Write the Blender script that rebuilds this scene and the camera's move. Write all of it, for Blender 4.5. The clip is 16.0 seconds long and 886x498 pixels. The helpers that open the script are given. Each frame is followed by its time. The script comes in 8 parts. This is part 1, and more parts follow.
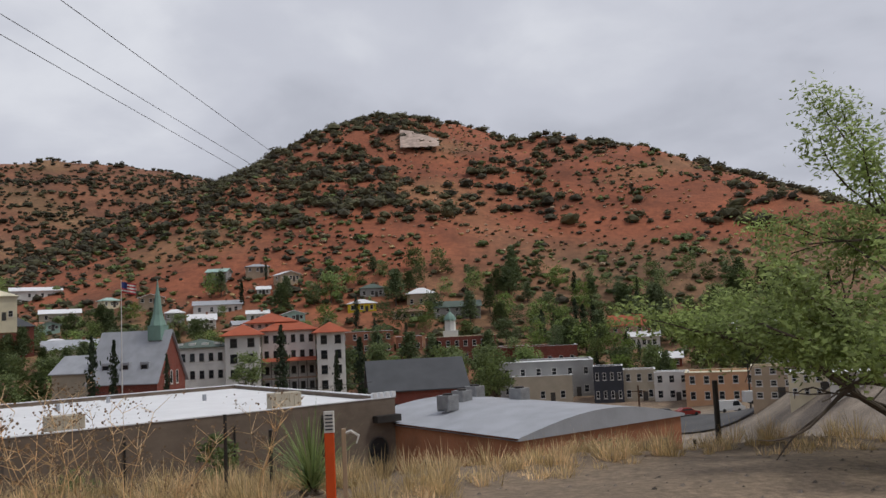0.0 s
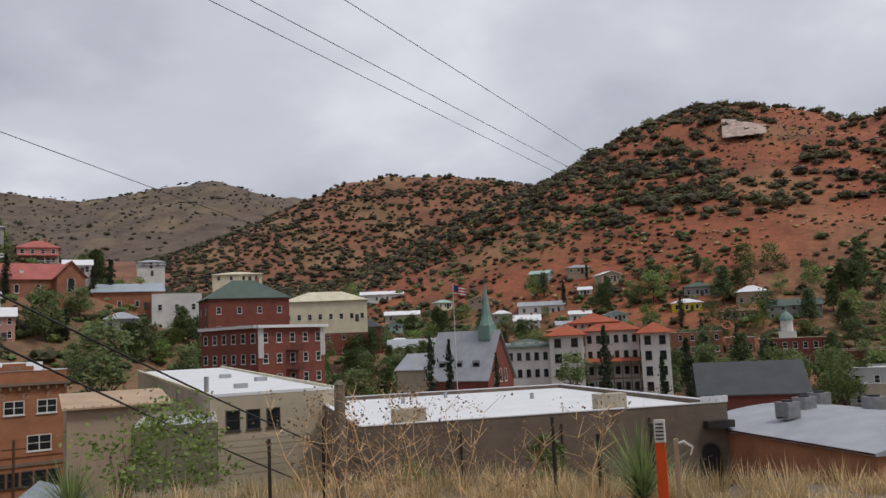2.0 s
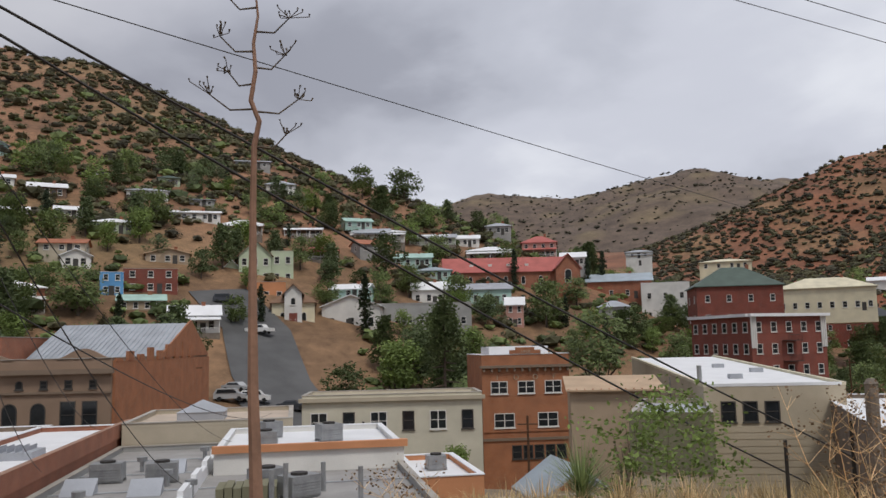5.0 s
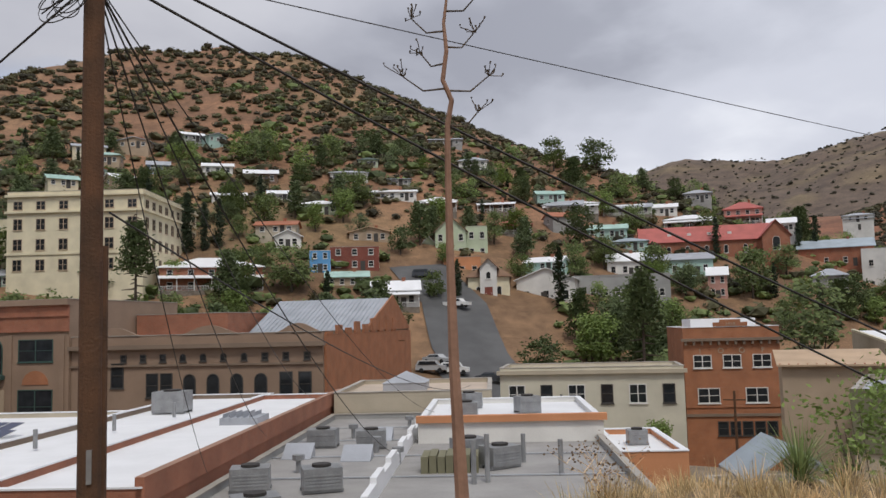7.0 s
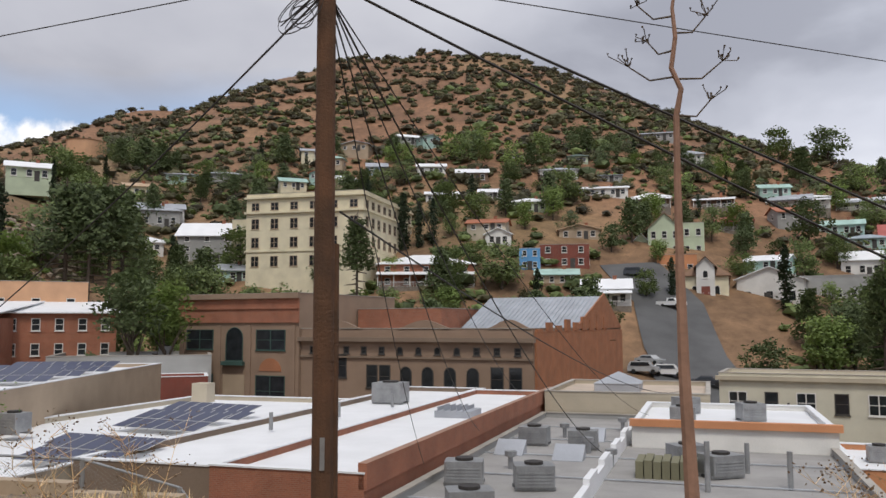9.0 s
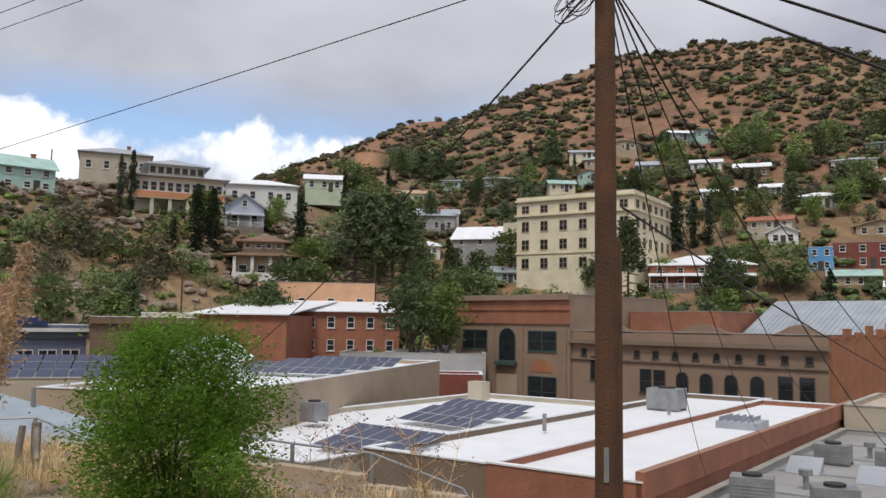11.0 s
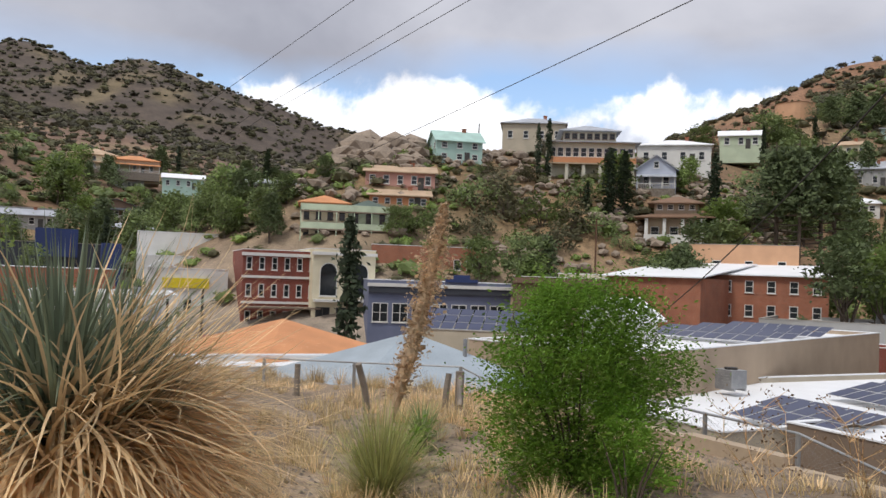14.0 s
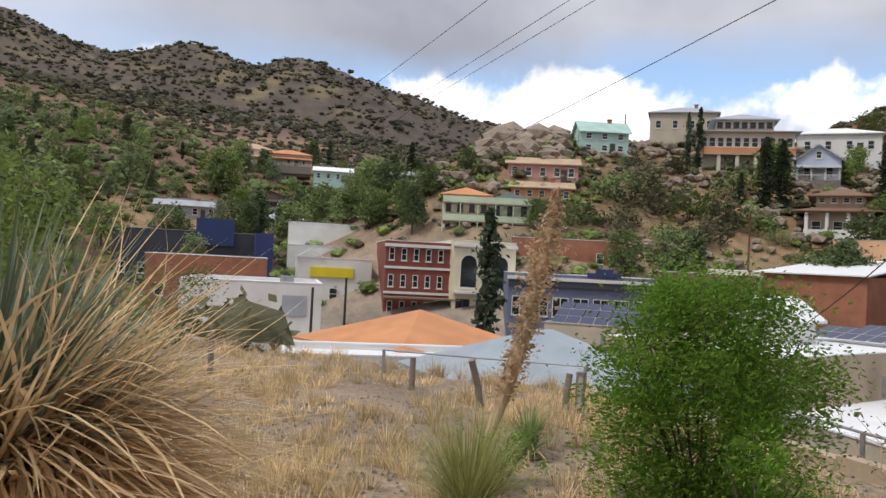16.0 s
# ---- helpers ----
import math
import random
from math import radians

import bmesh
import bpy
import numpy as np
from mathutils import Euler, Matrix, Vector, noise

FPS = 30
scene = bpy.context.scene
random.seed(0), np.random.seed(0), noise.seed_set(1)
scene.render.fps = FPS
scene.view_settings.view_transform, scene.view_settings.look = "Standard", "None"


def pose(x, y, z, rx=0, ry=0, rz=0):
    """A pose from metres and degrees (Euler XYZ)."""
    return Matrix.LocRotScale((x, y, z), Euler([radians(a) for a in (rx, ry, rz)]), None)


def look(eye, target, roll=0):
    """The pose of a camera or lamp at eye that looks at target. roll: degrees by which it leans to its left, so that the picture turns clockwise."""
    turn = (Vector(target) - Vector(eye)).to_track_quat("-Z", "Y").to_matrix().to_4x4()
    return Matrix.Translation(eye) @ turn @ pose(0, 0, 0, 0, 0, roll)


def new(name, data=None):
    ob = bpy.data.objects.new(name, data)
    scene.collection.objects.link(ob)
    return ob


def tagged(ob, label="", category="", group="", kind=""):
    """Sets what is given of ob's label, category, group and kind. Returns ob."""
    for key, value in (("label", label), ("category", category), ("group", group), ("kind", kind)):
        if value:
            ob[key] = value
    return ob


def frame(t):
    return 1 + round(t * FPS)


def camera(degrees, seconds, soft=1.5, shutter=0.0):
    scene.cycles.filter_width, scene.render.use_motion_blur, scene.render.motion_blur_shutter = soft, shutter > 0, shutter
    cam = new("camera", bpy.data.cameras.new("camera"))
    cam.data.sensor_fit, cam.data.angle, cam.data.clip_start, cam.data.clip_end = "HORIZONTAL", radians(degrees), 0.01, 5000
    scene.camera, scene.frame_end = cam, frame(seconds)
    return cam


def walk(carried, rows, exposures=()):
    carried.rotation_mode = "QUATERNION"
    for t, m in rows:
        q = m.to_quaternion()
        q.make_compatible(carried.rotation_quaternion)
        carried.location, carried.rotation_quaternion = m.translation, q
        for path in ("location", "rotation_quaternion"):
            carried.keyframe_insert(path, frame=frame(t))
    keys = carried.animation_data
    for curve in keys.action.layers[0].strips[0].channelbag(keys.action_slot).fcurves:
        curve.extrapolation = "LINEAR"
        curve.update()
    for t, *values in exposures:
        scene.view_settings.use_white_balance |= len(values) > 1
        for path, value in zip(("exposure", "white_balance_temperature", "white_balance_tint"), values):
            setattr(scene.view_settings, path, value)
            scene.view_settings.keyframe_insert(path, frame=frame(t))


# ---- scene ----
cam = camera(56.46, 16.0)
PATH = [
    (0.0, pose(0.11, -0.21, 1.55, 95.33, 2.72, 0.03)),
    (0.5, pose(0.10, -0.23, 1.55, 95.55, 2.70, 5.02)),
    (1.0, pose(0.10, -0.21, 1.57, 95.87, 3.03, 9.78)),
    (1.5, pose(0.11, -0.13, 1.58, 96.13, 3.01, 15.31)),
    (2.0, pose(0.06, -0.02, 1.58, 96.36, 2.52, 22.07)),
    (2.5, pose(-0.09, 0.03, 1.57, 96.42, 2.14, 27.25)),
    (3.0, pose(-0.17, 0.06, 1.57, 96.56, 1.89, 31.39)),
    (3.5, pose(-0.19, 0.08, 1.57, 96.72, 2.14, 34.90)),
    (4.0, pose(-0.24, 0.13, 1.57, 96.90, 2.00, 40.60)),
    (4.5, pose(-0.33, 0.31, 1.58, 96.95, 1.48, 48.76)),
    (7.0, pose(-0.45, 0.33, 1.62, 95.12, 1.51, 68.38)),
    (7.5, pose(-0.53, 0.33, 1.61, 95.16, 0.99, 73.47)),
    (8.0, pose(-0.62, 0.31, 1.62, 95.11, 0.48, 76.92)),
    (8.5, pose(-0.63, 0.28, 1.64, 95.12, 0.25, 79.83)),
    (11.0, pose(-1.21, 0.08, 1.65, 95.18, -0.82, 101.24)),
    (11.5, pose(-1.30, 0.07, 1.65, 94.95, -1.61, 109.63)),
    (12.0, pose(-1.42, 0.02, 1.65, 94.57, -2.34, 119.34)),
    (12.5, pose(-1.51, -0.03, 1.64, 94.43, -2.59, 124.81)),
    (13.0, pose(-1.58, -0.03, 1.62, 94.08, -2.54, 128.35)),
    (13.5, pose(-1.66, -0.05, 1.62, 92.58, -2.33, 130.12)),
    (14.0, pose(-1.77, -0.10, 1.62, 91.88, -2.01, 129.29)),
    (14.5, pose(-1.96, -0.16, 1.60, 90.38, -1.69, 128.87)),
    (15.0, pose(-2.22, -0.25, 1.59, 90.11, -1.67, 132.65)),
    (15.5, pose(-2.46, -0.30, 1.57, 89.79, -3.20, 137.67)),
    (16.0, pose(-2.62, -0.35, 1.62, 90.95, -2.95, 139.24)),
]
EXPOSURES = [(0.0, 0.0), (4.5, 0.1), (8.0, 0.3), (11.0, 0.39), (13.5, 0.54), (16.0, 0.55)]
walk(cam, PATH, EXPOSURES)

# ---------------------------------------------------------------- light
world = bpy.data.worlds.new("sky")
scene.world = world
world.use_nodes = True
SUN_EL, SUN_AZ = 60, 95     # degrees; azimuth clockwise from +y


def build_sky():
    nt = world.node_tree
    nt.nodes.clear()
    N, L = nt.nodes.new, nt.links.new

    def math_node(op, a, b=None):
        n = N("ShaderNodeMath")
        n.operation = op
        for i, v in enumerate((a, b)):
            if v is None:
                continue
            if isinstance(v, (int, float)):
                n.inputs[i].default_value = v
            else:
                L(v, n.inputs[i])
        return n.outputs[0]

    def ramp(src, stops):
        n = N("ShaderNodeValToRGB")
        n.color_ramp.interpolation = "EASE"
        while len(n.color_ramp.elements) < len(stops):
            n.color_ramp.elements.new(0.5)
        for e, (p, c) in zip(n.color_ramp.elements, stops):
            e.position, e.color = p, (*c, 1)
        L(src, n.inputs[0])
        return n.outputs[0]

    def mix(fac, a, b):
        n = N("ShaderNodeMix")
        n.data_type = "RGBA"
        L(fac, n.inputs[0])
        L(a, n.inputs[6])
        L(b, n.inputs[7])
        return n.outputs[2]

    sky = N("ShaderNodeTexSky")
    sky.sky_type, sky.sun_disc = "NISHITA", False
    sky.sun_elevation, sky.sun_rotation = radians(SUN_EL), radians(SUN_AZ)
    dim = N("ShaderNodeMix")
    dim.data_type, dim.blend_type = "RGBA", "MULTIPLY"
    dim.inputs[0].default_value = 1
    L(sky.outputs[0], dim.inputs[6])
    dim.inputs[7].default_value = (0.13, 0.13, 0.135, 1)
    co = N("ShaderNodeTexCoord")
    sep = N("ShaderNodeSeparateXYZ")
    L(co.outputs["Generated"], sep.inputs[0])
    up = math_node("ADD", math_node("MAXIMUM", sep.outputs[2], 0.0), 0.3)
    com = N("ShaderNodeCombineXYZ")
    L(math_node("DIVIDE", sep.outputs[0], up), com.inputs[0])
    L(math_node("DIVIDE", sep.outputs[1], up), com.inputs[1])
    com.inputs[2].default_value = 3.7

    def noise_tex(vec, scale, detail, rough, warp=0.0):
        n = N("ShaderNodeTexNoise")
        n.inputs["Scale"].default_value, n.inputs["Detail"].default_value = scale, detail
        n.inputs["Roughness"].default_value, n.inputs["Distortion"].default_value = rough, warp
        L(vec, n.inputs["Vector"])
        return n.outputs[0]

    big = noise_tex(com.outputs[0], 1.15, 5, 0.46, 0.25)
    fold = noise_tex(com.outputs[0], 3.4, 7, 0.55, 0.3)
    both = math_node("ADD", math_node("MULTIPLY", big, 0.8), math_node("MULTIPLY", fold, 0.2))
    deck = ramp(both, ((0.34, (0.33, 0.345, 0.405)), (0.44, (0.46, 0.48, 0.55)), (0.54, (0.55, 0.57, 0.645)), (0.68, (0.7, 0.72, 0.78))))
    # towering white cloud low in the sky, open blue above it, towards -x -y
    puff = noise_tex(co.outputs["Generated"], 6.5, 9, 0.56, 0.15)
    side = math_node("ADD", math_node("MULTIPLY", sep.outputs[0], -0.86), math_node("MULTIPLY", sep.outputs[1], -0.5))
    side = math_node("MULTIPLY", math_node("SUBTRACT", side, 0.55), 2.6)
    lift = math_node("SUBTRACT", sep.outputs[2], 0.208)
    level = math_node("ADD", math_node("MULTIPLY", math_node("SUBTRACT", puff, 0.5), 0.24), math_node("MULTIPLY", lift, -1.0))
    heap = ramp(math_node("ADD", math_node("MULTIPLY", level, 9.0), 0.5), ((0.42, (0, 0, 0)), (0.62, (1, 1, 1))))
    white = ramp(puff, ((0.38, (0.45, 0.48, 0.56)), (0.5, (0.78, 0.8, 0.86)), (0.6, (0.98, 0.98, 1.0))))
    low = mix(heap, dim.outputs[2], white)
    gap = math_node("ADD", math_node("MULTIPLY", math_node("SUBTRACT", big, 0.5), 1.2), math_node("MULTIPLY", math_node("SUBTRACT", 0.282, sep.outputs[2]), 6.5))
    gate = math_node("MULTIPLY", math_node("MAXIMUM", math_node("MINIMUM", side, 1.0), 0.0), math_node("MAXIMUM", math_node("MINIMUM", math_node("MULTIPLY", gap, 3.0), 1.0), 0.0))
    veil = math_node("MULTIPLY", math_node("MAXIMUM", math_node("MINIMUM", math_node("ADD", side, 0.4), 1.0), 0.0), 0.72)
    soft = ramp(both, ((0.36, (0.25, 0.255, 0.3)), (0.62, (0.43, 0.43, 0.47))))
    seen = mix(gate, mix(veil, deck, soft), low)
    bg = N("ShaderNodeBackground")
    L(seen, bg.inputs[0])
    bg.inputs[1].default_value = 1.0
    out = N("ShaderNodeOutputWorld")
    L(bg.outputs[0], out.inputs[0])


build_sky()
sun = new("sun", bpy.data.lights.new("sun", "SUN"))
sun.data.energy, sun.data.angle, sun.data.color = 1.5, radians(12), (1.0, 0.95, 0.87)
az = radians(SUN_AZ)
sun.matrix_world = look((0, 0, 0), (-math.sin(az) * math.cos(radians(SUN_EL)), -math.cos(az) * math.cos(radians(SUN_EL)), -math.sin(radians(SUN_EL))))

# ---------------------------------------------------------------- materials
MATS = {}


def material(name, color, rough=0.8, spread=0.18, size=1.5, bump=0.15, metal=0.0, second=None, grain=14.0, leaf=False):
    """A surface with variation at two scales and fine relief; per-object tint by Object Info's Random."""
    m = bpy.data.materials.new(name)
    m.use_nodes = True
    nt = m.node_tree
    N, L = nt.nodes.new, nt.links.new
    p = nt.nodes["Principled BSDF"]
    co = N("ShaderNodeTexCoord")
    coarse, fine = N("ShaderNodeTexNoise"), N("ShaderNodeTexNoise")
    for n, s, d in ((coarse, 1 / size, 5), (fine, grain, 6)):
        n.inputs["Scale"].default_value, n.inputs["Detail"].default_value = s, d
        L(co.outputs["Object"], n.inputs["Vector"])
    c2 = second or tuple(v * (1 - 1.6 * spread) for v in color)
    ramp = N("ShaderNodeValToRGB")
    ramp.color_ramp.elements[0].position, ramp.color_ramp.elements[1].position = 0.34, 0.66
    ramp.color_ramp.elements[0].color = (*c2, 1)
    ramp.color_ramp.elements[1].color = (*color, 1)
    L(coarse.outputs[0], ramp.inputs[0])
    add = N("ShaderNodeMath")
    add.operation = "MULTIPLY_ADD"
    L(fine.outputs[0], add.inputs[0])
    add.inputs[1].default_value, add.inputs[2].default_value = 2.4 * spread, 1 - 1.2 * spread
    info = N("ShaderNodeObjectInfo")
    rnd = N("ShaderNodeMath")
    rnd.operation = "MULTIPLY_ADD"
    L(info.outputs["Random"], rnd.inputs[0])
    rnd.inputs[1].default_value, rnd.inputs[2].default_value = spread * 0.6, 1 - spread * 0.3
    both = N("ShaderNodeMath")
    both.operation = "MULTIPLY"
    L(add.outputs[0], both.inputs[0])
    L(rnd.outputs[0], both.inputs[1])
    last = both
    if leaf:
        geo = N("ShaderNodeNewGeometry")
        isl = N("ShaderNodeMath")
        isl.operation = "MULTIPLY_ADD"
        L(geo.outputs["Random Per Island"], isl.inputs[0])
        isl.inputs[1].default_value, isl.inputs[2].default_value = 0.8, 0.6
        last = N("ShaderNodeMath")
        last.operation = "MULTIPLY"
        L(both.outputs[0], last.inputs[0])
        L(isl.outputs[0], last.inputs[1])
    mul = N("ShaderNodeVectorMath")
    mul.operation = "SCALE"
    L(ramp.outputs[0], mul.inputs[0])
    L(last.outputs[0], mul.inputs["Scale"])
    L(mul.outputs[0], p.inputs["Base Color"])
    p.inputs["Roughness"].default_value, p.inputs["Metallic"].default_value = rough, metal
    if leaf:
        tr, mx = N("ShaderNodeBsdfTranslucent"), N("ShaderNodeMixShader")
        L(mul.outputs[0], tr.inputs["Color"])
        mx.inputs[0].default_value = 0.35
        L(p.outputs[0], mx.inputs[1])
        L(tr.outputs[0], mx.inputs[2])
        L(mx.outputs[0], nt.nodes["Material Output"].inputs["Surface"])
    if bump:
        b = N("ShaderNodeBump")
        b.inputs["Strength"].default_value, b.inputs["Distance"].default_value = bump, 0.05
        L(fine.outputs[0], b.inputs["Height"])
        L(b.outputs[0], p.inputs["Normal"])
    MATS[name] = m
    return m


def brick_material(name, c1, c2, mortar, width=0.22, high=0.075):
    m = material(name, c1, 0.9, 0.32, 1.6, 0.15)
    nt = m.node_tree
    N, L = nt.nodes.new, nt.links.new
    p = nt.nodes["Principled BSDF"]
    co = N("ShaderNodeTexCoord")
    sep, com = N("ShaderNodeSeparateXYZ"), N("ShaderNodeCombineXYZ")
    L(co.outputs["Object"], sep.inputs[0])
    add = N("ShaderNodeMath")
    L(sep.outputs[0], add.inputs[0])
    L(sep.outputs[1], add.inputs[1])
    L(add.outputs[0], com.inputs[0])
    L(sep.outputs[2], com.inputs[1])
    br = N("ShaderNodeTexBrick")
    br.inputs["Scale"].default_value, br.inputs["Brick Width"].default_value, br.inputs["Row Height"].default_value = 1, width, high
    br.inputs["Mortar Size"].default_value = 0.008
    for k, c in (("Color1", c1), ("Color2", c2), ("Mortar", mortar)):
        br.inputs[k].default_value = (*c, 1)
    L(com.outputs[0], br.inputs["Vector"])
    mul = N("ShaderNodeMix")
    mul.data_type, mul.blend_type = "RGBA", "MIX"
    mul.inputs[0].default_value = 0.55
    old = p.inputs["Base Color"].links[0].from_socket
    L(old, mul.inputs[6])
    L(br.outputs[0], mul.inputs[7])
    L(mul.outputs[2], p.inputs["Base Color"])
    return m


for nm, c in dict(white=(0.74, 0.73, 0.7), cream=(0.76, 0.69, 0.5), beige=(0.5, 0.44, 0.34), tan=(0.45, 0.35, 0.25), grey=(0.36, 0.36, 0.35),
                  mint=(0.42, 0.6, 0.54), palegreen=(0.5, 0.58, 0.42), blue=(0.3, 0.42, 0.55), skyblue=(0.12, 0.33, 0.62), orange=(0.6, 0.27, 0.13),
                  brown=(0.2, 0.13, 0.09), pink=(0.55, 0.3, 0.25), peach=(0.63, 0.37, 0.22), darkblue=(0.03, 0.05, 0.15), umber=(0.23, 0.17, 0.125),
                  yellow=(0.75, 0.6, 0.03), lilac=(0.16, 0.18, 0.27), skylilac=(0.5, 0.54, 0.64), ivory=(0.62, 0.59, 0.48), stucco=(0.3, 0.21, 0.15), buff=(0.5, 0.43, 0.32), olive=(0.2, 0.19, 0.12), slate=(0.05, 0.055, 0.07), pale=(0.62, 0.5, 0.44)).items():
    material("paint_" + nm, c, 0.85, 0.1, 2.5, 0.12)
brick_material("paint_brick", (0.38, 0.14, 0.078), (0.29, 0.1, 0.058), (0.33, 0.24, 0.18))
brick_material("paint_redbrick", (0.25, 0.06, 0.04), (0.2, 0.05, 0.035), (0.25, 0.16, 0.13))
brick_material("paint_orangebrick", (0.42, 0.165, 0.075), (0.34, 0.125, 0.058), (0.36, 0.24, 0.17))
brick_material("paint_block", (0.2, 0.155, 0.12), (0.17, 0.13, 0.1), (0.16, 0.125, 0.1), 0.4, 0.2)
for nm, c, r in (("white", (0.8, 0.81, 0.83), 0.55), ("silver", (0.4, 0.42, 0.46), 0.5), ("tile", (0.42, 0.1, 0.045), 0.8), ("dark", (0.07, 0.075, 0.085), 0.75),
                 ("green", (0.085, 0.12, 0.1), 0.7), ("rust", (0.4, 0.15, 0.08), 0.7), ("tan", (0.5, 0.36, 0.24), 0.8), ("brown", (0.22, 0.13, 0.08), 0.8),
                 ("pinkred", (0.45, 0.12, 0.1), 0.6), ("mint", (0.4, 0.58, 0.52), 0.6), ("orange", (0.6, 0.27, 0.12), 0.8), ("greyblue", (0.36, 0.42, 0.47), 0.6),
                 ("gravel", (0.33, 0.32, 0.31), 0.9), ("verdigris", (0.2, 0.33, 0.28), 0.6), ("cream", (0.72, 0.66, 0.48), 0.6), ("pinkish", (0.56, 0.46, 0.37), 0.8)):
    material("roof_" + nm, c, r, 0.05 if nm == "white" else 0.13, 2.2, 0.1)
glass = material("window_glass", (0.03, 0.035, 0.04), 0.08, 0.3, 1.0, 0.0)
trim = material("trim_white", (0.7, 0.69, 0.66), 0.6, 0.06, 1.0, 0.05)
trim_dark = material("trim_dark", (0.06, 0.055, 0.05), 0.6, 0.1, 1.0, 0.05)
iron = material("galvanised_metal", (0.4, 0.41, 0.42), 0.45, 0.15, 0.6, 0.05, 0.6)
steel_dark = material("dark_steel", (0.05, 0.045, 0.042), 0.6, 0.2, 0.5, 0.1, 0.3)
pole_wood = material("pole_wood", (0.125, 0.06, 0.03), 0.9, 0.18, 0.5, 0.4, 0, (0.075, 0.04, 0.022), 30)
grey_wood = material("weathered_wood", (0.26, 0.22, 0.18), 0.9, 0.25, 0.4, 0.4, 0, None, 25)
bark = material("bark", (0.13, 0.1, 0.075), 0.95, 0.3, 0.5, 0.6)
asphalt = material("asphalt", (0.11, 0.11, 0.112), 0.9, 0.2, 6, 0.2)
concrete = material("concrete", (0.42, 0.39, 0.35), 0.9, 0.15, 2, 0.2)
leaf_dark = material("leaf_dark", (0.14, 0.185, 0.075), 0.75, 0.25, 1.5, 0, leaf=True)
leaf_mid = material("leaf_mid", (0.2, 0.26, 0.09), 0.7, 0.25, 1.5, 0, leaf=True)
leaf_light = material("leaf_light", (0.24, 0.33, 0.09), 0.7, 0.25, 1.5, 0, leaf=True)
leaf_bright = material("leaf_bright", (0.26, 0.46, 0.07), 0.6, 0.25, 1.0, 0, leaf=True)
leaf_cypress = material("leaf_cypress", (0.055, 0.08, 0.04), 0.85, 0.3, 1.0, 0, leaf=True)
leaf_hill = material("leaf_hill", (0.15, 0.145, 0.078), 0.9, 0.25, 3, 0, leaf=True, second=(0.105, 0.1, 0.055))
leaf_greyhill = material("leaf_greyhill", (0.105, 0.098, 0.066), 0.9, 0.2, 3, 0, leaf=True)
yucca_lime = material("yucca_lime", (0.3, 0.38, 0.15), 0.6, 0.2, 1.0, 0, leaf=True)
straw = material("dry_grass", (0.64, 0.49, 0.26), 0.8, 0.2, 1.0, 0, leaf=True)
yucca_green = material("yucca_green", (0.21, 0.26, 0.17), 0.6, 0.2, 1.0, 0, leaf=True)
bear_green = material("bear_green", (0.42, 0.4, 0.14), 0.6, 0.25, 1.0, 0, leaf=True, second=(0.3, 0.33, 0.12))
fuzz = material("seed_fuzz", (0.85, 0.66, 0.46), 0.85, 0.2, 1.0, 0, leaf=True)
rock = material("rock", (0.3, 0.24, 0.185), 0.95, 0.3, 2.0, 0.5, second=(0.19, 0.15, 0.115), grain=3.0)
yucca_dry = material("yucca_dry", (0.9, 0.67, 0.39), 0.7, 0.2, 1.0, 0, leaf=True)


def ground_material():
    m = material("hill_ground", (0.3, 0.2, 0.12), 0.95, 0.2, 14, 0.4, grain=1.2)
    nt = m.node_tree
    N, L = nt.nodes.new, nt.links.new
    p = nt.nodes["Principled BSDF"]
    at = N("ShaderNodeAttribute")
    at.attribute_name = "soil"
    co = N("ShaderNodeTexCoord")
    total = at.outputs["Color"]
    for scale, detail, lo, hi in ((0.035, 8, 0.62, 1.4), (0.4, 8, 0.7, 1.3), (9.0, 6, 0.62, 1.4), (60.0, 2, 0.7, 1.3)):
        n = N("ShaderNodeTexNoise")
        n.inputs["Scale"].default_value, n.inputs["Detail"].default_value = scale, detail
        n.inputs["Roughness"].default_value = 0.62
        L(co.outputs["Object"], n.inputs["Vector"])
        mr = N("ShaderNodeMapRange")
        mr.inputs[1].default_value, mr.inputs[2].default_value, mr.inputs[3].default_value, mr.inputs[4].default_value = 0.3, 0.7, lo, hi
        L(n.outputs[0], mr.inputs[0])
        v = N("ShaderNodeVectorMath")
        v.operation = "SCALE"
        L(total, v.inputs[0])
        L(mr.outputs[0], v.inputs["Scale"])
        total = v.outputs[0]
    L(total, p.inputs["Base Color"])
    return m


soil = ground_material()

# ---------------------------------------------------------------- builders


def finish(bm, name, mats, smooth=False):
    me = bpy.data.meshes.new(name)
    bm.normal_update()
    bm.to_mesh(me)
    bm.free()
    for mt in mats if isinstance(mats, (list, tuple)) else [mats]:
        me.materials.append(mt)
    if smooth:
        me.polygons.foreach_set("use_smooth", [True] * len(me.polygons))
    return me


def put(name, me, parent=None, at=(0, 0, 0), turn=0.0, label=""):
    ob = new(name, me)
    ob.matrix_basis = pose(*at, 0, 0, turn)
    if parent is not None:
        ob.parent = parent
    if label:
        ob["label"] = label
    return ob


def part(name, bm, mats, parent, label="", smooth=False):
    return put(name, finish(bm, name, mats, smooth), parent, label=label)


def thing(name, x, y, z, turn, label, category, group="", kind=""):
    ob = new(name)
    ob.empty_display_size = 0.3
    ob.matrix_basis = pose(x, y, z, 0, 0, turn)
    return tagged(ob, label, category, group, kind)


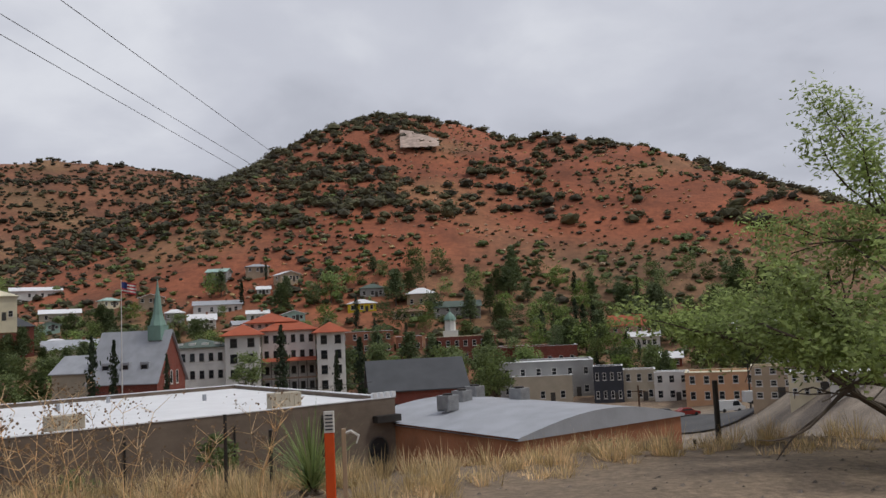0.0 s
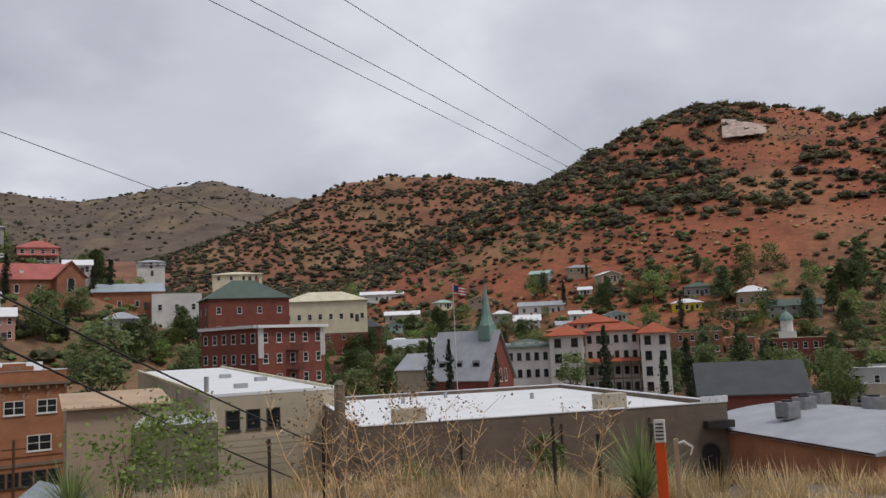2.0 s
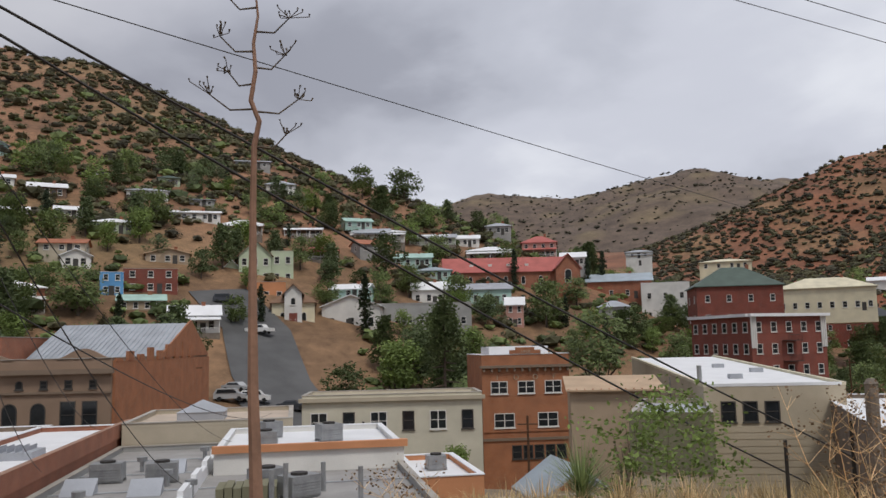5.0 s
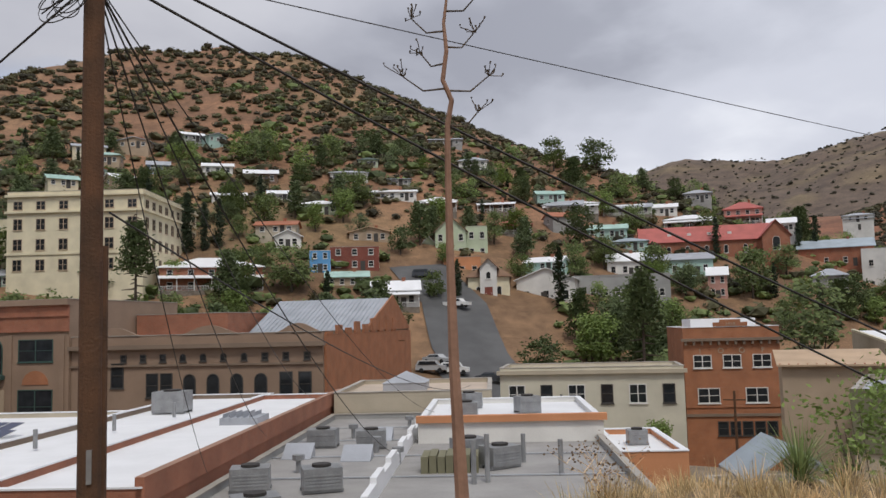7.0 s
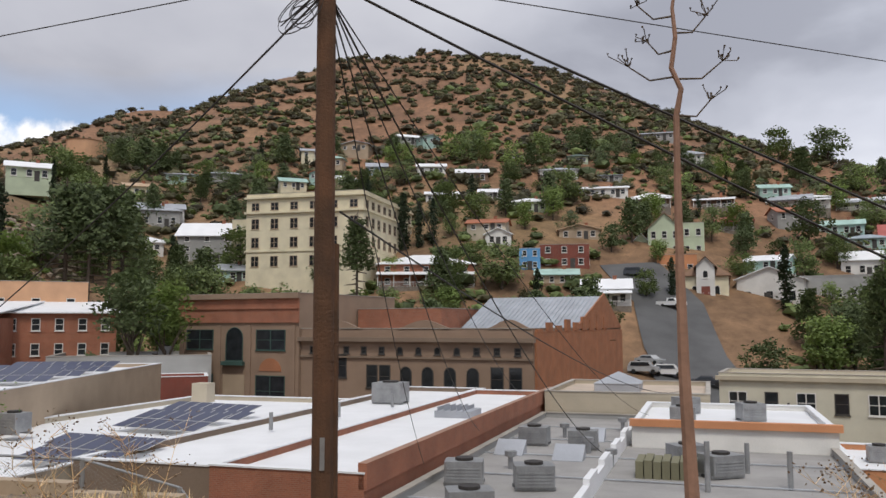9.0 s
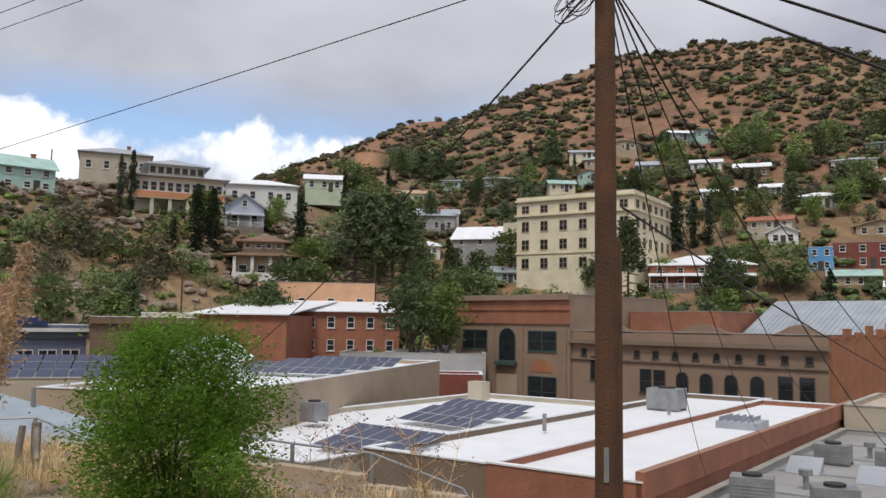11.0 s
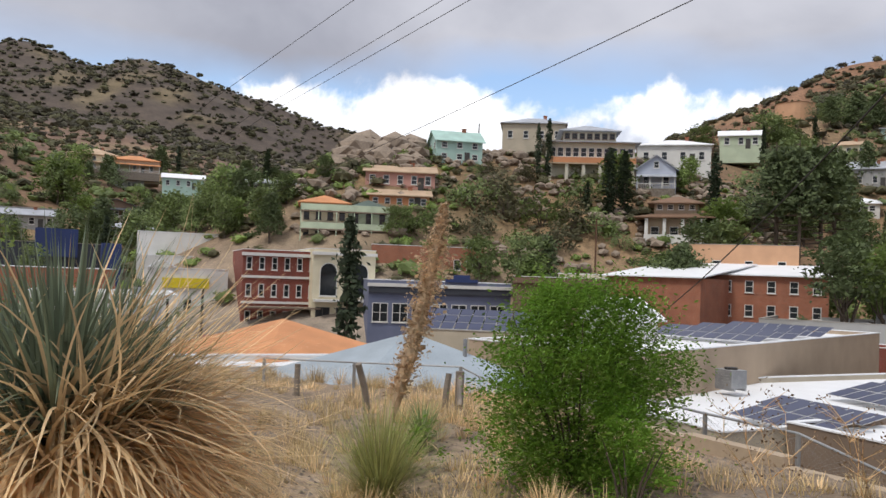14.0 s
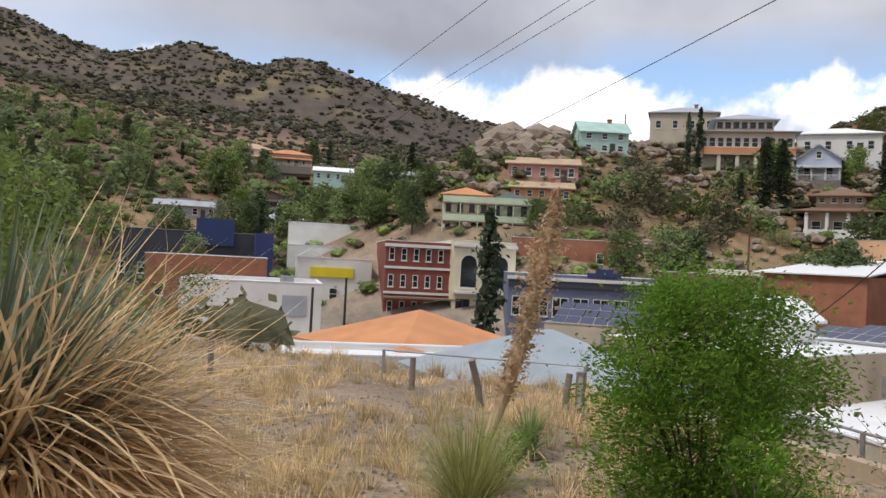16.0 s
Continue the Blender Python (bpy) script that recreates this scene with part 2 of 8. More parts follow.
def box(bm, x0, y0, z0, x1, y1, z1, bevel=0.0, mi=0):
    """An upright box, its long edges chamfered by bevel."""
    b = min(bevel, abs(x1 - x0) * 0.3, abs(y1 - y0) * 0.3)
    ring = [(x0 + b, y0), (x1 - b, y0), (x1, y0 + b), (x1, y1 - b), (x1 - b, y1), (x0 + b, y1), (x0, y1 - b), (x0, y0 + b)] if b > 0 else [(x0, y0), (x1, y0), (x1, y1), (x0, y1)]
    prism(bm, ring, z0, z1, mi)


def prism(bm, ring, z0, z1, mi=0):
    lo = [bm.verts.new((x, y, z0)) for x, y in ring]
    hi = [bm.verts.new((x, y, z1)) for x, y in ring]
    n = len(ring)
    fs = [bm.faces.new((lo[i], lo[(i + 1) % n], hi[(i + 1) % n], hi[i])) for i in range(n)]
    fs += [bm.faces.new(hi), bm.faces.new(lo[::-1])]
    for f in fs:
        f.material_index = mi


def loop(bm, x0, y0, x1, y1, t, z0, z1):
    """A closed rim of thickness t round a rectangle."""
    rings = []
    for o in (0, t):
        for z in (z0, z1):
            rings.append([bm.verts.new(q) for q in ((x0 + o, y0 + o, z), (x1 - o, y0 + o, z), (x1 - o, y1 - o, z), (x0 + o, y1 - o, z))])
    a, b, c, d = rings
    for p, q in ((a, b), (b, d), (d, c), (c, a)):
        for i in range(4):
            j = (i + 1) % 4
            bm.faces.new((p[i], p[j], q[j], q[i]))


def tube(bm, pts, radii, sides=7, mi=0):
    """A round bar along pts with a radius at each."""
    rings = []
    for i, p in enumerate(pts):
        p = Vector(p)
        a = Vector(pts[max(i - 1, 0)])
        b = Vector(pts[min(i + 1, len(pts) - 1)])
        d = (b - a).normalized()
        u = d.orthogonal().normalized() if abs(d.z) > 0.9 else d.cross(Vector((0, 0, 1))).normalized()
        v = d.cross(u)
        r = radii[i] if isinstance(radii, (list, tuple)) else radii
        rings.append([bm.verts.new(p + r * (math.cos(k * math.tau / sides) * u + math.sin(k * math.tau / sides) * v)) for k in range(sides)])
    for r0, r1 in zip(rings[:-1], rings[1:]):
        for k in range(sides):
            bm.faces.new((r0[k], r0[(k + 1) % sides], r1[(k + 1) % sides], r1[k])).material_index = mi
    bm.faces.new(rings[0][::-1]).material_index = mi
    bm.faces.new(rings[-1]).material_index = mi


CACHE = {}


def window_meshes(w, h, style, mat):
    key = ("win", round(w, 1), round(h, 1), style, mat.name)
    if key not in CACHE:
        w, h = key[1], key[2]
        fr, pa = bmesh.new(), bmesh.new()
        t = 0.09
        y0, y1 = -0.07, 0.02
        if style == "arch":
            n, r = 8, w / 2
            hh = h - r
            out = [(-r, 0), (-r, hh)] + [(-r * math.cos(k * math.pi / n), hh + r * math.sin(k * math.pi / n)) for k in range(1, n)] + [(r, hh), (r, 0)]
            inn = [(x * (1 - t / r), max(t, z) if z <= hh else hh + (z - hh) * (1 - t / r)) for x, z in out]
            a = [[fr.verts.new((x, y, z)) for x, z in ring] for ring, y in ((out, y1), (out, y0), (inn, y0), (inn, -0.01))]
            for r0, r1 in zip(a[:-1], a[1:]):
                for k in range(len(out)):
                    j = (k + 1) % len(out)
                    fr.faces.new((r0[k], r1[k], r1[j], r0[j]))
            pa.faces.new([pa.verts.new((x, -0.012, z)) for x, z in reversed(inn)])
        else:
            box(fr, -w / 2, y0, 0, -w / 2 + t, y1, h)
            box(fr, w / 2 - t, y0, 0, w / 2, y1, h)
            box(fr, -w / 2 + t, y0, h - t, w / 2 - t, y1, h)
            box(fr, -w / 2 + t, y0, 0, w / 2 - t, y1, t)
            box(fr, -w / 2 + t, y0 + 0.02, h * 0.5 - 0.03, w / 2 - t, y1, h * 0.5 + 0.03)
            if style == "pair":
                box(fr, -0.05, y0, t, 0.05, y1, h - t)
            pa.faces.new([pa.verts.new(q) for q in ((-w / 2 + t, -0.012, t), (w / 2 - t, -0.012, t), (w / 2 - t, -0.012, h - t), (-w / 2 + t, -0.012, h - t))])
        box(fr, -w / 2 - 0.08, y0 - 0.06, -0.1, w / 2 + 0.08, y1, 0)
        CACHE[key] = (finish(fr, "window_frame", mat), finish(pa, "pane", glass))
    return CACHE[key]


def window(parent, x, y, z, w, h, face=0, style="sash", mat=None):
    """A framed window on a wall that faces -y when face is 0; face turns it about z."""
    fr, pa = window_meshes(w, h, style, mat or trim)
    ob = put("window", fr, parent, (x, y, z), face)
    put("pane", pa, ob)
    return ob


def door(parent, x, y, z, w=1.0, h=2.1, face=0, mat=None):
    key = ("door", w, h, (mat or trim_dark).name)
    if key not in CACHE:
        bm, hd = bmesh.new(), bmesh.new()
        box(bm, -w / 2, -0.05, 0, w / 2, 0.02, h)
        for a, b in ((0.15, 0.45), (0.55, 0.92)):
            box(bm, -w * 0.36, -0.075, h * a, w * 0.36, -0.05, h * b)
        box(hd, w * 0.38, -0.12, h * 0.48, w * 0.44, -0.05, h * 0.52)
        CACHE[key] = (finish(bm, "door", mat or trim_dark), finish(hd, "handle", iron))
    ob = put("door", CACHE[key][0], parent, (x, y, z), face)
    put("handle", CACHE[key][1], ob)


def hip(bm, x0, y0, x1, y1, z, rise, over=0.5, thick=0.16):
    x0, y0, x1, y1 = x0 - over, y0 - over, x1 + over, y1 + over
    w, d = x1 - x0, y1 - y0
    if w >= d:
        top = [(x0 + d * 0.5, (y0 + y1) / 2), (x1 - d * 0.5, (y0 + y1) / 2)]
    else:
        top = [((x0 + x1) / 2, y0 + w * 0.5), ((x0 + x1) / 2, y1 - w * 0.5)]
    lo = [bm.verts.new(p) for p in ((x0, y0, z - thick), (x1, y0, z - thick), (x1, y1, z - thick), (x0, y1, z - thick))]
    md = [bm.verts.new((v.co.x, v.co.y, z)) for v in lo]
    t = [bm.verts.new((*p, z + rise)) for p in top]
    for i in range(4):
        bm.faces.new((lo[i], lo[(i + 1) % 4], md[(i + 1) % 4], md[i]))
    bm.faces.new(lo[::-1])
    if w >= d:
        for f in ((md[0], md[1], t[1], t[0]), (md[1], md[2], t[1]), (md[2], md[3], t[0], t[1]), (md[3], md[0], t[0])):
            bm.faces.new(f)
    else:
        for f in ((md[0], md[1], t[0]), (md[1], md[2], t[1], t[0]), (md[2], md[3], t[1]), (md[3], md[0], t[0], t[1])):
            bm.faces.new(f)


def gable(bm, x0, y0, x1, y1, z, rise, over=0.45, thick=0.16, along="x"):
    """Two roof slabs that meet in a ridge along x or y."""
    def sheet(pts):
        lo = [bm.verts.new(p) for p in pts]
        hi = [bm.verts.new((p[0], p[1], p[2] + thick)) for p in pts]
        for i in range(4):
            bm.faces.new((lo[i], lo[(i + 1) % 4], hi[(i + 1) % 4], hi[i]))
        bm.faces.new(hi)
        bm.faces.new(lo[::-1])
    if along == "x":
        ym, k = (y0 + y1) / 2, rise / ((y1 - y0) / 2)
        e = z - k * over
        sheet([(x0 - over, y0 - over, e), (x1 + over, y0 - over, e), (x1 + over, ym, z + rise), (x0 - over, ym, z + rise)])
        sheet([(x0 - over, ym, z + rise), (x1 + over, ym, z + rise), (x1 + over, y1 + over, e), (x0 - over, y1 + over, e)])
    else:
        xm, k = (x0 + x1) / 2, rise / ((x1 - x0) / 2)
        e = z - k * over
        sheet([(xm, y0 - over, z + rise), (xm, y1 + over, z + rise), (x0 - over, y1 + over, e), (x0 - over, y0 - over, e)])
        sheet([(x1 + over, y0 - over, e), (x1 + over, y1 + over, e), (xm, y1 + over, z + rise), (xm, y0 - over, z + rise)])


def block(P, x0, y0, x1, y1, z0, z1, wall, roof, roofmat, cols=0, rows=0, side=0, rise=None, style="sash", wh=None, wmat=None, sink=3.0, low=0.9, over=0.5, back=False):
    """One wing of a building: walls, a roof and its windows. z1 is the eaves (the parapet's top for a flat roof)."""
    W, R = MATS["paint_" + wall], MATS["roof_" + roofmat]
    bm = bmesh.new()
    w, d = x1 - x0, y1 - y0
    rise = rise if rise is not None else 0.32 * min(w, d)
    if roof in ("flat", "none"):
        box(bm, x0, y0, z0 - sink, x1, y1, z1 - 0.4)
        t = 0.28
        part("wall", bm, W, P)
        bm = bmesh.new()
        loop(bm, x0, y0, x1, y1, t, z1 - 0.4, z1)
        part("parapet", bm, W, P)
        bm = bmesh.new()
        box(bm, x0 + t, y0 + t, z1 - 0.4, x1 - t, y1 - t, z1 - 0.33)
        part("roof", bm, R, P)
        bm = bmesh.new()
        loop(bm, x0 - 0.05, y0 - 0.05, x1 + 0.05, y1 + 0.05, t + 0.1, z1, z1 + 0.07)
        part("coping", bm, R if roofmat in ("white", "cream") else MATS["concrete"], P)
    else:
        box(bm, x0, y0, z0 - sink, x1, y1, z1)
        if roof in ("gable_x", "gable_y"):
            if roof == "gable_x":
                for x, s in ((x0, 1), (x1, -1)):
                    v = [bm.verts.new(q) for q in ((x, y0, z1), (x, y1, z1), (x, (y0 + y1) / 2, z1 + rise))]
                    bm.faces.new(v if s > 0 else v[::-1])
            else:
                for y, s in ((y0, 1), (y1, -1)):
                    v = [bm.verts.new(q) for q in ((x0, y, z1), (x1, y, z1), ((x0 + x1) / 2, y, z1 + rise))]
                    bm.faces.new(v if s > 0 else v[::-1])
        part("wall", bm, W, P)
        bm = bmesh.new()
        if roof == "hip":
            hip(bm, x0, y0, x1, y1, z1 + 0.16, rise, over)
        elif roof == "shed":
            for pts in (((x0 - 0.4, y0 - 0.5, z1), (x1 + 0.4, y0 - 0.5, z1), (x1 + 0.4, y1 + 0.3, z1 + rise), (x0 - 0.4, y1 + 0.3, z1 + rise)),):
                lo = [bm.verts.new(q) for q in pts]
                hi = [bm.verts.new((q[0], q[1], q[2] + 0.15)) for q in pts]
                for i in range(4):
                    bm.faces.new((lo[i], lo[(i + 1) % 4], hi[(i + 1) % 4], hi[i]))
                bm.faces.new(hi)
                bm.faces.new(lo[::-1])
        else:
            gable(bm, x0, y0, x1, y1, z1, rise, over, along=roof[-1])
        part("roof", bm, R, P)
    storey = (z1 - z0) / max(rows, 1)
    ww, hh = wh or (min(1.1, 0.45 * w / max(cols, 1)), min(1.6, storey * 0.52))
    for r in range(rows):
        z = z0 + r * storey + min(low, storey * 0.32)
        for c in range(cols):
            window(P, x0 + w * (c + 0.5) / cols, y0, z, ww, hh, 0, style, wmat)
        for c in range(side):
            yy = y0 + d * (c + 0.5) / side
            window(P, x0, yy, z, ww, hh, -90, style, wmat)
            window(P, x1, yy, z, ww, hh, 90, style, wmat)


def chimney(P, x, y, z0, z1, wall="brick"):
    bm = bmesh.new()
    box(bm, x - 0.35, y - 0.35, z0, x + 0.35, y + 0.35, z1, 0.03)
    box(bm, x - 0.42, y - 0.42, z1, x + 0.42, y + 0.42, z1 + 0.12)
    part("chimney", bm, MATS["paint_" + wall], P)


def veranda(P, x0, x1, y, z0, z1, deep, roofmat, n=4, rail=True, wood=None):
    """A porch in front of y: its roof, posts and rail."""
    bm = bmesh.new()
    pts = ((x0 - 0.2, y - deep - 0.3, z1), (x1 + 0.2, y - deep - 0.3, z1), (x1 + 0.2, y, z1 + 0.6), (x0 - 0.2, y, z1 + 0.6))
    lo = [bm.verts.new(q) for q in pts]
    hi = [bm.verts.new((q[0], q[1], q[2] + 0.12)) for q in pts]
    for i in range(4):
        bm.faces.new((lo[i], lo[(i + 1) % 4], hi[(i + 1) % 4], hi[i]))
    bm.faces.new(hi)
    bm.faces.new(lo[::-1])
    part("porch_roof", bm, MATS["roof_" + roofmat], P)
    wood = wood or trim
    for i in range(n):
        bm = bmesh.new()
        x = x0 + 0.1 + (x1 - x0 - 0.2) * i / (n - 1)
        box(bm, x - 0.08, y - deep, z0, x + 0.08, y - deep + 0.16, z1 + 0.05)
        part("post", bm, wood, P)
    bm = bmesh.new()
    box(bm, x0, y - deep - 0.1, z0 - 2.5, x1, y, z0)
    part("porch_floor", bm, MATS["weathered_wood"], P)
    if rail:
        bm = bmesh.new()
        box(bm, x0, y - deep + 0.03, z0 + 0.85, x1, y - deep + 0.1, z0 + 0.95)
        k = int((x1 - x0) / 0.3)
        for i in range(k):
            x = x0 + (i + 0.5) * (x1 - x0) / k
            box(bm, x - 0.03, y - deep + 0.04, z0, x + 0.03, y - deep + 0.09, z0 + 0.85)
        part("railing", bm, wood, P)


def house(x, y, z, turn, w, d, h, roof, wall, roofmat, cols, rows, side, label, category, porch=False):
    P = thing(category.split()[-1] if category.split()[-1] in ("house", "church", "garage", "shed") else "building", x, y, z, turn, label, category)
    rise = 0.0 if roof == "flat" else min(0.33 * h, 0.34 * (d if roof != "gable_y" else w))
    eave = h - rise
    block(P, -w / 2, -d / 2, w / 2, d / 2, 0, eave, wall, roof, roofmat, cols, rows, side, rise)
    if cols:
        door(P, w * 0.5 * (1 - 1 / cols) - w / cols * 0.5 if cols > 1 else w * 0.3, -d / 2, 0)
    if porch:
        veranda(P, -w / 2, w / 2, -d / 2, 0.2, min(2.5, eave * 0.8), 1.8, roofmat, max(3, int(w / 2.5)))
    if roof != "flat" and w > 7:
        chimney(P, w * 0.18, 0, eave, h + 0.6)
    return P


# ---------------------------------------------------------------- ground
def ridge(x, y, pts, slope, cap=9e9):
    """Height of a hill that falls with the slope from a crest line through pts."""
    best = np.full(np.shape(x), -1e4)
    for (ax, ay, az), (bx, by, bz) in zip(pts[:-1], pts[1:]):
        ux, uy = bx - ax, by - ay
        s = np.clip(((x - ax) * ux + (y - ay) * uy) / (ux * ux + uy * uy), 0, 1)
        gap = np.hypot(x - ax - s * ux, y - ay - s * uy)
        best = np.maximum(best, az + s * (bz - az) - slope * (np.sqrt(gap * gap + 64) - 8))
    return best


def polar(*rows):
    """Crest points in metres from rows of bearing, distance, height."""
    return [(-math.sin(radians(b)) * d, math.cos(radians(b)) * d, z) for b, d, z in rows]


HILLS = dict(
    red=(polar((14.6, 700, 118), (8.8, 650, 138), (6, 620, 150), (3.2, 600, 164), (0.4, 590, 156), (-3, 560, 128),
               (-8.7, 530, 122), (-13.3, 500, 107), (-17, 470, 84), (-23, 420, 57), (-27, 400, 40), (-36, 360, 12)), 0.5),
    brown=(polar((38, 760, 62), (33.3, 800, 106), (30.7, 830, 143), (27.6, 850, 171), (24.9, 850, 174), (18.2, 850, 170),
                 (16.3, 840, 156), (14.6, 820, 136), (8, 900, 120)), 0.46),
    grey=(polar((66, 1800, 300), (55.5, 1700, 287), (51.4, 1700, 315), (48.2, 1680, 297), (45.6, 1660, 290), (41.7, 1650, 316),
                (36.9, 1600, 322), (33.7, 1650, 296), (32.1, 1900, 346), (30, 1950, 340), (22, 1900, 300)), 0.42),
    west=(polar((105.6, 420, 94), (103, 425, 106), (99.8, 430, 109), (96.3, 440, 119), (92.3, 450, 136), (87.7, 465, 154),
                (83.4, 470, 160), (80, 460, 154), (74, 420, 122), (69.8, 380, 100), (64.4, 340, 75), (60.6, 310, 62),
                (57, 290, 50), (53.7, 275, 41), (49, 290, 30)), 0.5),
    spur=(polar((137.5, 150, 10), (135.2, 152, 16), (133.6, 160, 25.5), (129, 164, 26), (123, 168, 26.5), (117, 172, 27), (110.5, 198, 30),
                (105, 250, 48), (102, 330, 70)), 0.62),
    dark=(polar((180, 1500, 420), (168.4, 1500, 375), (165.2, 1480, 336), (161.6, 1450, 318), (157, 1420, 342), (152.6, 1420, 314),
                (150, 1400, 334), (145.6, 1380, 299), (140.9, 1350, 262), (136.8, 1300, 222), (133, 1280, 205), (120, 1300, 150)), 0.45),
    near=(polar((185, 430, 110), (168, 430, 77), (165, 425, 70), (161.7, 420, 60), (154.5, 400, 46), (148, 380, 30)), 0.32),
    back=(polar((308, 150, 40), (250, 140, 60), (200, 150, 45), (188, 170, 30)), 0.75),
)
B_KEYS = (-40, -15, 35, 52, 70, 100, 130, 150, 175)


def height(x, y):
    """Ground height at x, y in metres."""
    x, y = np.asarray(x, float), np.asarray(y, float)
    r = np.hypot(x, y)
    b = np.degrees(np.arctan2(-x, y))
    b = np.where(b < -95, b + 360, b)
    z0 = np.interp(b, B_KEYS, (-16, -17, -16, -14, -12.5, -11, -9, -8, -5))
    r0 = np.interp(b, B_KEYS, (140, 175, 180, 120, 92, 100, 118, 125, 90))
    sl = np.interp(b, B_KEYS, (0.12, 0.17, 0.15, 0.15, 0.19, 0.2, 0.12, 0.2, 0.22))
    floor = z0 + sl * np.maximum(0, r - r0) * np.where(r > 900, 900 / np.maximum(r, 1), 1)
    hills = [ridge(x, y, p, s) for p, s in HILLS.values()]
    top = hills[0]
    for h in hills[1:]:
        top = np.maximum(top, h)
    k = np.clip(r / 60, 1.5, 10)
    m = np.maximum(floor, top)
    far = m + k * np.log1p(np.exp(-np.abs(floor - top) / k)) - k * 0.05
    # gullies and lumps, growing with distance
    lump = np.sin(x * 0.021 + 2.1 * np.sin(y * 0.013)) * np.sin(y * 0.019 + 1.7 * np.sin(x * 0.011))
    fine = np.sin(x * 0.083 + 1.9 * np.sin(y * 0.061)) * np.sin(y * 0.077 + 2.3 * np.sin(x * 0.053))
    amp = np.clip((r - 230) / 300, 0, 1) * np.clip((top - floor) / 60, 0, 1)
    far = far + amp * (5 * lump + 2.2 * fine)
    # the shoulder of ground that the camera stands on
    edge = np.interp(b, (-60, -28, -10, 5, 27, 40, 53, 58, 62, 92, 99, 110, 118, 126, 134, 143, 151, 160, 175, 200),
                     (16, 15, 12.5, 11, 11.8, 11.8, 10.6, 9.6, 8.0, 7.6, 11.2, 13.2, 15.4, 18, 19, 22, 26, 34, 60, 100))
    shelf = -0.035 * np.minimum(r, edge) - 0.62 * np.maximum(0, r - edge) ** 1.0
    shelf = shelf + 0.05 * np.sin(x * 1.3 + np.sin(y)) * np.sin(y * 1.1) * np.clip(r / 4, 0, 1)
    return np.maximum(far, shelf)


def soil_color(x, y):
    r = np.hypot(x, y)
    b = np.degrees(np.arctan2(-x, y))
    b = np.where(b < -95, b + 360, b)
    names = list(HILLS)
    hs = np.stack([ridge(x, y, *HILLS[n]) for n in names])
    z0 = height(x, y)
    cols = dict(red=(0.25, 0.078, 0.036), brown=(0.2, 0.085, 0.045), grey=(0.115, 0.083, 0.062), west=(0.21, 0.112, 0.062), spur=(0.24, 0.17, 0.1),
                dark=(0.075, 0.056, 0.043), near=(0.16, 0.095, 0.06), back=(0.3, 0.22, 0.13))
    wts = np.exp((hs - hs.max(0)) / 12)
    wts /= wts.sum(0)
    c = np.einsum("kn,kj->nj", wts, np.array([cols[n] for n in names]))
    wob = np.sin(x * 0.03 + 2 * np.sin(y * 0.021)) * np.sin(y * 0.035 + 2 * np.sin(x * 0.017))
    # tan stony feet of the hills, ochre grass bands
    foot = np.clip((np.where(b < 2, 46, np.where(b < 45, 24, 42)) + 14 * wob - z0) / 26, 0, 1) * np.clip(1 - (r - 900) / 300, 0, 1)
    foot = foot * np.where((b > -2) & (b < 20), 0.75, 1)
    c = c * (1 - 0.85 * foot[:, None]) + 0.85 * foot[:, None] * np.array((0.2, 0.12, 0.065))
    grass = np.clip(wob * 1.4 - 0.3, 0, 1)[:, None] * 0.35
    c = c * (1 - grass) + grass * np.array((0.27, 0.21, 0.1))
    town = np.clip((floor_r(b) + 25 - r) / 40, 0, 1)[:, None]
    c = c * (1 - town) + town * np.array((0.24, 0.2, 0.16))
    shoulder = np.clip((45 - r) / 15, 0, 1)[:, None]
    c = c * (1 - shoulder) + shoulder * np.array((0.215, 0.16, 0.11))
    return c


def floor_r(b):
    return np.interp(b, B_KEYS, (140, 175, 180, 120, 92, 100, 112, 125, 60))


def build_ground():
    angles = np.concatenate([np.arange(-34, 174, 0.3), np.arange(174, 326, 4.0)])
    radii = [0.0, 0.7]
    while radii[-1] < 4300:
        radii.append(radii[-1] + max(0.3, 0.024 * radii[-1]))
    radii = np.array(radii)
    A, R = np.meshgrid(np.radians(angles), radii)
    X, Y = (-np.sin(A) * R).ravel(), (np.cos(A) * R).ravel()
    Z = height(X, Y)
    n, k = len(angles), len(radii)
    i = np.arange(k - 1)[:, None] * n + np.arange(n)[None]
    j = np.arange(k - 1)[:, None] * n + (np.arange(n)[None] + 1) % n
    faces = np.stack([i, i + n, j + n, j], -1).reshape(-1, 4)
    me = bpy.data.meshes.new("ground")
    me.from_pydata(np.stack([X, Y, Z], 1).tolist(), [], faces[:, ::-1].tolist())
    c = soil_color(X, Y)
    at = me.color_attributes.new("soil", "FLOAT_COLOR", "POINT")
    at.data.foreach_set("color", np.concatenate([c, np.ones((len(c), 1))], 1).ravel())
    me.materials.append(soil)
    me.polygons.foreach_set("use_smooth", [True] * len(me.polygons))
    me.validate()
    return tagged(new("ground", me), "dry stony hillside ground in red and tan earth", "ground", kind="structure")


build_ground()

# ---------------------------------------------------------------- plants


def clump(rnd, count, size, flat=0.75):
    """A solid uneven core with leaf blades standing out of it."""
    v, f = lump_mesh(rnd, flat)
    w, g = leafy_mesh(rnd, count, size, 0.56, flat)
    return np.concatenate([v * 0.86, w]), [list(q) for q in f] + [[i + len(v) for i in q] for q in g]


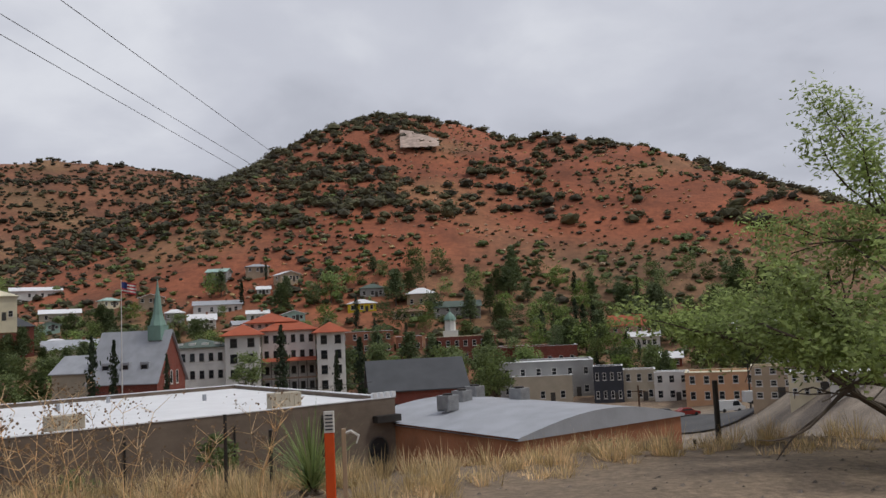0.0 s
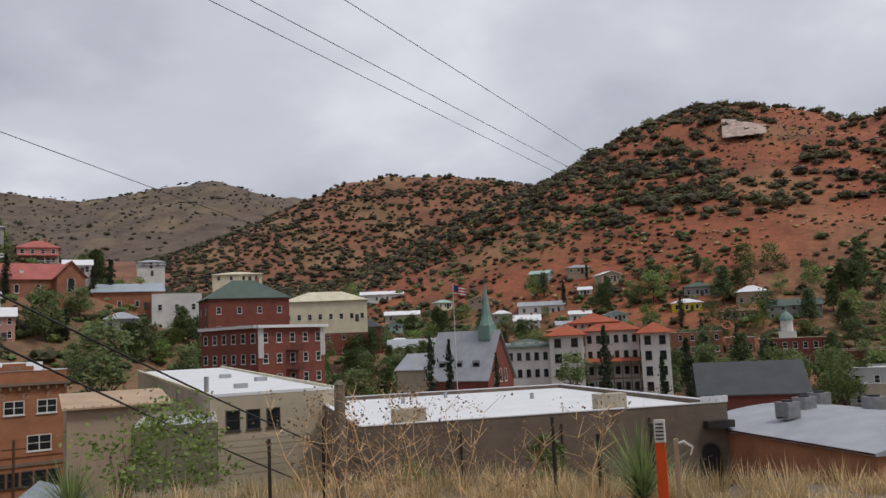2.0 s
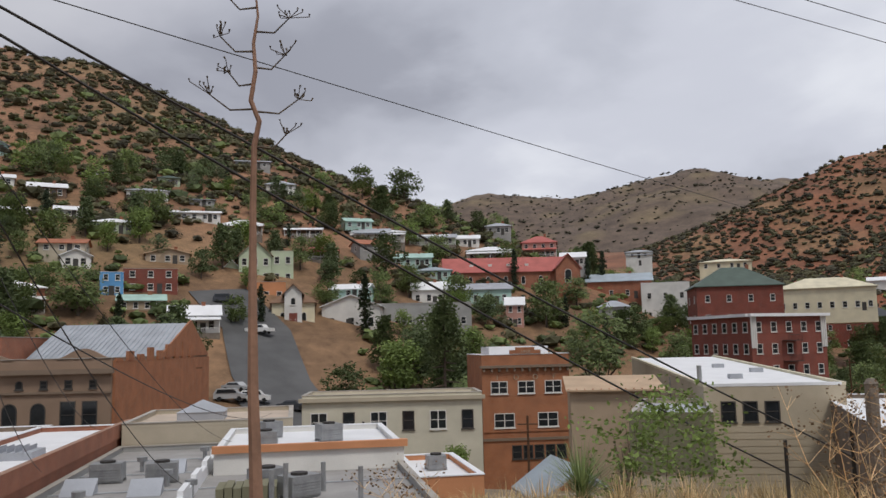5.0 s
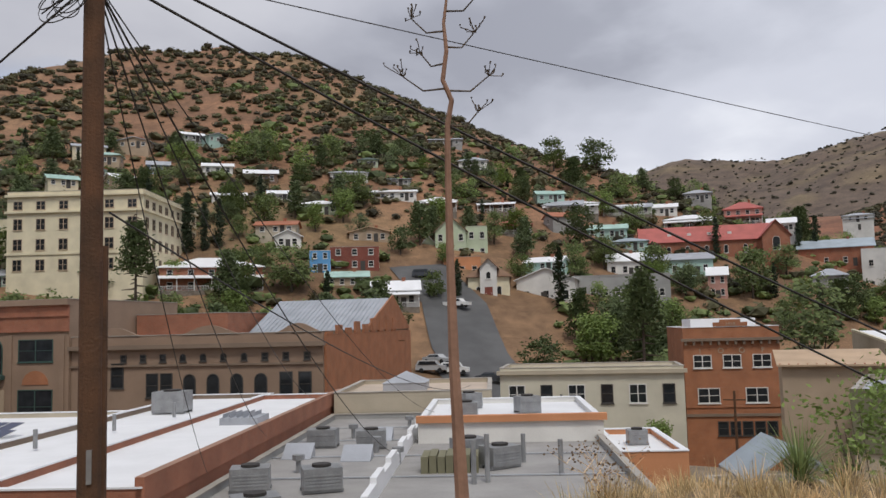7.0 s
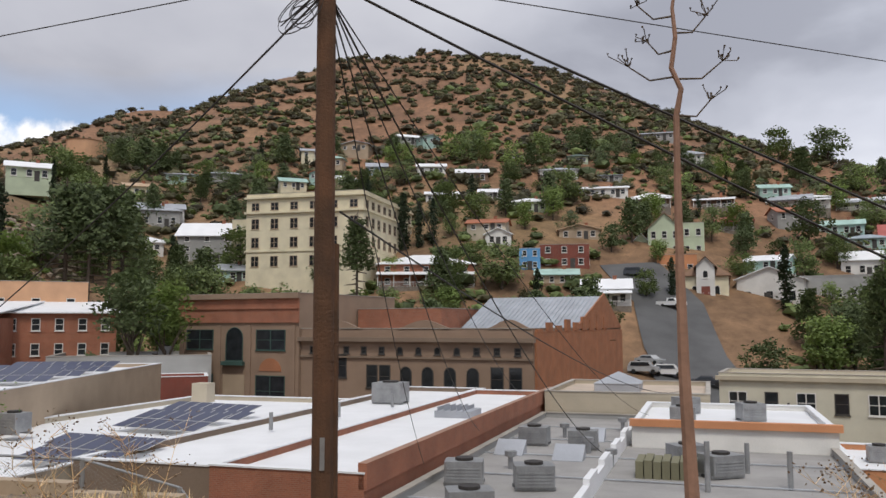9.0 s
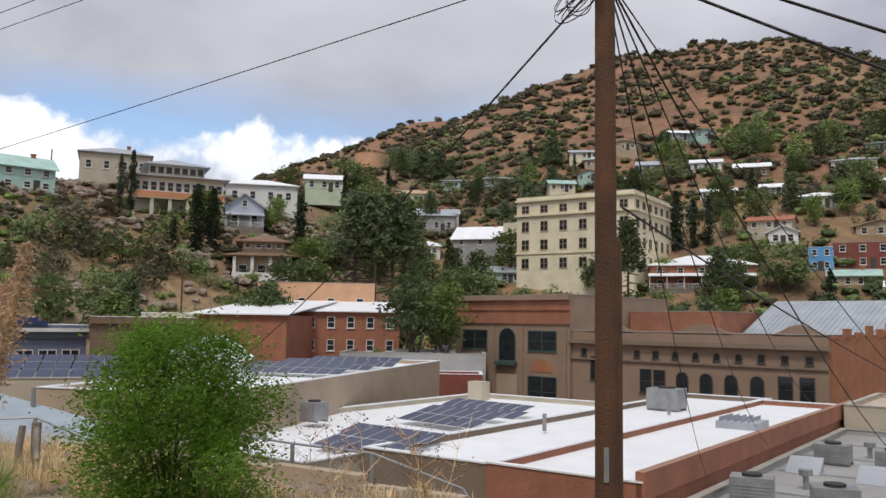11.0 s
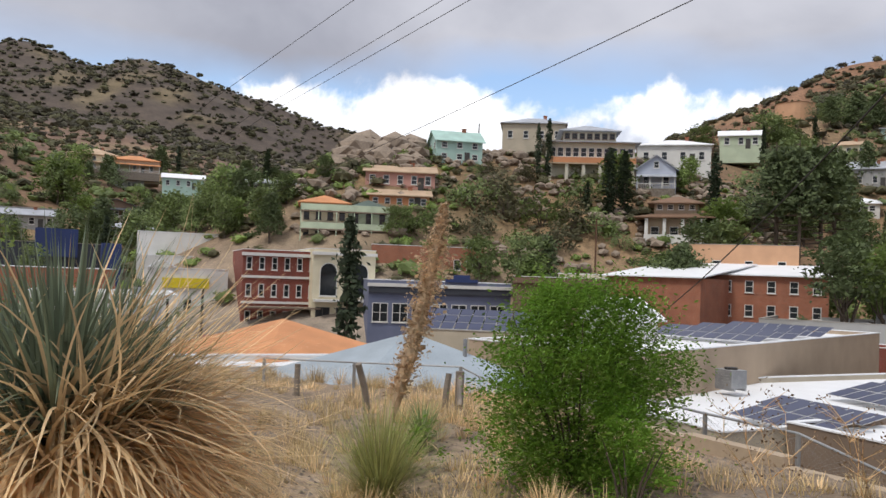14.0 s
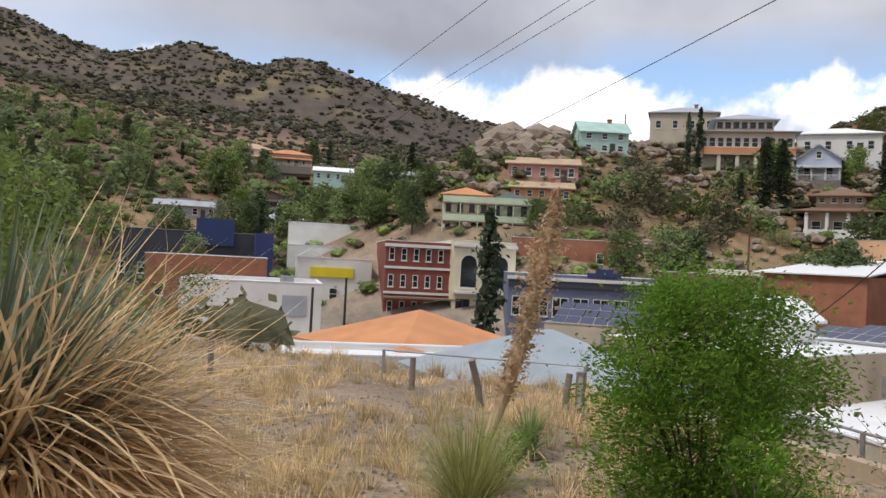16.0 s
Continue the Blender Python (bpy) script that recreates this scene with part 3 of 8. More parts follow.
def lump_mesh(rnd, flat=0.8):
    """Vertices and faces of one uneven clump, about 1 m across."""
    bm = bmesh.new()
    bmesh.ops.create_icosphere(bm, subdivisions=1, radius=0.5)
    o = Vector((rnd.random() * 50, rnd.random() * 50, 0))
    for v in bm.verts:
        k = 1 + 0.55 * noise.noise(v.co * 3.2 + o) + 0.35 * noise.noise(v.co * 8 + o)
        v.co = Vector((v.co.x * k, v.co.y * k, v.co.z * k * flat))
    vs = np.array([v.co for v in bm.verts])
    fs = np.array([[v.index for v in f.verts] for f in bm.faces])
    bm.free()
    return vs, fs


def leafy_mesh(rnd, count, size, spread=0.5, flat=0.8):
    """A loose clump, 1 m across, of many small leaf blades."""
    vs, fs = [], []
    for i in range(count):
        u = Vector((rnd.gauss(0, 1), rnd.gauss(0, 1), rnd.gauss(0, 1))).normalized() * spread * (0.45 + 0.55 * rnd.random() ** 0.5)
        u.z *= flat
        a = Vector((rnd.gauss(0, 1), rnd.gauss(0, 1), rnd.gauss(0, 1))).normalized()
        b = a.orthogonal().normalized()
        s = size * rnd.uniform(0.6, 1.4)
        vs += [u - a * s, u + b * s * 0.55, u + a * s, u - b * s * 0.55]
        fs.append([4 * i, 4 * i + 1, 4 * i + 2, 4 * i + 3])
    return np.array([tuple(v) for v in vs]), np.array(fs)


def scatter(name, label, category, spots, mats, shapes, rnd):
    """Many clumps in one mesh; spots are x, y, z, width, height."""
    V, F, M, base = [], [], [], 0
    for x, y, z, w, h in spots:
        vs, fs = shapes[rnd.randrange(len(shapes))]
        a = rnd.random() * math.tau
        c, s = math.cos(a), math.sin(a)
        V.append(np.stack([x + w * (vs[:, 0] * c - vs[:, 1] * s), y + w * (vs[:, 0] * s + vs[:, 1] * c), z + h * (vs[:, 2] + 0.3)], 1))
        F += [[i + base for i in q] for q in fs]
        M += [rnd.randrange(len(mats))] * len(fs)
        base += len(vs)
    me = bpy.data.meshes.new(name)
    me.from_pydata(np.concatenate(V).tolist(), [], F)
    for mt in mats:
        me.materials.append(mt)
    me.polygons.foreach_set("material_index", M)
    return tagged(new(name, me), label, category, kind="stuff")


rnd = random.Random(5)
BUSHES = [clump(rnd, 34, 0.12) for _ in range(8)]
CHEAP = [clump(rnd, 14, 0.15) for _ in range(8)]


def hill_spots(b0, b1, r0, r1, n, wmin, wmax, clump, keep):
    out = []
    tries = 0
    while len(out) < n and tries < n * 30:
        tries += 1
        b, r = rnd.uniform(b0, b1), math.sqrt(rnd.uniform(r0 * r0, r1 * r1))
        x, y = -math.sin(radians(b)) * r, math.cos(radians(b)) * r
        g = noise.noise(Vector((x / clump, y / clump, 1.3))) + 0.5 * noise.noise(Vector((x / clump * 3, y / clump * 3, 7)))
        if g + rnd.uniform(-0.35, 0.35) < keep(b, r):
            continue
        w = rnd.uniform(wmin, wmax) * (1.5 if rnd.random() < 0.12 else 1)
        out.append((x, y, w, w * rnd.uniform(0.6, 0.85)))
    zs = height(np.array([o[0] for o in out]), np.array([o[1] for o in out]))
    return [(x, y, float(z), w, h) for (x, y, w, h), z in zip(out, zs)]

# ---------------------------------------------------------------- houses of the slopes
house(-24.4, 291.4, 12.5, 5, 8.5, 6.8, 4.9, "hip", "grey", "green", 3, 1, 2, "small grey house with a dark green hip roof", "house")
house(-27.2, 280.5, 7.4, 6, 9.5, 7.6, 4.3, "hip", "yellow", "white", 3, 1, 2, "ochre house with a white metal hip roof", "house")
house(-7.1, 284.8, 8.6, 1, 9.7, 7.7, 6.3, "hip", "tan", "white", 3, 1, 2, "tan hillside house with a white roof", "house")
house(-11.2, 273.9, 3.9, 2, 10.2, 8.2, 4.0, "hip", "tan", "brown", 4, 1, 2, "low tan house with a brown hip roof", "house")
house(4.9, 276.1, 3.5, 359, 15.4, 12.3, 6.1, "gable_x", "grey", "green", 5, 2, 2, "long two-storey grey house with a green roof", "house")
house(-78.4, 289.0, 9.2, 15, 16.1, 12.9, 4.8, "gable_x", "white", "silver", 4, 1, 2, "white house with a pale metal roof", "house")
house(-79.1, 272.2, 3.6, 16, 8.7, 6.9, 5.5, "gable_x", "white", "white", 3, 2, 2, "two-storey white house among trees", "house")
house(-61.6, 276.1, 5.5, 13, 7.3, 5.8, 4.3, "shed", "white", "white", 2, 1, 2, "small white house with a shed roof", "house")
house(-164.4, 334.8, 19.7, 26, 18.9, 14.0, 5.2, "gable_x", "white", "white", 4, 1, 2, "white house with a white metal roof", "house")
house(-137.3, 297.1, 9.3, 25, 13.3, 10.6, 4.6, "gable_x", "beige", "white", 3, 1, 2, "beige house with a white metal roof", "house")
house(-64.1, 297.7, 15.6, 12, 4.6, 5.0, 3.2, "gable_x", "white", "white", 2, 1, 2, "small white hillside house", "house")
house(-58.8, 309.0, 20.8, 11, 4.9, 5.0, 2.5, "gable_x", "white", "white", 2, 1, 2, "small white hillside house", "house")
house(52.9, 238.2, -6.2, 347, 9.9, 7.9, 8.3, "gable_x", "pink", "tile", 3, 2, 2, "pink stucco house with a red tile roof", "house")
house(55.7, 230.7, -7.1, 346, 8.4, 6.7, 4.6, "shed", "white", "white", 3, 1, 2, "white shed with a sloping metal roof", "house")
house(88.0, 227.6, -5.8, 339, 17.9, 14.0, 6.3, "hip", "tan", "white", 6, 1, 2, "wide hillside house with a white hip roof and veranda", "house", porch=True)
house(90.0, 200.8, -8.9, 336, 12.6, 10.0, 2.9, "gable_x", "tan", "white", 3, 1, 2, "low tan house with a white roof", "house")
house(76.4, 185.5, -12.3, 338, 14.1, 11.3, 3.7, "flat", "white", "white", 4, 1, 2, "low white flat-roofed building", "building")
house(55.9, 205.0, -11.2, 345, 5.0, 5.0, 3.7, "gable_x", "redbrick", "white", 2, 1, 2, "small brick house with a white roof", "house")
house(23.9, 223.7, -10.0, 354, 22.9, 14.0, 5.1, "flat", "redbrick", "white", 8, 1, 2, "long red brick flat-roofed building", "building")
house(-23.1, 247.4, -5.5, 5, 16.1, 12.9, 6.5, "flat", "brick", "white", 5, 2, 2, "red brick commercial building with a flat roof", "building")
house(-10.2, 244.8, -5.4, 2, 7.6, 6.1, 4.4, "flat", "brick", "white", 3, 1, 2, "small brick commercial building", "building")
house(6.2, 233.7, -8.1, 358, 12.0, 9.6, 4.2, "flat", "brick", "cream", 3, 1, 2, "low brick building with a cream parapet", "building")
house(23.3, 191.6, -15.3, 353, 20.8, 14.0, 7.9, "flat", "grey", "white", 6, 2, 2, "grey two-storey commercial block with a white roof", "building")
house(35.0, 179.1, -16.3, 349, 6.2, 5.0, 7.7, "flat", "slate", "white", 4, 2, 2, "dark slate-blue and white shopfront building", "shop")
house(41.6, 179.0, -16.3, 347, 6.8, 5.5, 6.7, "flat", "beige", "white", 3, 2, 2, "beige two-storey corner shop", "shop")
house(47.9, 176.5, -16.5, 345, 7.2, 5.7, 6.2, "flat", "white", "white", 3, 2, 2, "pale grey two-storey shop", "shop")
house(56.3, 170.4, -16.4, 342, 13.7, 11.0, 6.2, "flat", "peach", "cream", 5, 2, 2, "peach stucco two-storey shops with awnings", "shop")
house(47.8, 121.4, -11.5, 339, 5.9, 5.0, 5.1, "flat", "tan", "cream", 3, 3, 2, "tan three-storey building with balconies", "building")
house(46.6, 105.7, -9.6, 336, 5.5, 5.0, 3.2, "flat", "cream", "white", 4, 2, 2, "cream two-storey building on the slope", "building")
house(48.1, 97.3, -7.9, 334, 5.7, 5.0, 3.1, "gable_x", "white", "white", 4, 1, 2, "white gabled building on the slope", "building")
house(21.6, 185.9, -16.0, 353, 12.9, 10.3, 5.7, "flat", "beige", "white", 3, 1, 2, "low beige flat-roofed building with a brick end", "building")
house(-120.2, 168.4, 0.3, 47, 19.0, 14.0, 18.0, "hip", "redbrick", "green", 4, 3, 2, "red brick civic building with a dark hip roof", "building")
house(-121.2, 209.5, 8.1, 30, 23.4, 14.0, 9.0, "hip", "cream", "cream", 8, 1, 2, "cream hall with a broad cream hip roof", "hall")
house(-135.2, 245.2, -1.9, 29, 24.8, 14.0, 13.5, "hip", "redbrick", "dark", 5, 2, 2, "red brick building with a dark hip roof and gallery", "building")
house(-149.8, 179.8, 6.6, 40, 12.6, 10.1, 10.5, "flat", "white", "white", 3, 2, 2, "white mission-style stucco house", "house")
house(-165.1, 178.3, 13.4, 43, 17.8, 14.0, 7.5, "gable_x", "brick", "greyblue", 4, 1, 2, "brick building with a blue metal roof", "building")
house(-179.9, 248.6, 25.2, 36, 17.1, 13.7, 4.3, "hip", "cream", "cream", 4, 1, 2, "cream house with a cream hip roof", "house")
house(-220.8, 250.5, 33.7, 41, 10.0, 8.0, 3.5, "hip", "white", "silver", 2, 1, 2, "small hill house with a pale roof", "house")
house(-105.7, 236.7, -4.9, 24, 15.6, 12.5, 7.4, "gable_x", "beige", "silver", 4, 1, 2, "low building with a grey metal roof", "building")
house(-164.0, 111.4, 11.1, 56, 8.0, 6.4, 5.6, "gable_x", "white", "white", 3, 1, 2, "white house with a white metal roof", "house")
house(-169.2, 129.4, 11.4, 53, 17.7, 14.0, 5.7, "gable_x", "mint", "silver", 5, 1, 2, "long pale green house with a metal roof", "house")
house(-154.7, 103.3, 5.2, 56, 21.1, 14.0, 5.6, "flat", "grey", "gravel", 6, 1, 2, "grey concrete flat-roofed building", "building")
house(-208.2, 123.6, 30.8, 59, 15.4, 12.3, 5.1, "hip", "white", "white", 5, 2, 2, "two-storey white house with a veranda", "house", porch=True)
house(-190.4, 151.6, 25.0, 51, 13.6, 10.9, 5.1, "hip", "white", "white", 5, 1, 2, "white house with a broad white hip roof", "house", porch=True)
house(-191.4, 171.7, 27.3, 48, 10.4, 8.3, 7.2, "hip", "pink", "pinkred", 4, 2, 2, "pink two-storey house with a red hip roof", "house", porch=True)
house(-205.7, 140.7, 30.9, 56, 10.6, 8.5, 4.0, "gable_x", "palegreen", "white", 4, 1, 2, "pale green cottage with a white roof", "house")
house(-202.2, 151.1, 31.0, 53, 8.6, 6.8, 4.0, "gable_x", "white", "white", 3, 1, 2, "white cottage with a metal roof", "house")
house(-205.7, 167.3, 36.1, 51, 7.9, 6.3, 4.2, "hip", "grey", "silver", 3, 1, 2, "grey hill house with a metal hip roof", "house")
house(-174.1, 169.2, 23.2, 46, 6.9, 5.5, 4.4, "gable_x", "white", "white", 3, 1, 2, "white cottage with a white roof", "house")
house(-153.4, 129.1, 5.3, 50, 4.1, 5.0, 7.4, "gable_x", "pink", "white", 2, 2, 2, "pink house with a white roof", "house")
house(-188.6, 122.9, 22.3, 57, 10.2, 8.1, 4.3, "gable_x", "mint", "mint", 4, 1, 2, "mint green cottage on the slope", "house")
house(-181.8, 125.1, 18.8, 55, 9.2, 7.4, 3.5, "hip", "mint", "greyblue", 3, 1, 2, "mint house with a grey-blue hip roof", "house")
house(-220.3, 250.5, 30.8, 41, 9.1, 7.3, 6.1, "hip", "white", "silver", 2, 1, 2, "white hill house with a pale roof", "house")
house(-148.6, 158.2, 6.8, 43, 7.6, 6.1, 5.1, "hip", "grey", "silver", 3, 1, 2, "small grey house with a pale roof", "house")
house(-186.6, -27.1, 14.5, 84, 12.8, 10.3, 9.2, "gable_x", "grey", "white", 3, 3, 2, "tall grey house with a white roof", "house")
house(-168.7, 18.1, 8.6, 84, 18.9, 14.0, 6.9, "hip", "brick", "white", 5, 2, 2, "red house with a broad white hip roof and gallery", "house", porch=True)
house(-169.2, 47.5, 12.8, 74, 10.1, 8.1, 5.0, "flat", "redbrick", "gravel", 3, 2, 2, "red brick two-storey house", "house")
house(-167.5, 39.6, 12.2, 77, 4.2, 5.0, 4.7, "flat", "skyblue", "white", 2, 2, 2, "bright blue narrow house", "house")
house(-161.1, 43.6, 8.9, 75, 8.1, 6.4, 3.4, "gable_x", "tan", "mint", 4, 1, 2, "tan building with a mint green roof", "building")
house(-151.0, 50.4, 4.5, 72, 8.7, 7.0, 5.3, "gable_x", "white", "white", 3, 1, 2, "white house with a pale green roof", "house", porch=True)
house(-153.6, 99.1, 5.5, 57, 13.0, 10.4, 4.9, "flat", "grey", "gravel", 5, 1, 2, "long grey flat-roofed building", "building")
house(-211.5, 70.1, 34.2, 72, 12.8, 10.3, 3.6, "gable_x", "white", "white", 5, 1, 2, "long white cottage on the slope", "house")
house(-200.4, 79.1, 29.7, 68, 9.4, 7.5, 4.7, "hip", "brown", "white", 3, 1, 2, "dark cottage with a white hip roof", "house", porch=True)
house(-202.6, 97.0, 30.4, 64, 10.0, 8.0, 4.1, "shed", "brown", "white", 4, 1, 2, "dark wooden house with a white flat roof", "house", porch=True)
house(-186.7, 94.1, 22.8, 63, 8.6, 6.9, 4.2, "hip", "white", "pinkred", 3, 1, 2, "white cottage with a faded red roof", "house", porch=True)
house(-206.9, 120.9, 31.3, 60, 10.0, 8.0, 4.4, "gable_x", "white", "silver", 4, 2, 2, "two-storey white hillside house", "house", porch=True)
house(-200.8, 47.6, 28.6, 77, 9.3, 7.4, 4.0, "hip", "palegreen", "white", 3, 1, 2, "green cottage with a white hip roof", "house")
house(-234.3, 26.7, 43.6, 84, 8.0, 6.4, 3.9, "gable_x", "white", "white", 3, 1, 2, "white cottage on the slope", "house")
house(-225.1, 37.1, 40.0, 81, 8.6, 6.9, 4.4, "gable_x", "brown", "white", 3, 1, 2, "dark cottage with a white gable roof", "house")
house(-243.2, 54.1, 50.7, 77, 6.1, 5.0, 2.4, "shed", "brown", "tan", 2, 1, 2, "small shed on the hillside", "shed")
house(-225.5, 61.9, 41.4, 75, 10.4, 8.3, 3.9, "hip", "white", "silver", 4, 1, 2, "white hillside cottage on the slope", "house")
house(-237.7, 71.3, 48.5, 73, 5.9, 5.0, 3.5, "hip", "palegreen", "green", 3, 1, 2, "green hillside cottage on the slope", "house")
house(-270.8, 110.2, 63.6, 68, 11.8, 9.5, 3.8, "gable_x", "grey", "silver", 3, 1, 2, "grey house high on the hill", "house")
house(-241.4, 107.7, 49.2, 66, 9.1, 7.3, 5.4, "hip", "white", "silver", 3, 2, 2, "white house high on the hill", "house")
house(-221.8, 74.7, 40.3, 71, 8.4, 6.7, 2.9, "shed", "grey", "greyblue", 3, 1, 2, "low grey hillside house", "house")
house(-210.1, -44.4, 26.0, 102, 12.9, 10.3, 5.3, "gable_x", "white", "silver", 4, 1, 2, "white house with a rusty metal roof", "house")
house(-189.7, -41.2, 17.9, 102, 4.9, 5.0, 2.9, "hip", "white", "white", 2, 1, 2, "small white house with a white roof", "house")
house(-218.1, -51.1, 33.3, 103, 8.5, 6.8, 4.4, "hip", "cream", "tan", 3, 1, 2, "cream house with a tan hip roof", "house")
house(-212.2, 26.9, 32.6, 83, 8.2, 6.6, 3.2, "gable_x", "white", "white", 4, 1, 2, "white cottage with a metal roof", "house")
house(-209.5, 39.5, 33.1, 79, 6.1, 5.0, 3.2, "gable_x", "white", "white", 3, 1, 2, "white cottage with a metal roof", "house")
house(-180.7, 35.6, 18.5, 79, 5.7, 5.0, 4.1, "gable_y", "white", "white", 2, 1, 2, "white gabled cottage on the slope", "house")
house(-183.2, 55.0, 20.2, 73, 9.0, 7.2, 3.6, "gable_y", "tan", "tan", 3, 1, 2, "tan gabled cottage on the slope", "house")
house(-246.6, -43.6, 41.9, 100, 12.1, 9.7, 3.5, "hip", "mint", "silver", 4, 1, 2, "long low cottage with a pale roof", "house")
house(-242.2, -31.8, 41.2, 98, 11.7, 9.3, 4.1, "hip", "grey", "silver", 4, 1, 2, "grey cottage with a pale hip roof", "house")
house(-206.9, 142.3, 31.0, 55, 13.8, 11.0, 4.3, "gable_x", "palegreen", "silver", 4, 1, 2, "pale green hillside cottage", "house", porch=True)
house(-189.7, 123.6, 22.8, 57, 9.5, 7.6, 3.5, "gable_x", "mint", "mint", 3, 1, 2, "mint hillside cottage on the slope", "house")
house(-174.3, -21.2, 10.0, 97, 7.3, 5.9, 3.8, "gable_x", "mint", "silver", 3, 1, 2, "mint cottage with a grey roof", "house")
house(-172.8, -10.2, 9.8, 93, 4.9, 5.0, 3.4, "hip", "tan", "brown", 2, 1, 2, "small tan house with a brown hip roof", "house")
house(-239.9, 11.3, 44.5, 87, 5.7, 5.0, 3.9, "gable_x", "blue", "silver", 2, 2, 2, "blue hillside cottage on the slope", "house")
house(-140.4, -266.7, 32.4, 153, 14.4, 11.5, 7.7, "hip", "cream", "tan", 3, 2, 2, "cream two-storey house with a tan tile roof", "house", porch=True)
house(-146.9, -252.2, 31.3, 150, 15.3, 12.2, 6.3, "hip", "tan", "orange", 3, 1, 2, "tan house with an orange hip roof", "house", porch=True)
house(-144.4, -250.7, 26.0, 150, 9.0, 7.2, 5.1, "hip", "grey", "silver", 3, 1, 2, "grey cottage with a pale roof", "house")
house(-148.6, -226.2, 25.5, 147, 12.2, 9.8, 4.9, "gable_x", "mint", "white", 4, 1, 2, "mint cottage with a white roof", "house")
house(-97.0, -121.7, 15.5, 142, 6.8, 5.4, 2.4, "gable_x", "grey", "silver", 4, 1, 2, "grey cottage with a metal roof", "house")
house(-94.1, -111.3, 14.8, 140, 6.9, 5.5, 2.2, "gable_x", "palegreen", "silver", 4, 1, 2, "pale green cottage on the slope", "house")
house(-164.1, -180.3, 25.1, 138, 6.9, 5.5, 4.4, "gable_x", "white", "white", 2, 2, 2, "white two-storey house on the slope", "house")
house(-112.1, -199.5, 12.8, 151, 10.3, 8.2, 5.3, "gable_y", "brown", "dark", 3, 1, 2, "dark gabled house on the slope", "house", porch=True)
house(-84.3, -186.1, 9.6, 156, 11.8, 9.4, 3.6, "flat", "grey", "silver", 4, 1, 2, "low grey house on the slope", "house")
house(-106.7, -96.3, 15.8, 133, 11.6, 9.3, 4.4, "gable_x", "pink", "tan", 5, 1, 2, "red-brown house with a tan overhanging roof", "house")
house(-101.7, -91.7, 11.9, 133, 9.6, 7.7, 3.5, "gable_x", "orange", "tan", 5, 1, 2, "orange wooden house with a tan roof", "house")
house(-122.7, -97.1, 22.5, 142, 8.7, 6.9, 6.3, "gable_x", "mint", "mint", 3, 2, 2, "mint green two-storey house on the crest", "house")
house(-149.6, -97.3, 30.0, 123, 13.0, 10.4, 5.9, "hip", "beige", "silver", 4, 1, 2, "beige house with a grey hip roof on the crest", "house")
house(-157.5, -69.1, 24.7, 114, 13.8, 11.1, 5.5, "hip", "white", "white", 4, 1, 2, "white house with a white hip roof", "house")
house(-179.0, -63.4, 30.8, 110, 8.5, 6.8, 4.3, "gable_x", "palegreen", "white", 3, 1, 2, "pale green house with a white roof", "house")
house(-218.5, -50.9, 33.6, 103, 7.1, 5.7, 4.0, "gable_x", "tan", "tan", 2, 1, 2, "tan hillside cottage on the slope", "house")
house(-206.7, -44.4, 24.6, 102, 12.3, 9.8, 5.9, "hip", "grey", "silver", 4, 1, 2, "grey house with a rusty metal roof", "house")
house(-188.6, -40.8, 17.2, 102, 5.3, 5.0, 3.2, "hip", "white", "white", 2, 1, 2, "small white house with a white roof", "house")
house(-80.8, -181.4, 8.5, 157, 13.6, 10.9, 4.2, "gable_x", "grey", "silver", 4, 1, 2, "long grey cottage with a pale roof", "house")
house(-101.1, -173.4, 6.4, 150, 10.7, 8.6, 4.9, "hip", "tan", "silver", 3, 1, 2, "tan house with a grey hip roof", "house")

# ---------------------------------------------------------------- large buildings of the town


def spot(b, d):
    """Plan position at a bearing (left of +y) and a distance."""
    return -math.sin(radians(b)) * d, math.cos(radians(b)) * d


def band(P, name, x0, y0, x1, y1, z0, z1, mat):
    bm = bmesh.new()
    box(bm, x0, y0, z0, x1, y1, z1, 0.03)
    return part(name, bm, mat, P)


def lettering(P, text, x, y, z, size, mat, face=0, deep=0.02, align="CENTER"):
    cu = bpy.data.curves.new("lettering", "FONT")
    cu.body, cu.size, cu.extrude, cu.align_x = text, size, deep, align
    cu.materials.append(mat)
    ob = new("lettering", cu)
    ob.matrix_basis = pose(x, y, z, 90, 0, face)
    ob.parent = P
    return ob


# block-walled warehouse with a bright white roof
P = thing("warehouse", -25.0, 47.2, -13.5, 36, "brown block warehouse with a bright white flat roof", "warehouse")
block(P, 0, 0, 26.2, 31, 0, 9.9, "block", "flat", "white", sink=3)
for x in (6.5, 13.5, 20):
    band(P, "drainpipe", x, -0.14, x + 0.12, -0.002, 0.5, 9.2, steel_dark)
window(P, 24.6, -0.02, 4.6, 1.7, 2.6, 0, "arch", trim_dark)
band(P, "bracket", 24.2, -0.7, 26.3, -0.03, 8.2, 8.7, steel_dark)
for k in range(4):
    bm = bmesh.new()
    box(bm, 24.3 + 0.55 * k, -0.05, 9.98, 24.65 + 0.55 * k, 0.35, 10.35, 0.04)
    part("merlon", bm, MATS["roof_white"], P)
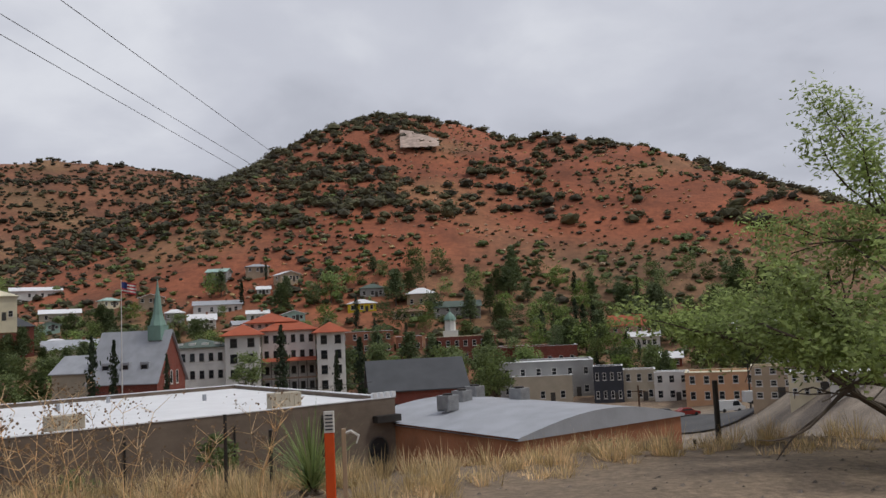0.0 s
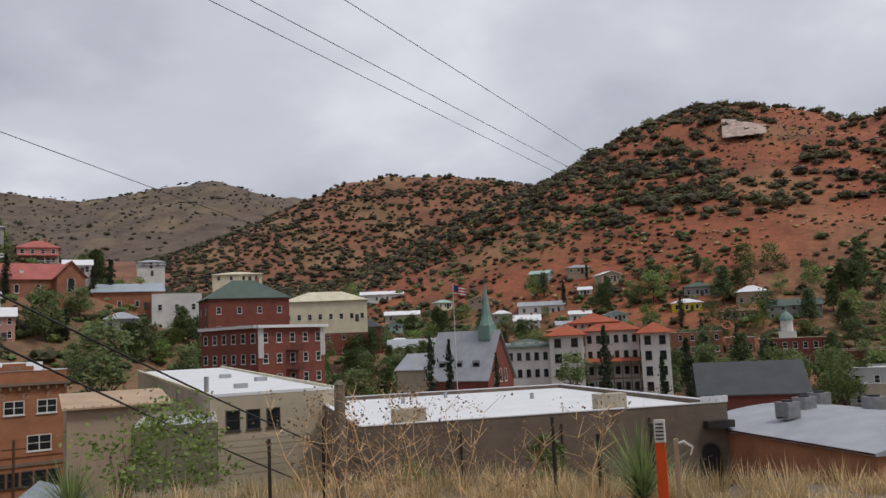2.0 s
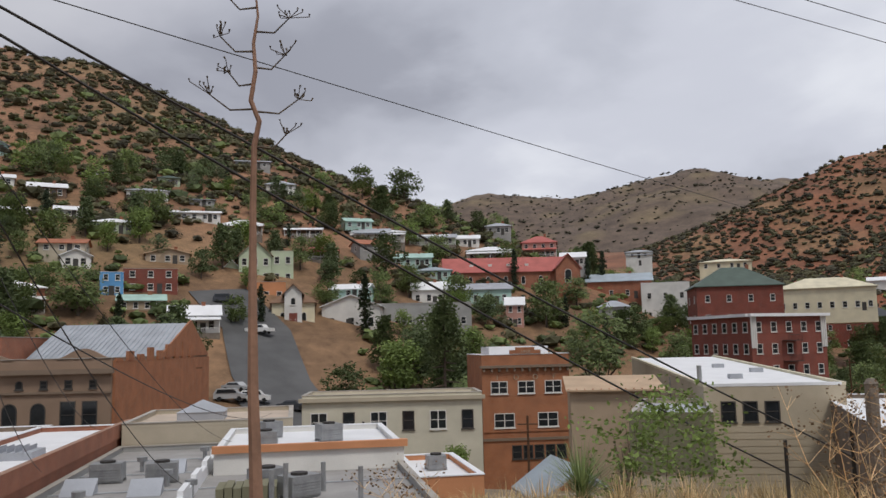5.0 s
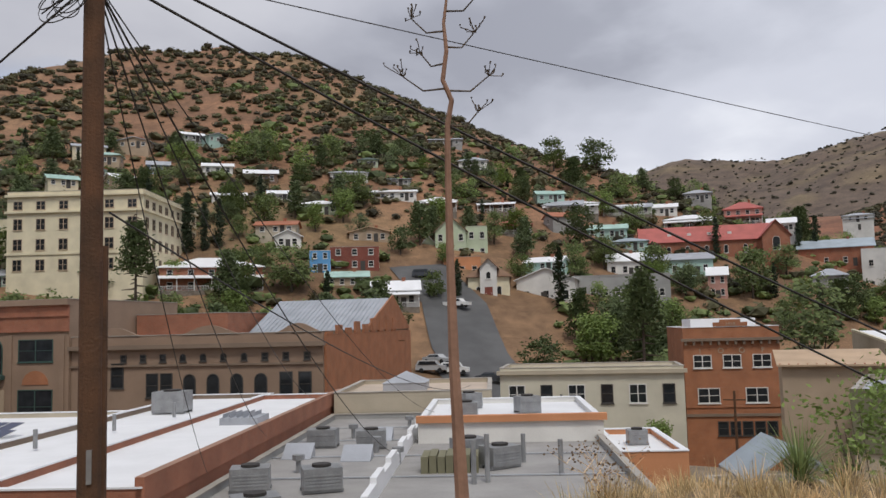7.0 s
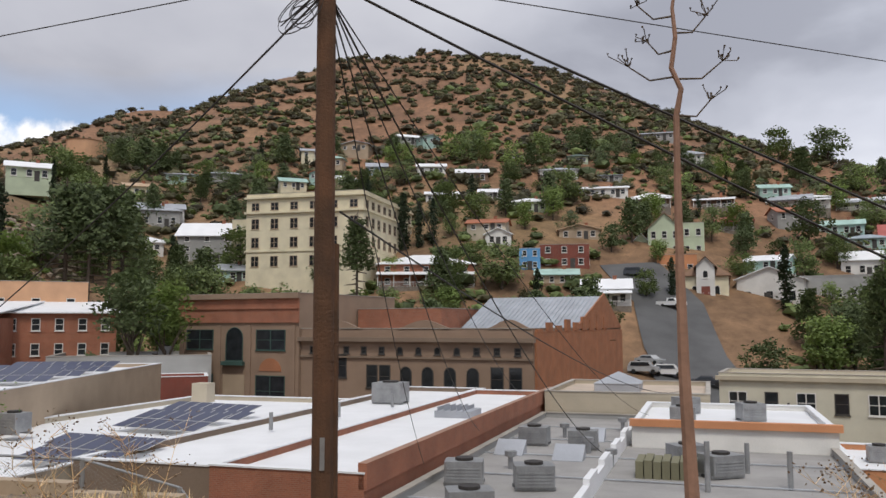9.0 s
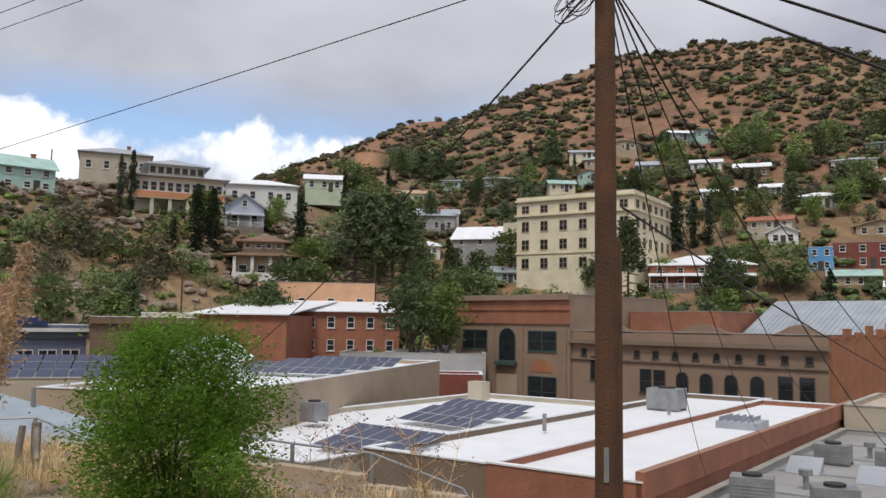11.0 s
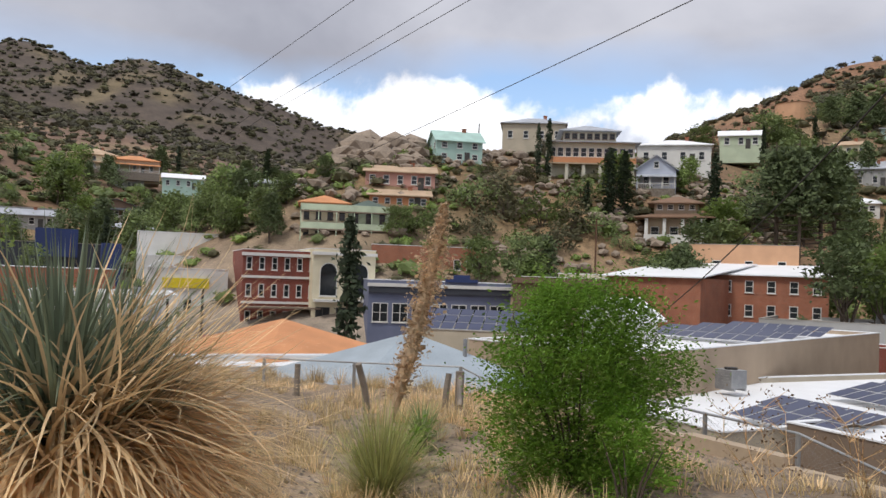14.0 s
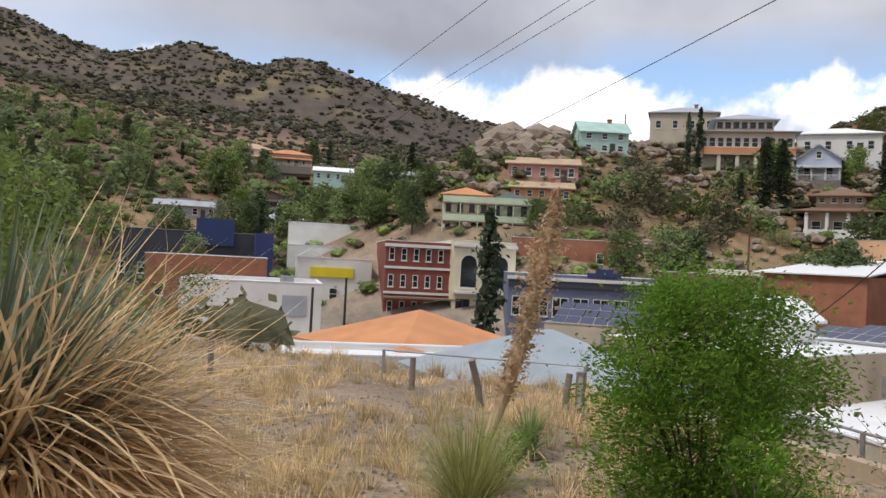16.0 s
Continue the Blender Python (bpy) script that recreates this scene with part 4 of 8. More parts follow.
for x, y, w, h in ((2.5, 1.6, 2.2, 1.2), (17.4, 2.2, 2.2, 1.3)):
    bm = bmesh.new()
    box(bm, x, y, 9.5, x + w, y + 1.2, 9.5 + h, 0.05)
    cooler = part("roof_cooler", bm, MATS["paint_beige"], P, "cream louvred roof cooler")
    for q in range(6):
        bm = bmesh.new()
        box(bm, x + 0.15 + q * w / 6, y - 0.03, 9.75, x + 0.3 + q * w / 6, y - 0.003, 9.4 + h)
        part("louvre", bm, MATS["paint_beige"], cooler)
for x, y in ((7, 22), (12, 26), (18, 18)):
    bm = bmesh.new()
    box(bm, x, y, 9.55, x + 0.3, y + 0.3, 10.1, 0.05)
    part("roof_vent", bm, MATS["roof_silver"], P)

# orange brick hall with a low barrel roof
P = thing("garage_hall", 4.4, 51.0, -13.5, 35.5, "orange brick garage hall with a curved silver roof", "hall")
bm = bmesh.new()
box(bm, 0, 0, -3, 15.2, 19, 8)
part("wall", bm, MATS["paint_orangebrick"], P)
bm = bmesh.new()
n = 12
rows = []
for i in range(n + 1):
    x = -0.25 + 15.7 * i / n
    z = 8.02 + 1.1 * math.sin(math.pi * i / n)
    rows.append((bm.verts.new((x, -0.2, z)), bm.verts.new((x, 19.2, z)), bm.verts.new((x, -0.2, 7.85)), bm.verts.new((x, 19.2, 7.85))))
for a, b in zip(rows[:-1], rows[1:]):
    bm.faces.new((a[0], b[0], b[1], a[1]))
    bm.faces.new((a[2], b[2], b[0], a[0]))
    bm.faces.new((a[1], b[1], b[3], a[3]))
    bm.faces.new((a[3], b[3], b[2], a[2]))
part("roof", bm, MATS["roof_silver"], P)
for k in range(7):
    window(P, 3 + k * 1.7, 0, 5.2, 0.9, 1.3, 0, "sash", trim_dark)
for k in range(2):
    window(P, 0, 6 + k * 3.1, 4.6, 2.9, 1.1, -90, "pair", trim_dark)
bm = bmesh.new()
box(bm, -0.08, 2.2, 0, 0.02, 4.4, 4.0)
part("garage_door", bm, MATS["paint_beige"], P)


def roof_unit(P, x, y, z, w, d, h, turn=0):
    """A metal rooftop cooler: casing, louvres and a fan cowl."""
    bm = bmesh.new()
    box(bm, -w / 2, -d / 2, 0.15, w / 2, d / 2, h, 0.04)
    for s in (-1, 1):
        box(bm, -w / 2 - 0.05, s * d * 0.35 - 0.06, 0, w / 2 + 0.05, s * d * 0.35 + 0.06, 0.15)
    for q in range(4):
        z0 = 0.3 + (h - 0.5) * q / 4
        box(bm, -w / 2 + 0.1, -d / 2 - 0.035, z0, w / 2 - 0.1, -d / 2 - 0.002, z0 + 0.06)
    ob = put("roof_unit", finish(bm, "roof_unit", iron), P, (x, y, z), turn)
    bm = bmesh.new()
    tube(bm, [(0, 0, h), (0, 0, h + 0.12)], min(w, d) * 0.32, 12)
    put("fan_cowl", finish(bm, "fan_cowl", steel_dark), ob)


for x, y in ((3, 11.5), (6.2, 14), (9.5, 16.6), (9.6, 11)):
    roof_unit(P, x, y, 8.75, 1.2, 1.2, 1.15, 12)

# dark-roofed brick hall
x, y = spot(1.8, 112)
P = thing("brick_hall", x, y, -16, 8, "red brick hall with a steep dark slate roof", "hall")
block(P, -6.4, 0, 6.4, 11, 0, 9.4, "redbrick", "gable_x", "dark", 6, 2, 2, 3.6, "arch", (0.9, 1.9), trim_dark)

# tan building with a white roof, and the olive one in front
P = thing("commercial_building", -44.7, 57.7, -12.5, 49, "long tan stucco building with a white sloping roof", "building")
W_, D_, Z0, Z1 = 11.3, 48.0, 10.2, 11.7
bm = bmesh.new()
lo = [bm.verts.new((x, y, -3)) for x, y in ((0, 0), (W_, 0), (W_, D_), (0, D_))]
hi = [bm.verts.new((x, y, z)) for x, y, z in ((0, 0, Z0), (W_, 0, Z0), (W_, D_, Z1), (0, D_, Z1))]
for i in range(4):
    bm.faces.new((lo[i], lo[(i + 1) % 4], hi[(i + 1) % 4], hi[i]))
bm.faces.new(hi)
part("wall", bm, MATS["paint_buff"], P)
bm = bmesh.new()
q = [bm.verts.new((x, y, z + 0.02)) for x, y, z in ((0.3, 0.3, Z0), (W_ - 0.3, 0.3, Z0), (W_ - 0.3, D_ - 0.3, Z1), (0.3, D_ - 0.3, Z1))]
bm.faces.new(q)
part("roof", bm, MATS["roof_white"], P)
for nm, x0, x1 in (("coping", -0.05, 0.3), ("coping", W_ - 0.3, W_ + 0.05)):
    bm = bmesh.new()
    v = [bm.verts.new((x, y, zz + dz)) for dz in (0, 0.25) for x, y, zz in ((x0, 0, Z0), (x1, 0, Z0), (x1, D_, Z1), (x0, D_, Z1))]
    for f in ((0, 1, 5, 4), (1, 2, 6, 5), (2, 3, 7, 6), (3, 0, 4, 7), (4, 5, 6, 7)):
        bm.faces.new([v[i] for i in f])
    part(nm, bm, MATS["roof_cream"], P)
band(P, "front_parapet", 0.3, -0.03, W_ - 0.3, 0.27, Z0, Z0 + 0.25, MATS["roof_white"])
for k in range(3):
    window(P, 1.9 + k * 1.75, 0, 7.3, 1.2, 1.7, 0, "sash", trim_dark)
for k in range(9):
    band(P, "siding_board", 0.0, -0.05, W_, -0.004, 2.0 + k * 0.56, 2.5 + k * 0.56, MATS["paint_buff"])
for x, y in ((4, 8), (8, 16), (6, 24)):
    bm = bmesh.new()
    z = Z0 + (Z1 - Z0) * y / D_
    box(bm, x, y, z, x + 1.2, y + 0.9, z + 0.45, 0.05)
    part("skylight", bm, MATS["roof_silver"], P)
bm = bmesh.new()
tube(bm, [(0.9, 6, Z0), (0.9, 6, Z0 + 1.6)], 0.22, 10)
part("flue", bm, iron, P)
bm = bmesh.new()
tube(bm, [(-0.1, 16, 3), (-0.1, 16, Z0 + 0.2)], 0.06, 8)
part("drainpipe", bm, iron, P)
P = thing("outbuilding", -41.5, 45.2, -11.5, 38, "olive and cream outbuilding with a pale low roof", "building")
block(P, 0, 0, 5.6, 15, 0, 8.0, "buff", "flat", "silver", 0, 0)
bm = bmesh.new()
box(bm, -0.06, -0.12, 4.0, 5.66, -0.004, 8.12)
part("front_panel", bm, MATS["paint_olive"], P, "weathered olive front wall")
P = thing("shed", *spot(43.4, 77), -10.4, 49, "low shed with a rusty ribbed metal roof", "shed")
block(P, -4, 0, 4, 6, 0, 7.6, "tan", "shed", "tan", 0, 0, rise=1.0)
for k in range(12):
    band(P, "roof_rib", -4.2 + k * 0.72, -0.4, -4.1 + k * 0.72, 0.2, 7.74, 7.84, MATS["roof_rust"])

# three-storey brick lodge building
x, y = spot(52.3, 93)
P = thing("lodge_building", x, y, -11.6, 61, "orange brick lodge building with a stepped parapet", "building")
block(P, 0, 0, 9.9, 12, 0, 12.0, "orangebrick", "flat", "white", 0, 0)
for k in range(3):
    window(P, 1.9 + k * 3.05, 0, 7.7, 1.9, 1.35, 0, "pair")
for k in range(2):
    window(P, 2.4 + k * 4.9, 0, 4.0, 2.3, 1.6, 0, "pair")
for k in range(5):
    window(P, 3.7 + k * 1.25, 0, 0.6, 1.1, 1.5, 0, "sash", trim_dark)
band(P, "cornice", -0.25, -0.45, 10.15, -0.004, 10.55, 10.85, MATS["paint_umber"])
for k in range(12):
    band(P, "corbel", 0.1 + k * 0.86, -0.35, 0.34 + k * 0.86, -0.004, 10.15, 10.55, MATS["paint_umber"])
band(P, "sill_course", -0.06, -0.1, 9.96, -0.004, 3.55, 3.75, MATS["paint_orangebrick"])
band(P, "shop_beam", -0.06, -0.12, 9.96, -0.004, 2.6, 2.9, MATS["paint_umber"])
bm = bmesh.new()
prism(bm, [(3.2, -0.1), (6.7, -0.1), (6.7, 0.3), (3.2, 0.3)], 12.08, 12.5)
prism(bm, [(3.9, -0.1), (6.0, -0.1), (6.0, 0.3), (3.9, 0.3)], 12.5, 12.8)
part("pediment", bm, MATS["paint_orangebrick"], P)
lettering(P, "1918", 4.95, -0.12, 12.12, 0.55, MATS["paint_tan"])
for k, ch in enumerate("IOOF"):
    lettering(P, ch, 1.7 + k * 2.15, -0.03, 9.25, 0.8, MATS["paint_tan"])
roof_unit(P, 7.5, 6, 11.7, 1.6, 1.4, 1.2)
band(P, "penthouse", 1.5, 4, 8.5, 10, 11.7, 12.9, MATS["roof_white"])

# long beige building beside it
x, y = spot(64.5, 86)
P = thing("long_building", x, y, -11.4, 58, "long cream building with a moulded cornice", "building")
block(P, 0, 0, 18.2, 8, 0, 8.2, "ivory", "flat", "pinkish", 0, 0)
band(P, "cornice", -0.3, -0.35, 18.5, -0.004, 7.55, 7.95, MATS["paint_beige"])
for k in range(6):
    window(P, 1.7 + k * 3.0, 0, 4.6, 1.2 if k % 2 else 1.7, 1.9, 0, "pair" if k % 2 == 0 else "sash", trim if k % 2 == 0 else trim_dark)

# stucco and brick block with arched windows
x, y = spot(76.5, 84)
P = thing("arcade_building", x, y, -11.5, 57, "brown stucco block with arched windows and brick side wall", "building")
block(P, -28, 0, 0, 36, 0, 12.6, "stucco", "flat", "gravel", 0, 0)
band(P, "cornice", -28.2, -0.55, 0.3, -0.004, 11.2, 11.65, MATS["paint_umber"])
band(P, "frieze", -28.1, -0.2, 0.1, -0.004, 9.4, 9.6, MATS["paint_umber"])
for k, (a, b) in enumerate(((-26, -20), (-15.5, -9), (-5, -0.2))):
    bm = bmesh.new()
    n = 10
    v = []
    for i in range(n + 1):
        xx = a + (b - a) * i / n
        zz = 12.62 + 0.9 * math.sin(math.pi * i / n) ** 1.5
        v.append((bm.verts.new((xx, 0.0, zz)), bm.verts.new((xx, 0.3, zz)), bm.verts.new((xx, 0.0, 12.4)), bm.verts.new((xx, 0.3, 12.4))))
    for p, q in zip(v[:-1], v[1:]):
        for c in ((0, 2), (3, 1)):
            bm.faces.new((p[c[0]], p[c[1]], q[c[1]], q[c[0]]))
        bm.faces.new((p[1], p[0], q[0], q[1]))
    part("parapet_curve", bm, MATS["paint_stucco"], P)
for xx in (-24.8, -22.6):
    window(P, xx, 0, 7.2, 1.5, 2.6, 0, "sash", trim_dark)
for xx in (-18.6, -17.0, -3.9, -1.9):
    window(P, xx, 0, 6.2, 1.4, 2.5, 0, "sash", trim_dark)
for k in range(4):
    window(P, -14.4 + k * 2.6, 0, 5.7, 1.4, 2.9, 0, "arch", trim_dark)
for k in range(12):
    window(P, -26.4 + k * 2.25, 0, 9.85, 0.7, 0.75, 0, "arch" if 4 < k < 9 else "sash", trim_dark)
for k in range(6):
    window(P, -26 + k * 4.4, 0, 1.0, 2.6, 2.6, 0, "pair", trim_dark)
bm = bmesh.new()
box(bm, 0.004, 0.35, -3, 0.25, 36, 12.3)
for k in range(9):
    box(bm, 0.004, 0.6 + k * 3.2, 12.3, 0.3, 2.2 + k * 3.2, 12.55 + (0.5 if k % 2 else 0) + 0.17 * k)
v = [bm.verts.new(q) for q in ((0.2, 14, 12.5), (0.2, 36, 12.5), (0.2, 27, 17.0))]
w = [bm.verts.new((0.0, q.co.y, q.co.z)) for q in v]
bm.faces.new(v)
bm.faces.new(w[::-1])
for i in range(3):
    bm.faces.new((v[i], w[i], w[(i + 1) % 3], v[(i + 1) % 3]))
part("side_wall", bm, MATS["paint_orangebrick"], P, "weathered brick side wall with a faded painted sign")
lettering(P, "CIGAR", 0.255, 5.5, 3.6, 1.9, MATS["paint_umber"], 90, 0.004)
bm = bmesh.new()
gable(bm, -15, 16, -0.3, 35.6, 12.4, 4.0, 0.2, along="x")
part("metal_roof", bm, MATS["roof_silver"], P, "grey ribbed metal gable roof")
bm = bmesh.new()
for k in range(25):
    x0 = -15 + k * 0.6
    v = [bm.verts.new(q) for q in ((x0, 15.9, 12.62), (x0 + 0.06, 15.9, 12.62), (x0 + 0.06, 25.8, 16.62), (x0, 25.8, 16.62))]
    u = [bm.verts.new((q.co.x, q.co.y, q.co.z - 0.06)) for q in v]
    bm.faces.new(v)
    for i in range(4):
        bm.faces.new((u[i], u[(i + 1) % 4], v[(i + 1) % 4], v[i]))
part("standing_seams", bm, MATS["roof_greyblue"], P)
P = thing("corner_building", x, y, -11.5, 57, "tall brick and stucco corner block with green window frames", "building")
block(P, -45.8, -0.4, -28.05, 22, 0, 16.7, "stucco", "flat", "gravel", 0, 0)
bm = bmesh.new()
box(bm, -45.9, -0.6, 13.3, -28, -0.404, 16.1)
part("brick_frieze", bm, MATS["paint_brick"], P)
band(P, "string_course", -45.95, -0.75, -27.95, -0.604, 14.9, 15.1, MATS["paint_brick"])
band(P, "cornice", -46.1, -0.95, -27.9, -0.41, 16.1, 16.72, MATS["paint_stucco"])
block(P, -27.8, 12, -16, 24, 0, 15.0, "brick", "flat", "gravel", 0, 0)
frame_green = material("frame_green", (0.05, 0.1, 0.085), 0.6, 0.1)
for xx in (-42.6, -32.0):
    window(P, xx, -0.4, 10.1, 4.2, 2.4, 0, "pair", frame_green)
    window(P, xx, -0.4, 3.6, 4.2, 3.6, 0, "pair", frame_green)
    bm = bmesh.new()
    n = 8
    v = [bm.verts.new((xx + 1.6 * math.cos(math.pi * i / n), -0.46, 7.7 + 1.5 * math.sin(math.pi * i / n))) for i in range(n + 1)]
    u = [bm.verts.new((q.co.x, -0.39, q.co.z)) for q in v]
    bm.faces.new(v[::-1])
    for i in range(n):
        bm.faces.new((v[i], v[i + 1], u[i + 1], u[i]))
    part("lunette", bm, MATS["paint_orangebrick"], P)
window(P, -37.3, -0.4, 8.8, 2.6, 4.0, 0, "arch", frame_green)
band(P, "balcony", -38.9, -1.0, -35.7, -0.41, 8.3, 8.75, frame_green)
band(P, "boarded_door", -38.9, -0.5, -35.7, -0.41, 3.2, 7.2, MATS["paint_tan"])
for xx in (-45.4, -39.6, -35.1, -28.8):
    band(P, "pilaster", xx - 0.3, -0.6, xx + 0.3, -0.41, 0, 13, MATS["paint_stucco"])

# cream hotel on the slope
x, y = spot(88.2, 160)
P = thing("cream_hotel", x, y, 12, 68, "four-storey cream stucco hotel with flat roof", "building")
block(P, -25, 0, 0, 32, 0, 15.6, "cream", "flat", "gravel", 0, 0, 0, sink=8)
for r in range(4):
    for c in range(6):
        window(P, -23 + c * 4.2, 0, 1.0 + r * 3.75, 1.7, 1.6 if r == 3 else 2.1, 0, "pair", MATS["paint_tan"])
    for c in range(9):
        window(P, 0, 2 + c * 3.5, 1.0 + r * 3.75, 1.6, 1.6 if r == 3 else 2.1, 90, "pair", MATS["paint_tan"])
for z, o, m in ((11.6, 0.45, "cream"), (14.6, 0.5, "cream"), (3.9, 0.2, "cream")):
    band(P, "cornice", -25.3, -o, 0.3, -0.004, z, z + 0.4, MATS["paint_" + m])
    band(P, "cornice", 0.004, -0.004, o, 32, z, z + 0.4, MATS["paint_" + m])
block(P, -31.5, 6, -25.05, 18, 0, 11.5, "cream", "flat", "gravel", 2, 3, 0, sink=8)
for k in range(4):
    chimney(P, -1.2, 3 + k * 8.5, 15.2, 15.9, "cream")

# grand hotel with red tile roofs
x, y = spot(12.6, 188)
P = thing("grand_hotel", x, y, -12, 10, "white stucco hotel with red tile hip roofs and verandas", "hotel")
block(P, -19, 0, -7.2, 16, 0, 11.3, "white", "hip", "green", 6, 3, 4, 1.8, wh=(1.0, 1.7), wmat=trim_dark, sink=8, over=0.9)
block(P, -7, -2, 0.4, 8, 0, 13.5, "white", "hip", "tile", 2, 4, 2, 2.4, wh=(1.5, 1.9), wmat=trim_dark, sink=8, over=1.1)
block(P, 0.6, 5, 12.6, 18, 0, 14.2, "white", "hip", "tile", 6, 4, 3, 3.0, wh=(1.0, 1.7), wmat=trim_dark, sink=8, over=1.0)
block(P, -2.5, 9, 7.5, 19, 14.5, 16.2, "white", "hip", "tile", 6, 1, 3, 2.3, wh=(0.9, 0.9), sink=0.3, over=1.2)
block(P, 12.8, -1, 19, 8, 0, 13.3, "white", "hip", "tile", 2, 4, 2, 2.3, wh=(1.4, 1.9), wmat=trim_dark, sink=8, over=1.1)
veranda(P, 0.7, 12.5, 4.8, 0.3, 7.4, 5.0, "tile", 7, True, trim_dark)
for k in range(4):
    band(P, "dormer", -17.6 + 2.7 * k, 0.8, -16.2 + 2.7 * k, 3.4, 11.2, 12.4, trim)
band(P, "arcade_beam", 0.7, -0.3, 12.5, 0.1, 3.5, 3.9, MATS["paint_brown"])

# stone church with a steeple
x, y = spot(20.6, 163)
P = thing("church", x, y, -11, -12, "grey-roofed brick church with a green copper steeple", "church")
block(P, -9, 0, 5.0, 10, 0, 5.4, "redbrick", "gable_x", "silver", 0, 0, 0, 8.8, sink=8, over=0.5)
for k in range(3):
    window(P, 5.0, 3 + 2 * k, 4.2, 0.8, 2.6, 90, "arch", trim)
for k in range(3):
    band(P, "dormer", -7 + 4 * k, 1.0, -5.2 + 4 * k, 3.4, 6.4, 8.6, MATS["roof_silver"])
    window(P, -6.1 + 4 * k, 1.0, 6.7, 1.3, 1.4, 0, "sash", trim_dark)
bm = bmesh.new()
box(bm, 1.0, 3.6, 12.4, 3.8, 6.4, 15.2, 0.1)
tube(bm, [(2.4, 5, 15.2), (2.4, 5, 17.2), (2.4, 5, 24.0)], [1.6, 0.95, 0.04], 8)
part("steeple", bm, MATS["roof_verdigris"], P, "slender green copper steeple")
block(P, -19, 3, -9.1, 12, 0, 7.0, "beige", "gable_x", "silver", 4, 1, 1, 3, sink=8)
x, y = spot(21.2, 150)
P = thing("flagpole", x, y, -14, 0, "tall white flagpole with a striped flag", "flagpole")
bm = bmesh.new()
tube(bm, [(0, 0, 0), (0, 0, 26)], [0.12, 0.05], 8)
part("pole", bm, trim, P)
bm = bmesh.new()
flag_red, flag_blue = material("flag_red", (0.5, 0.04, 0.05), 0.8), material("flag_blue", (0.03, 0.05, 0.2), 0.8)
for i in range(7):
    for j in range(10):
        q = []
        for a, b in ((j, i), (j + 1, i), (j + 1, i + 1), (j, i + 1)):
            q.append(bm.verts.new((0.1 + a * 0.24, 0.18 * math.sin(a * 0.9), 25.6 - b * 0.26 - 0.05 * a)))
        fc = bm.faces.new(q)
        fc.material_index = 2 if j < 4 and i < 4 else (0 if i % 2 == 0 else 1)
part("flag", bm, [flag_red, trim, flag_blue], P, "red and white striped flag with blue corner")

# three-storey brick building with white stair towers
x, y = spot(34.6, 146)
P = thing("brick_apartments", x, y, -9, 74, "three-storey red brick building with a white roof terrace", "building")
block(P, 0, 0, 15.5, 16, 0, 14.3, "redbrick", "flat", "white", 5, 4, 6, wh=(1.2, 1.7), sink=7)
for xx in (0.5, 15.0):
    for k in range(3):
        band(P, "white_pilaster", xx - 0.55 + 0.4 * k, -0.22, xx - 0.25 + 0.4 * k, -0.004, 9.0, 14.2, trim)
band(P, "eaves_board", -0.5, -0.8, 16, -0.01, 14.2, 14.7, MATS["roof_white"])
band(P, "eaves_board", -0.8, 0.1, -0.01, 16, 14.2, 14.7, MATS["roof_white"])
bm = bmesh.new()
for k in range(3):
    z = 3.3 + 3.4 * k
    box(bm, 6.2, -1.5, z, 9.2, -0.05, z + 0.1)
    for j in range(11):
        box(bm, 6.2 + j * 0.29, -1.5, z + 0.1, 6.24 + j * 0.29, -1.46, z + 1.0)
    box(bm, 6.2, -1.52, z + 1.0, 9.2, -1.44, z + 1.06)
part("fire_escape", bm, steel_dark, P, "black iron fire escape")

# brick building with the cupola
x, y = spot(-1.2, 225)
P = thing("cupola_building", x, y, -12, 2, "brick public building with a green domed cupola", "building")
block(P, -9.5, 0, 9.5, 10, 0, 10.5, "redbrick", "flat", "cream", 8, 3, 2, sink=6)
bm = bmesh.new()
box(bm, -4.6, 1.5, 10.2, -0.6, 5.5, 12.2, 0.1)
tube(bm, [(-2.6, 3.5, 12.2), (-2.6, 3.5, 15.0)], 1.5, 8)
part("cupola", bm, trim, P)
bm = bmesh.new()
tube(bm, [(-2.6, 3.5, 15.0 + 2.4 * k / 6) for k in range(7)] + [(-2.6, 3.5, 19)], [1.75, 1.7, 1.55, 1.3, 0.95, 0.5, 0.2, 0.03], 10)
part("dome", bm, MATS["roof_verdigris"], P, "green copper dome with a finial")

# pink-roofed church hall
x, y = spot(50.6, 222)
P = thing("pink_roofed_church", x, y, 16.6, 56, "long brick church with a faded red metal roof", "church")
block(P, -16, 0, 17, 13, 0, 4.4, "brick", "gable_x", "pinkred", 7, 1, 2, 4.2, "arch", (1.1, 2.2), sink=6)
block(P, 13.5, -3.5, 20, 4, 0, 4.8, "brick", "gable_y", "pinkred", 1, 1, 0, 3.6, "arch", (1.8, 3.5), sink=6)
for k in range(4):
    band(P, "skylight", -9 + 5 * k, 2.2, -8 + 5 * k, 3.2, 5.6, 6.6, trim)

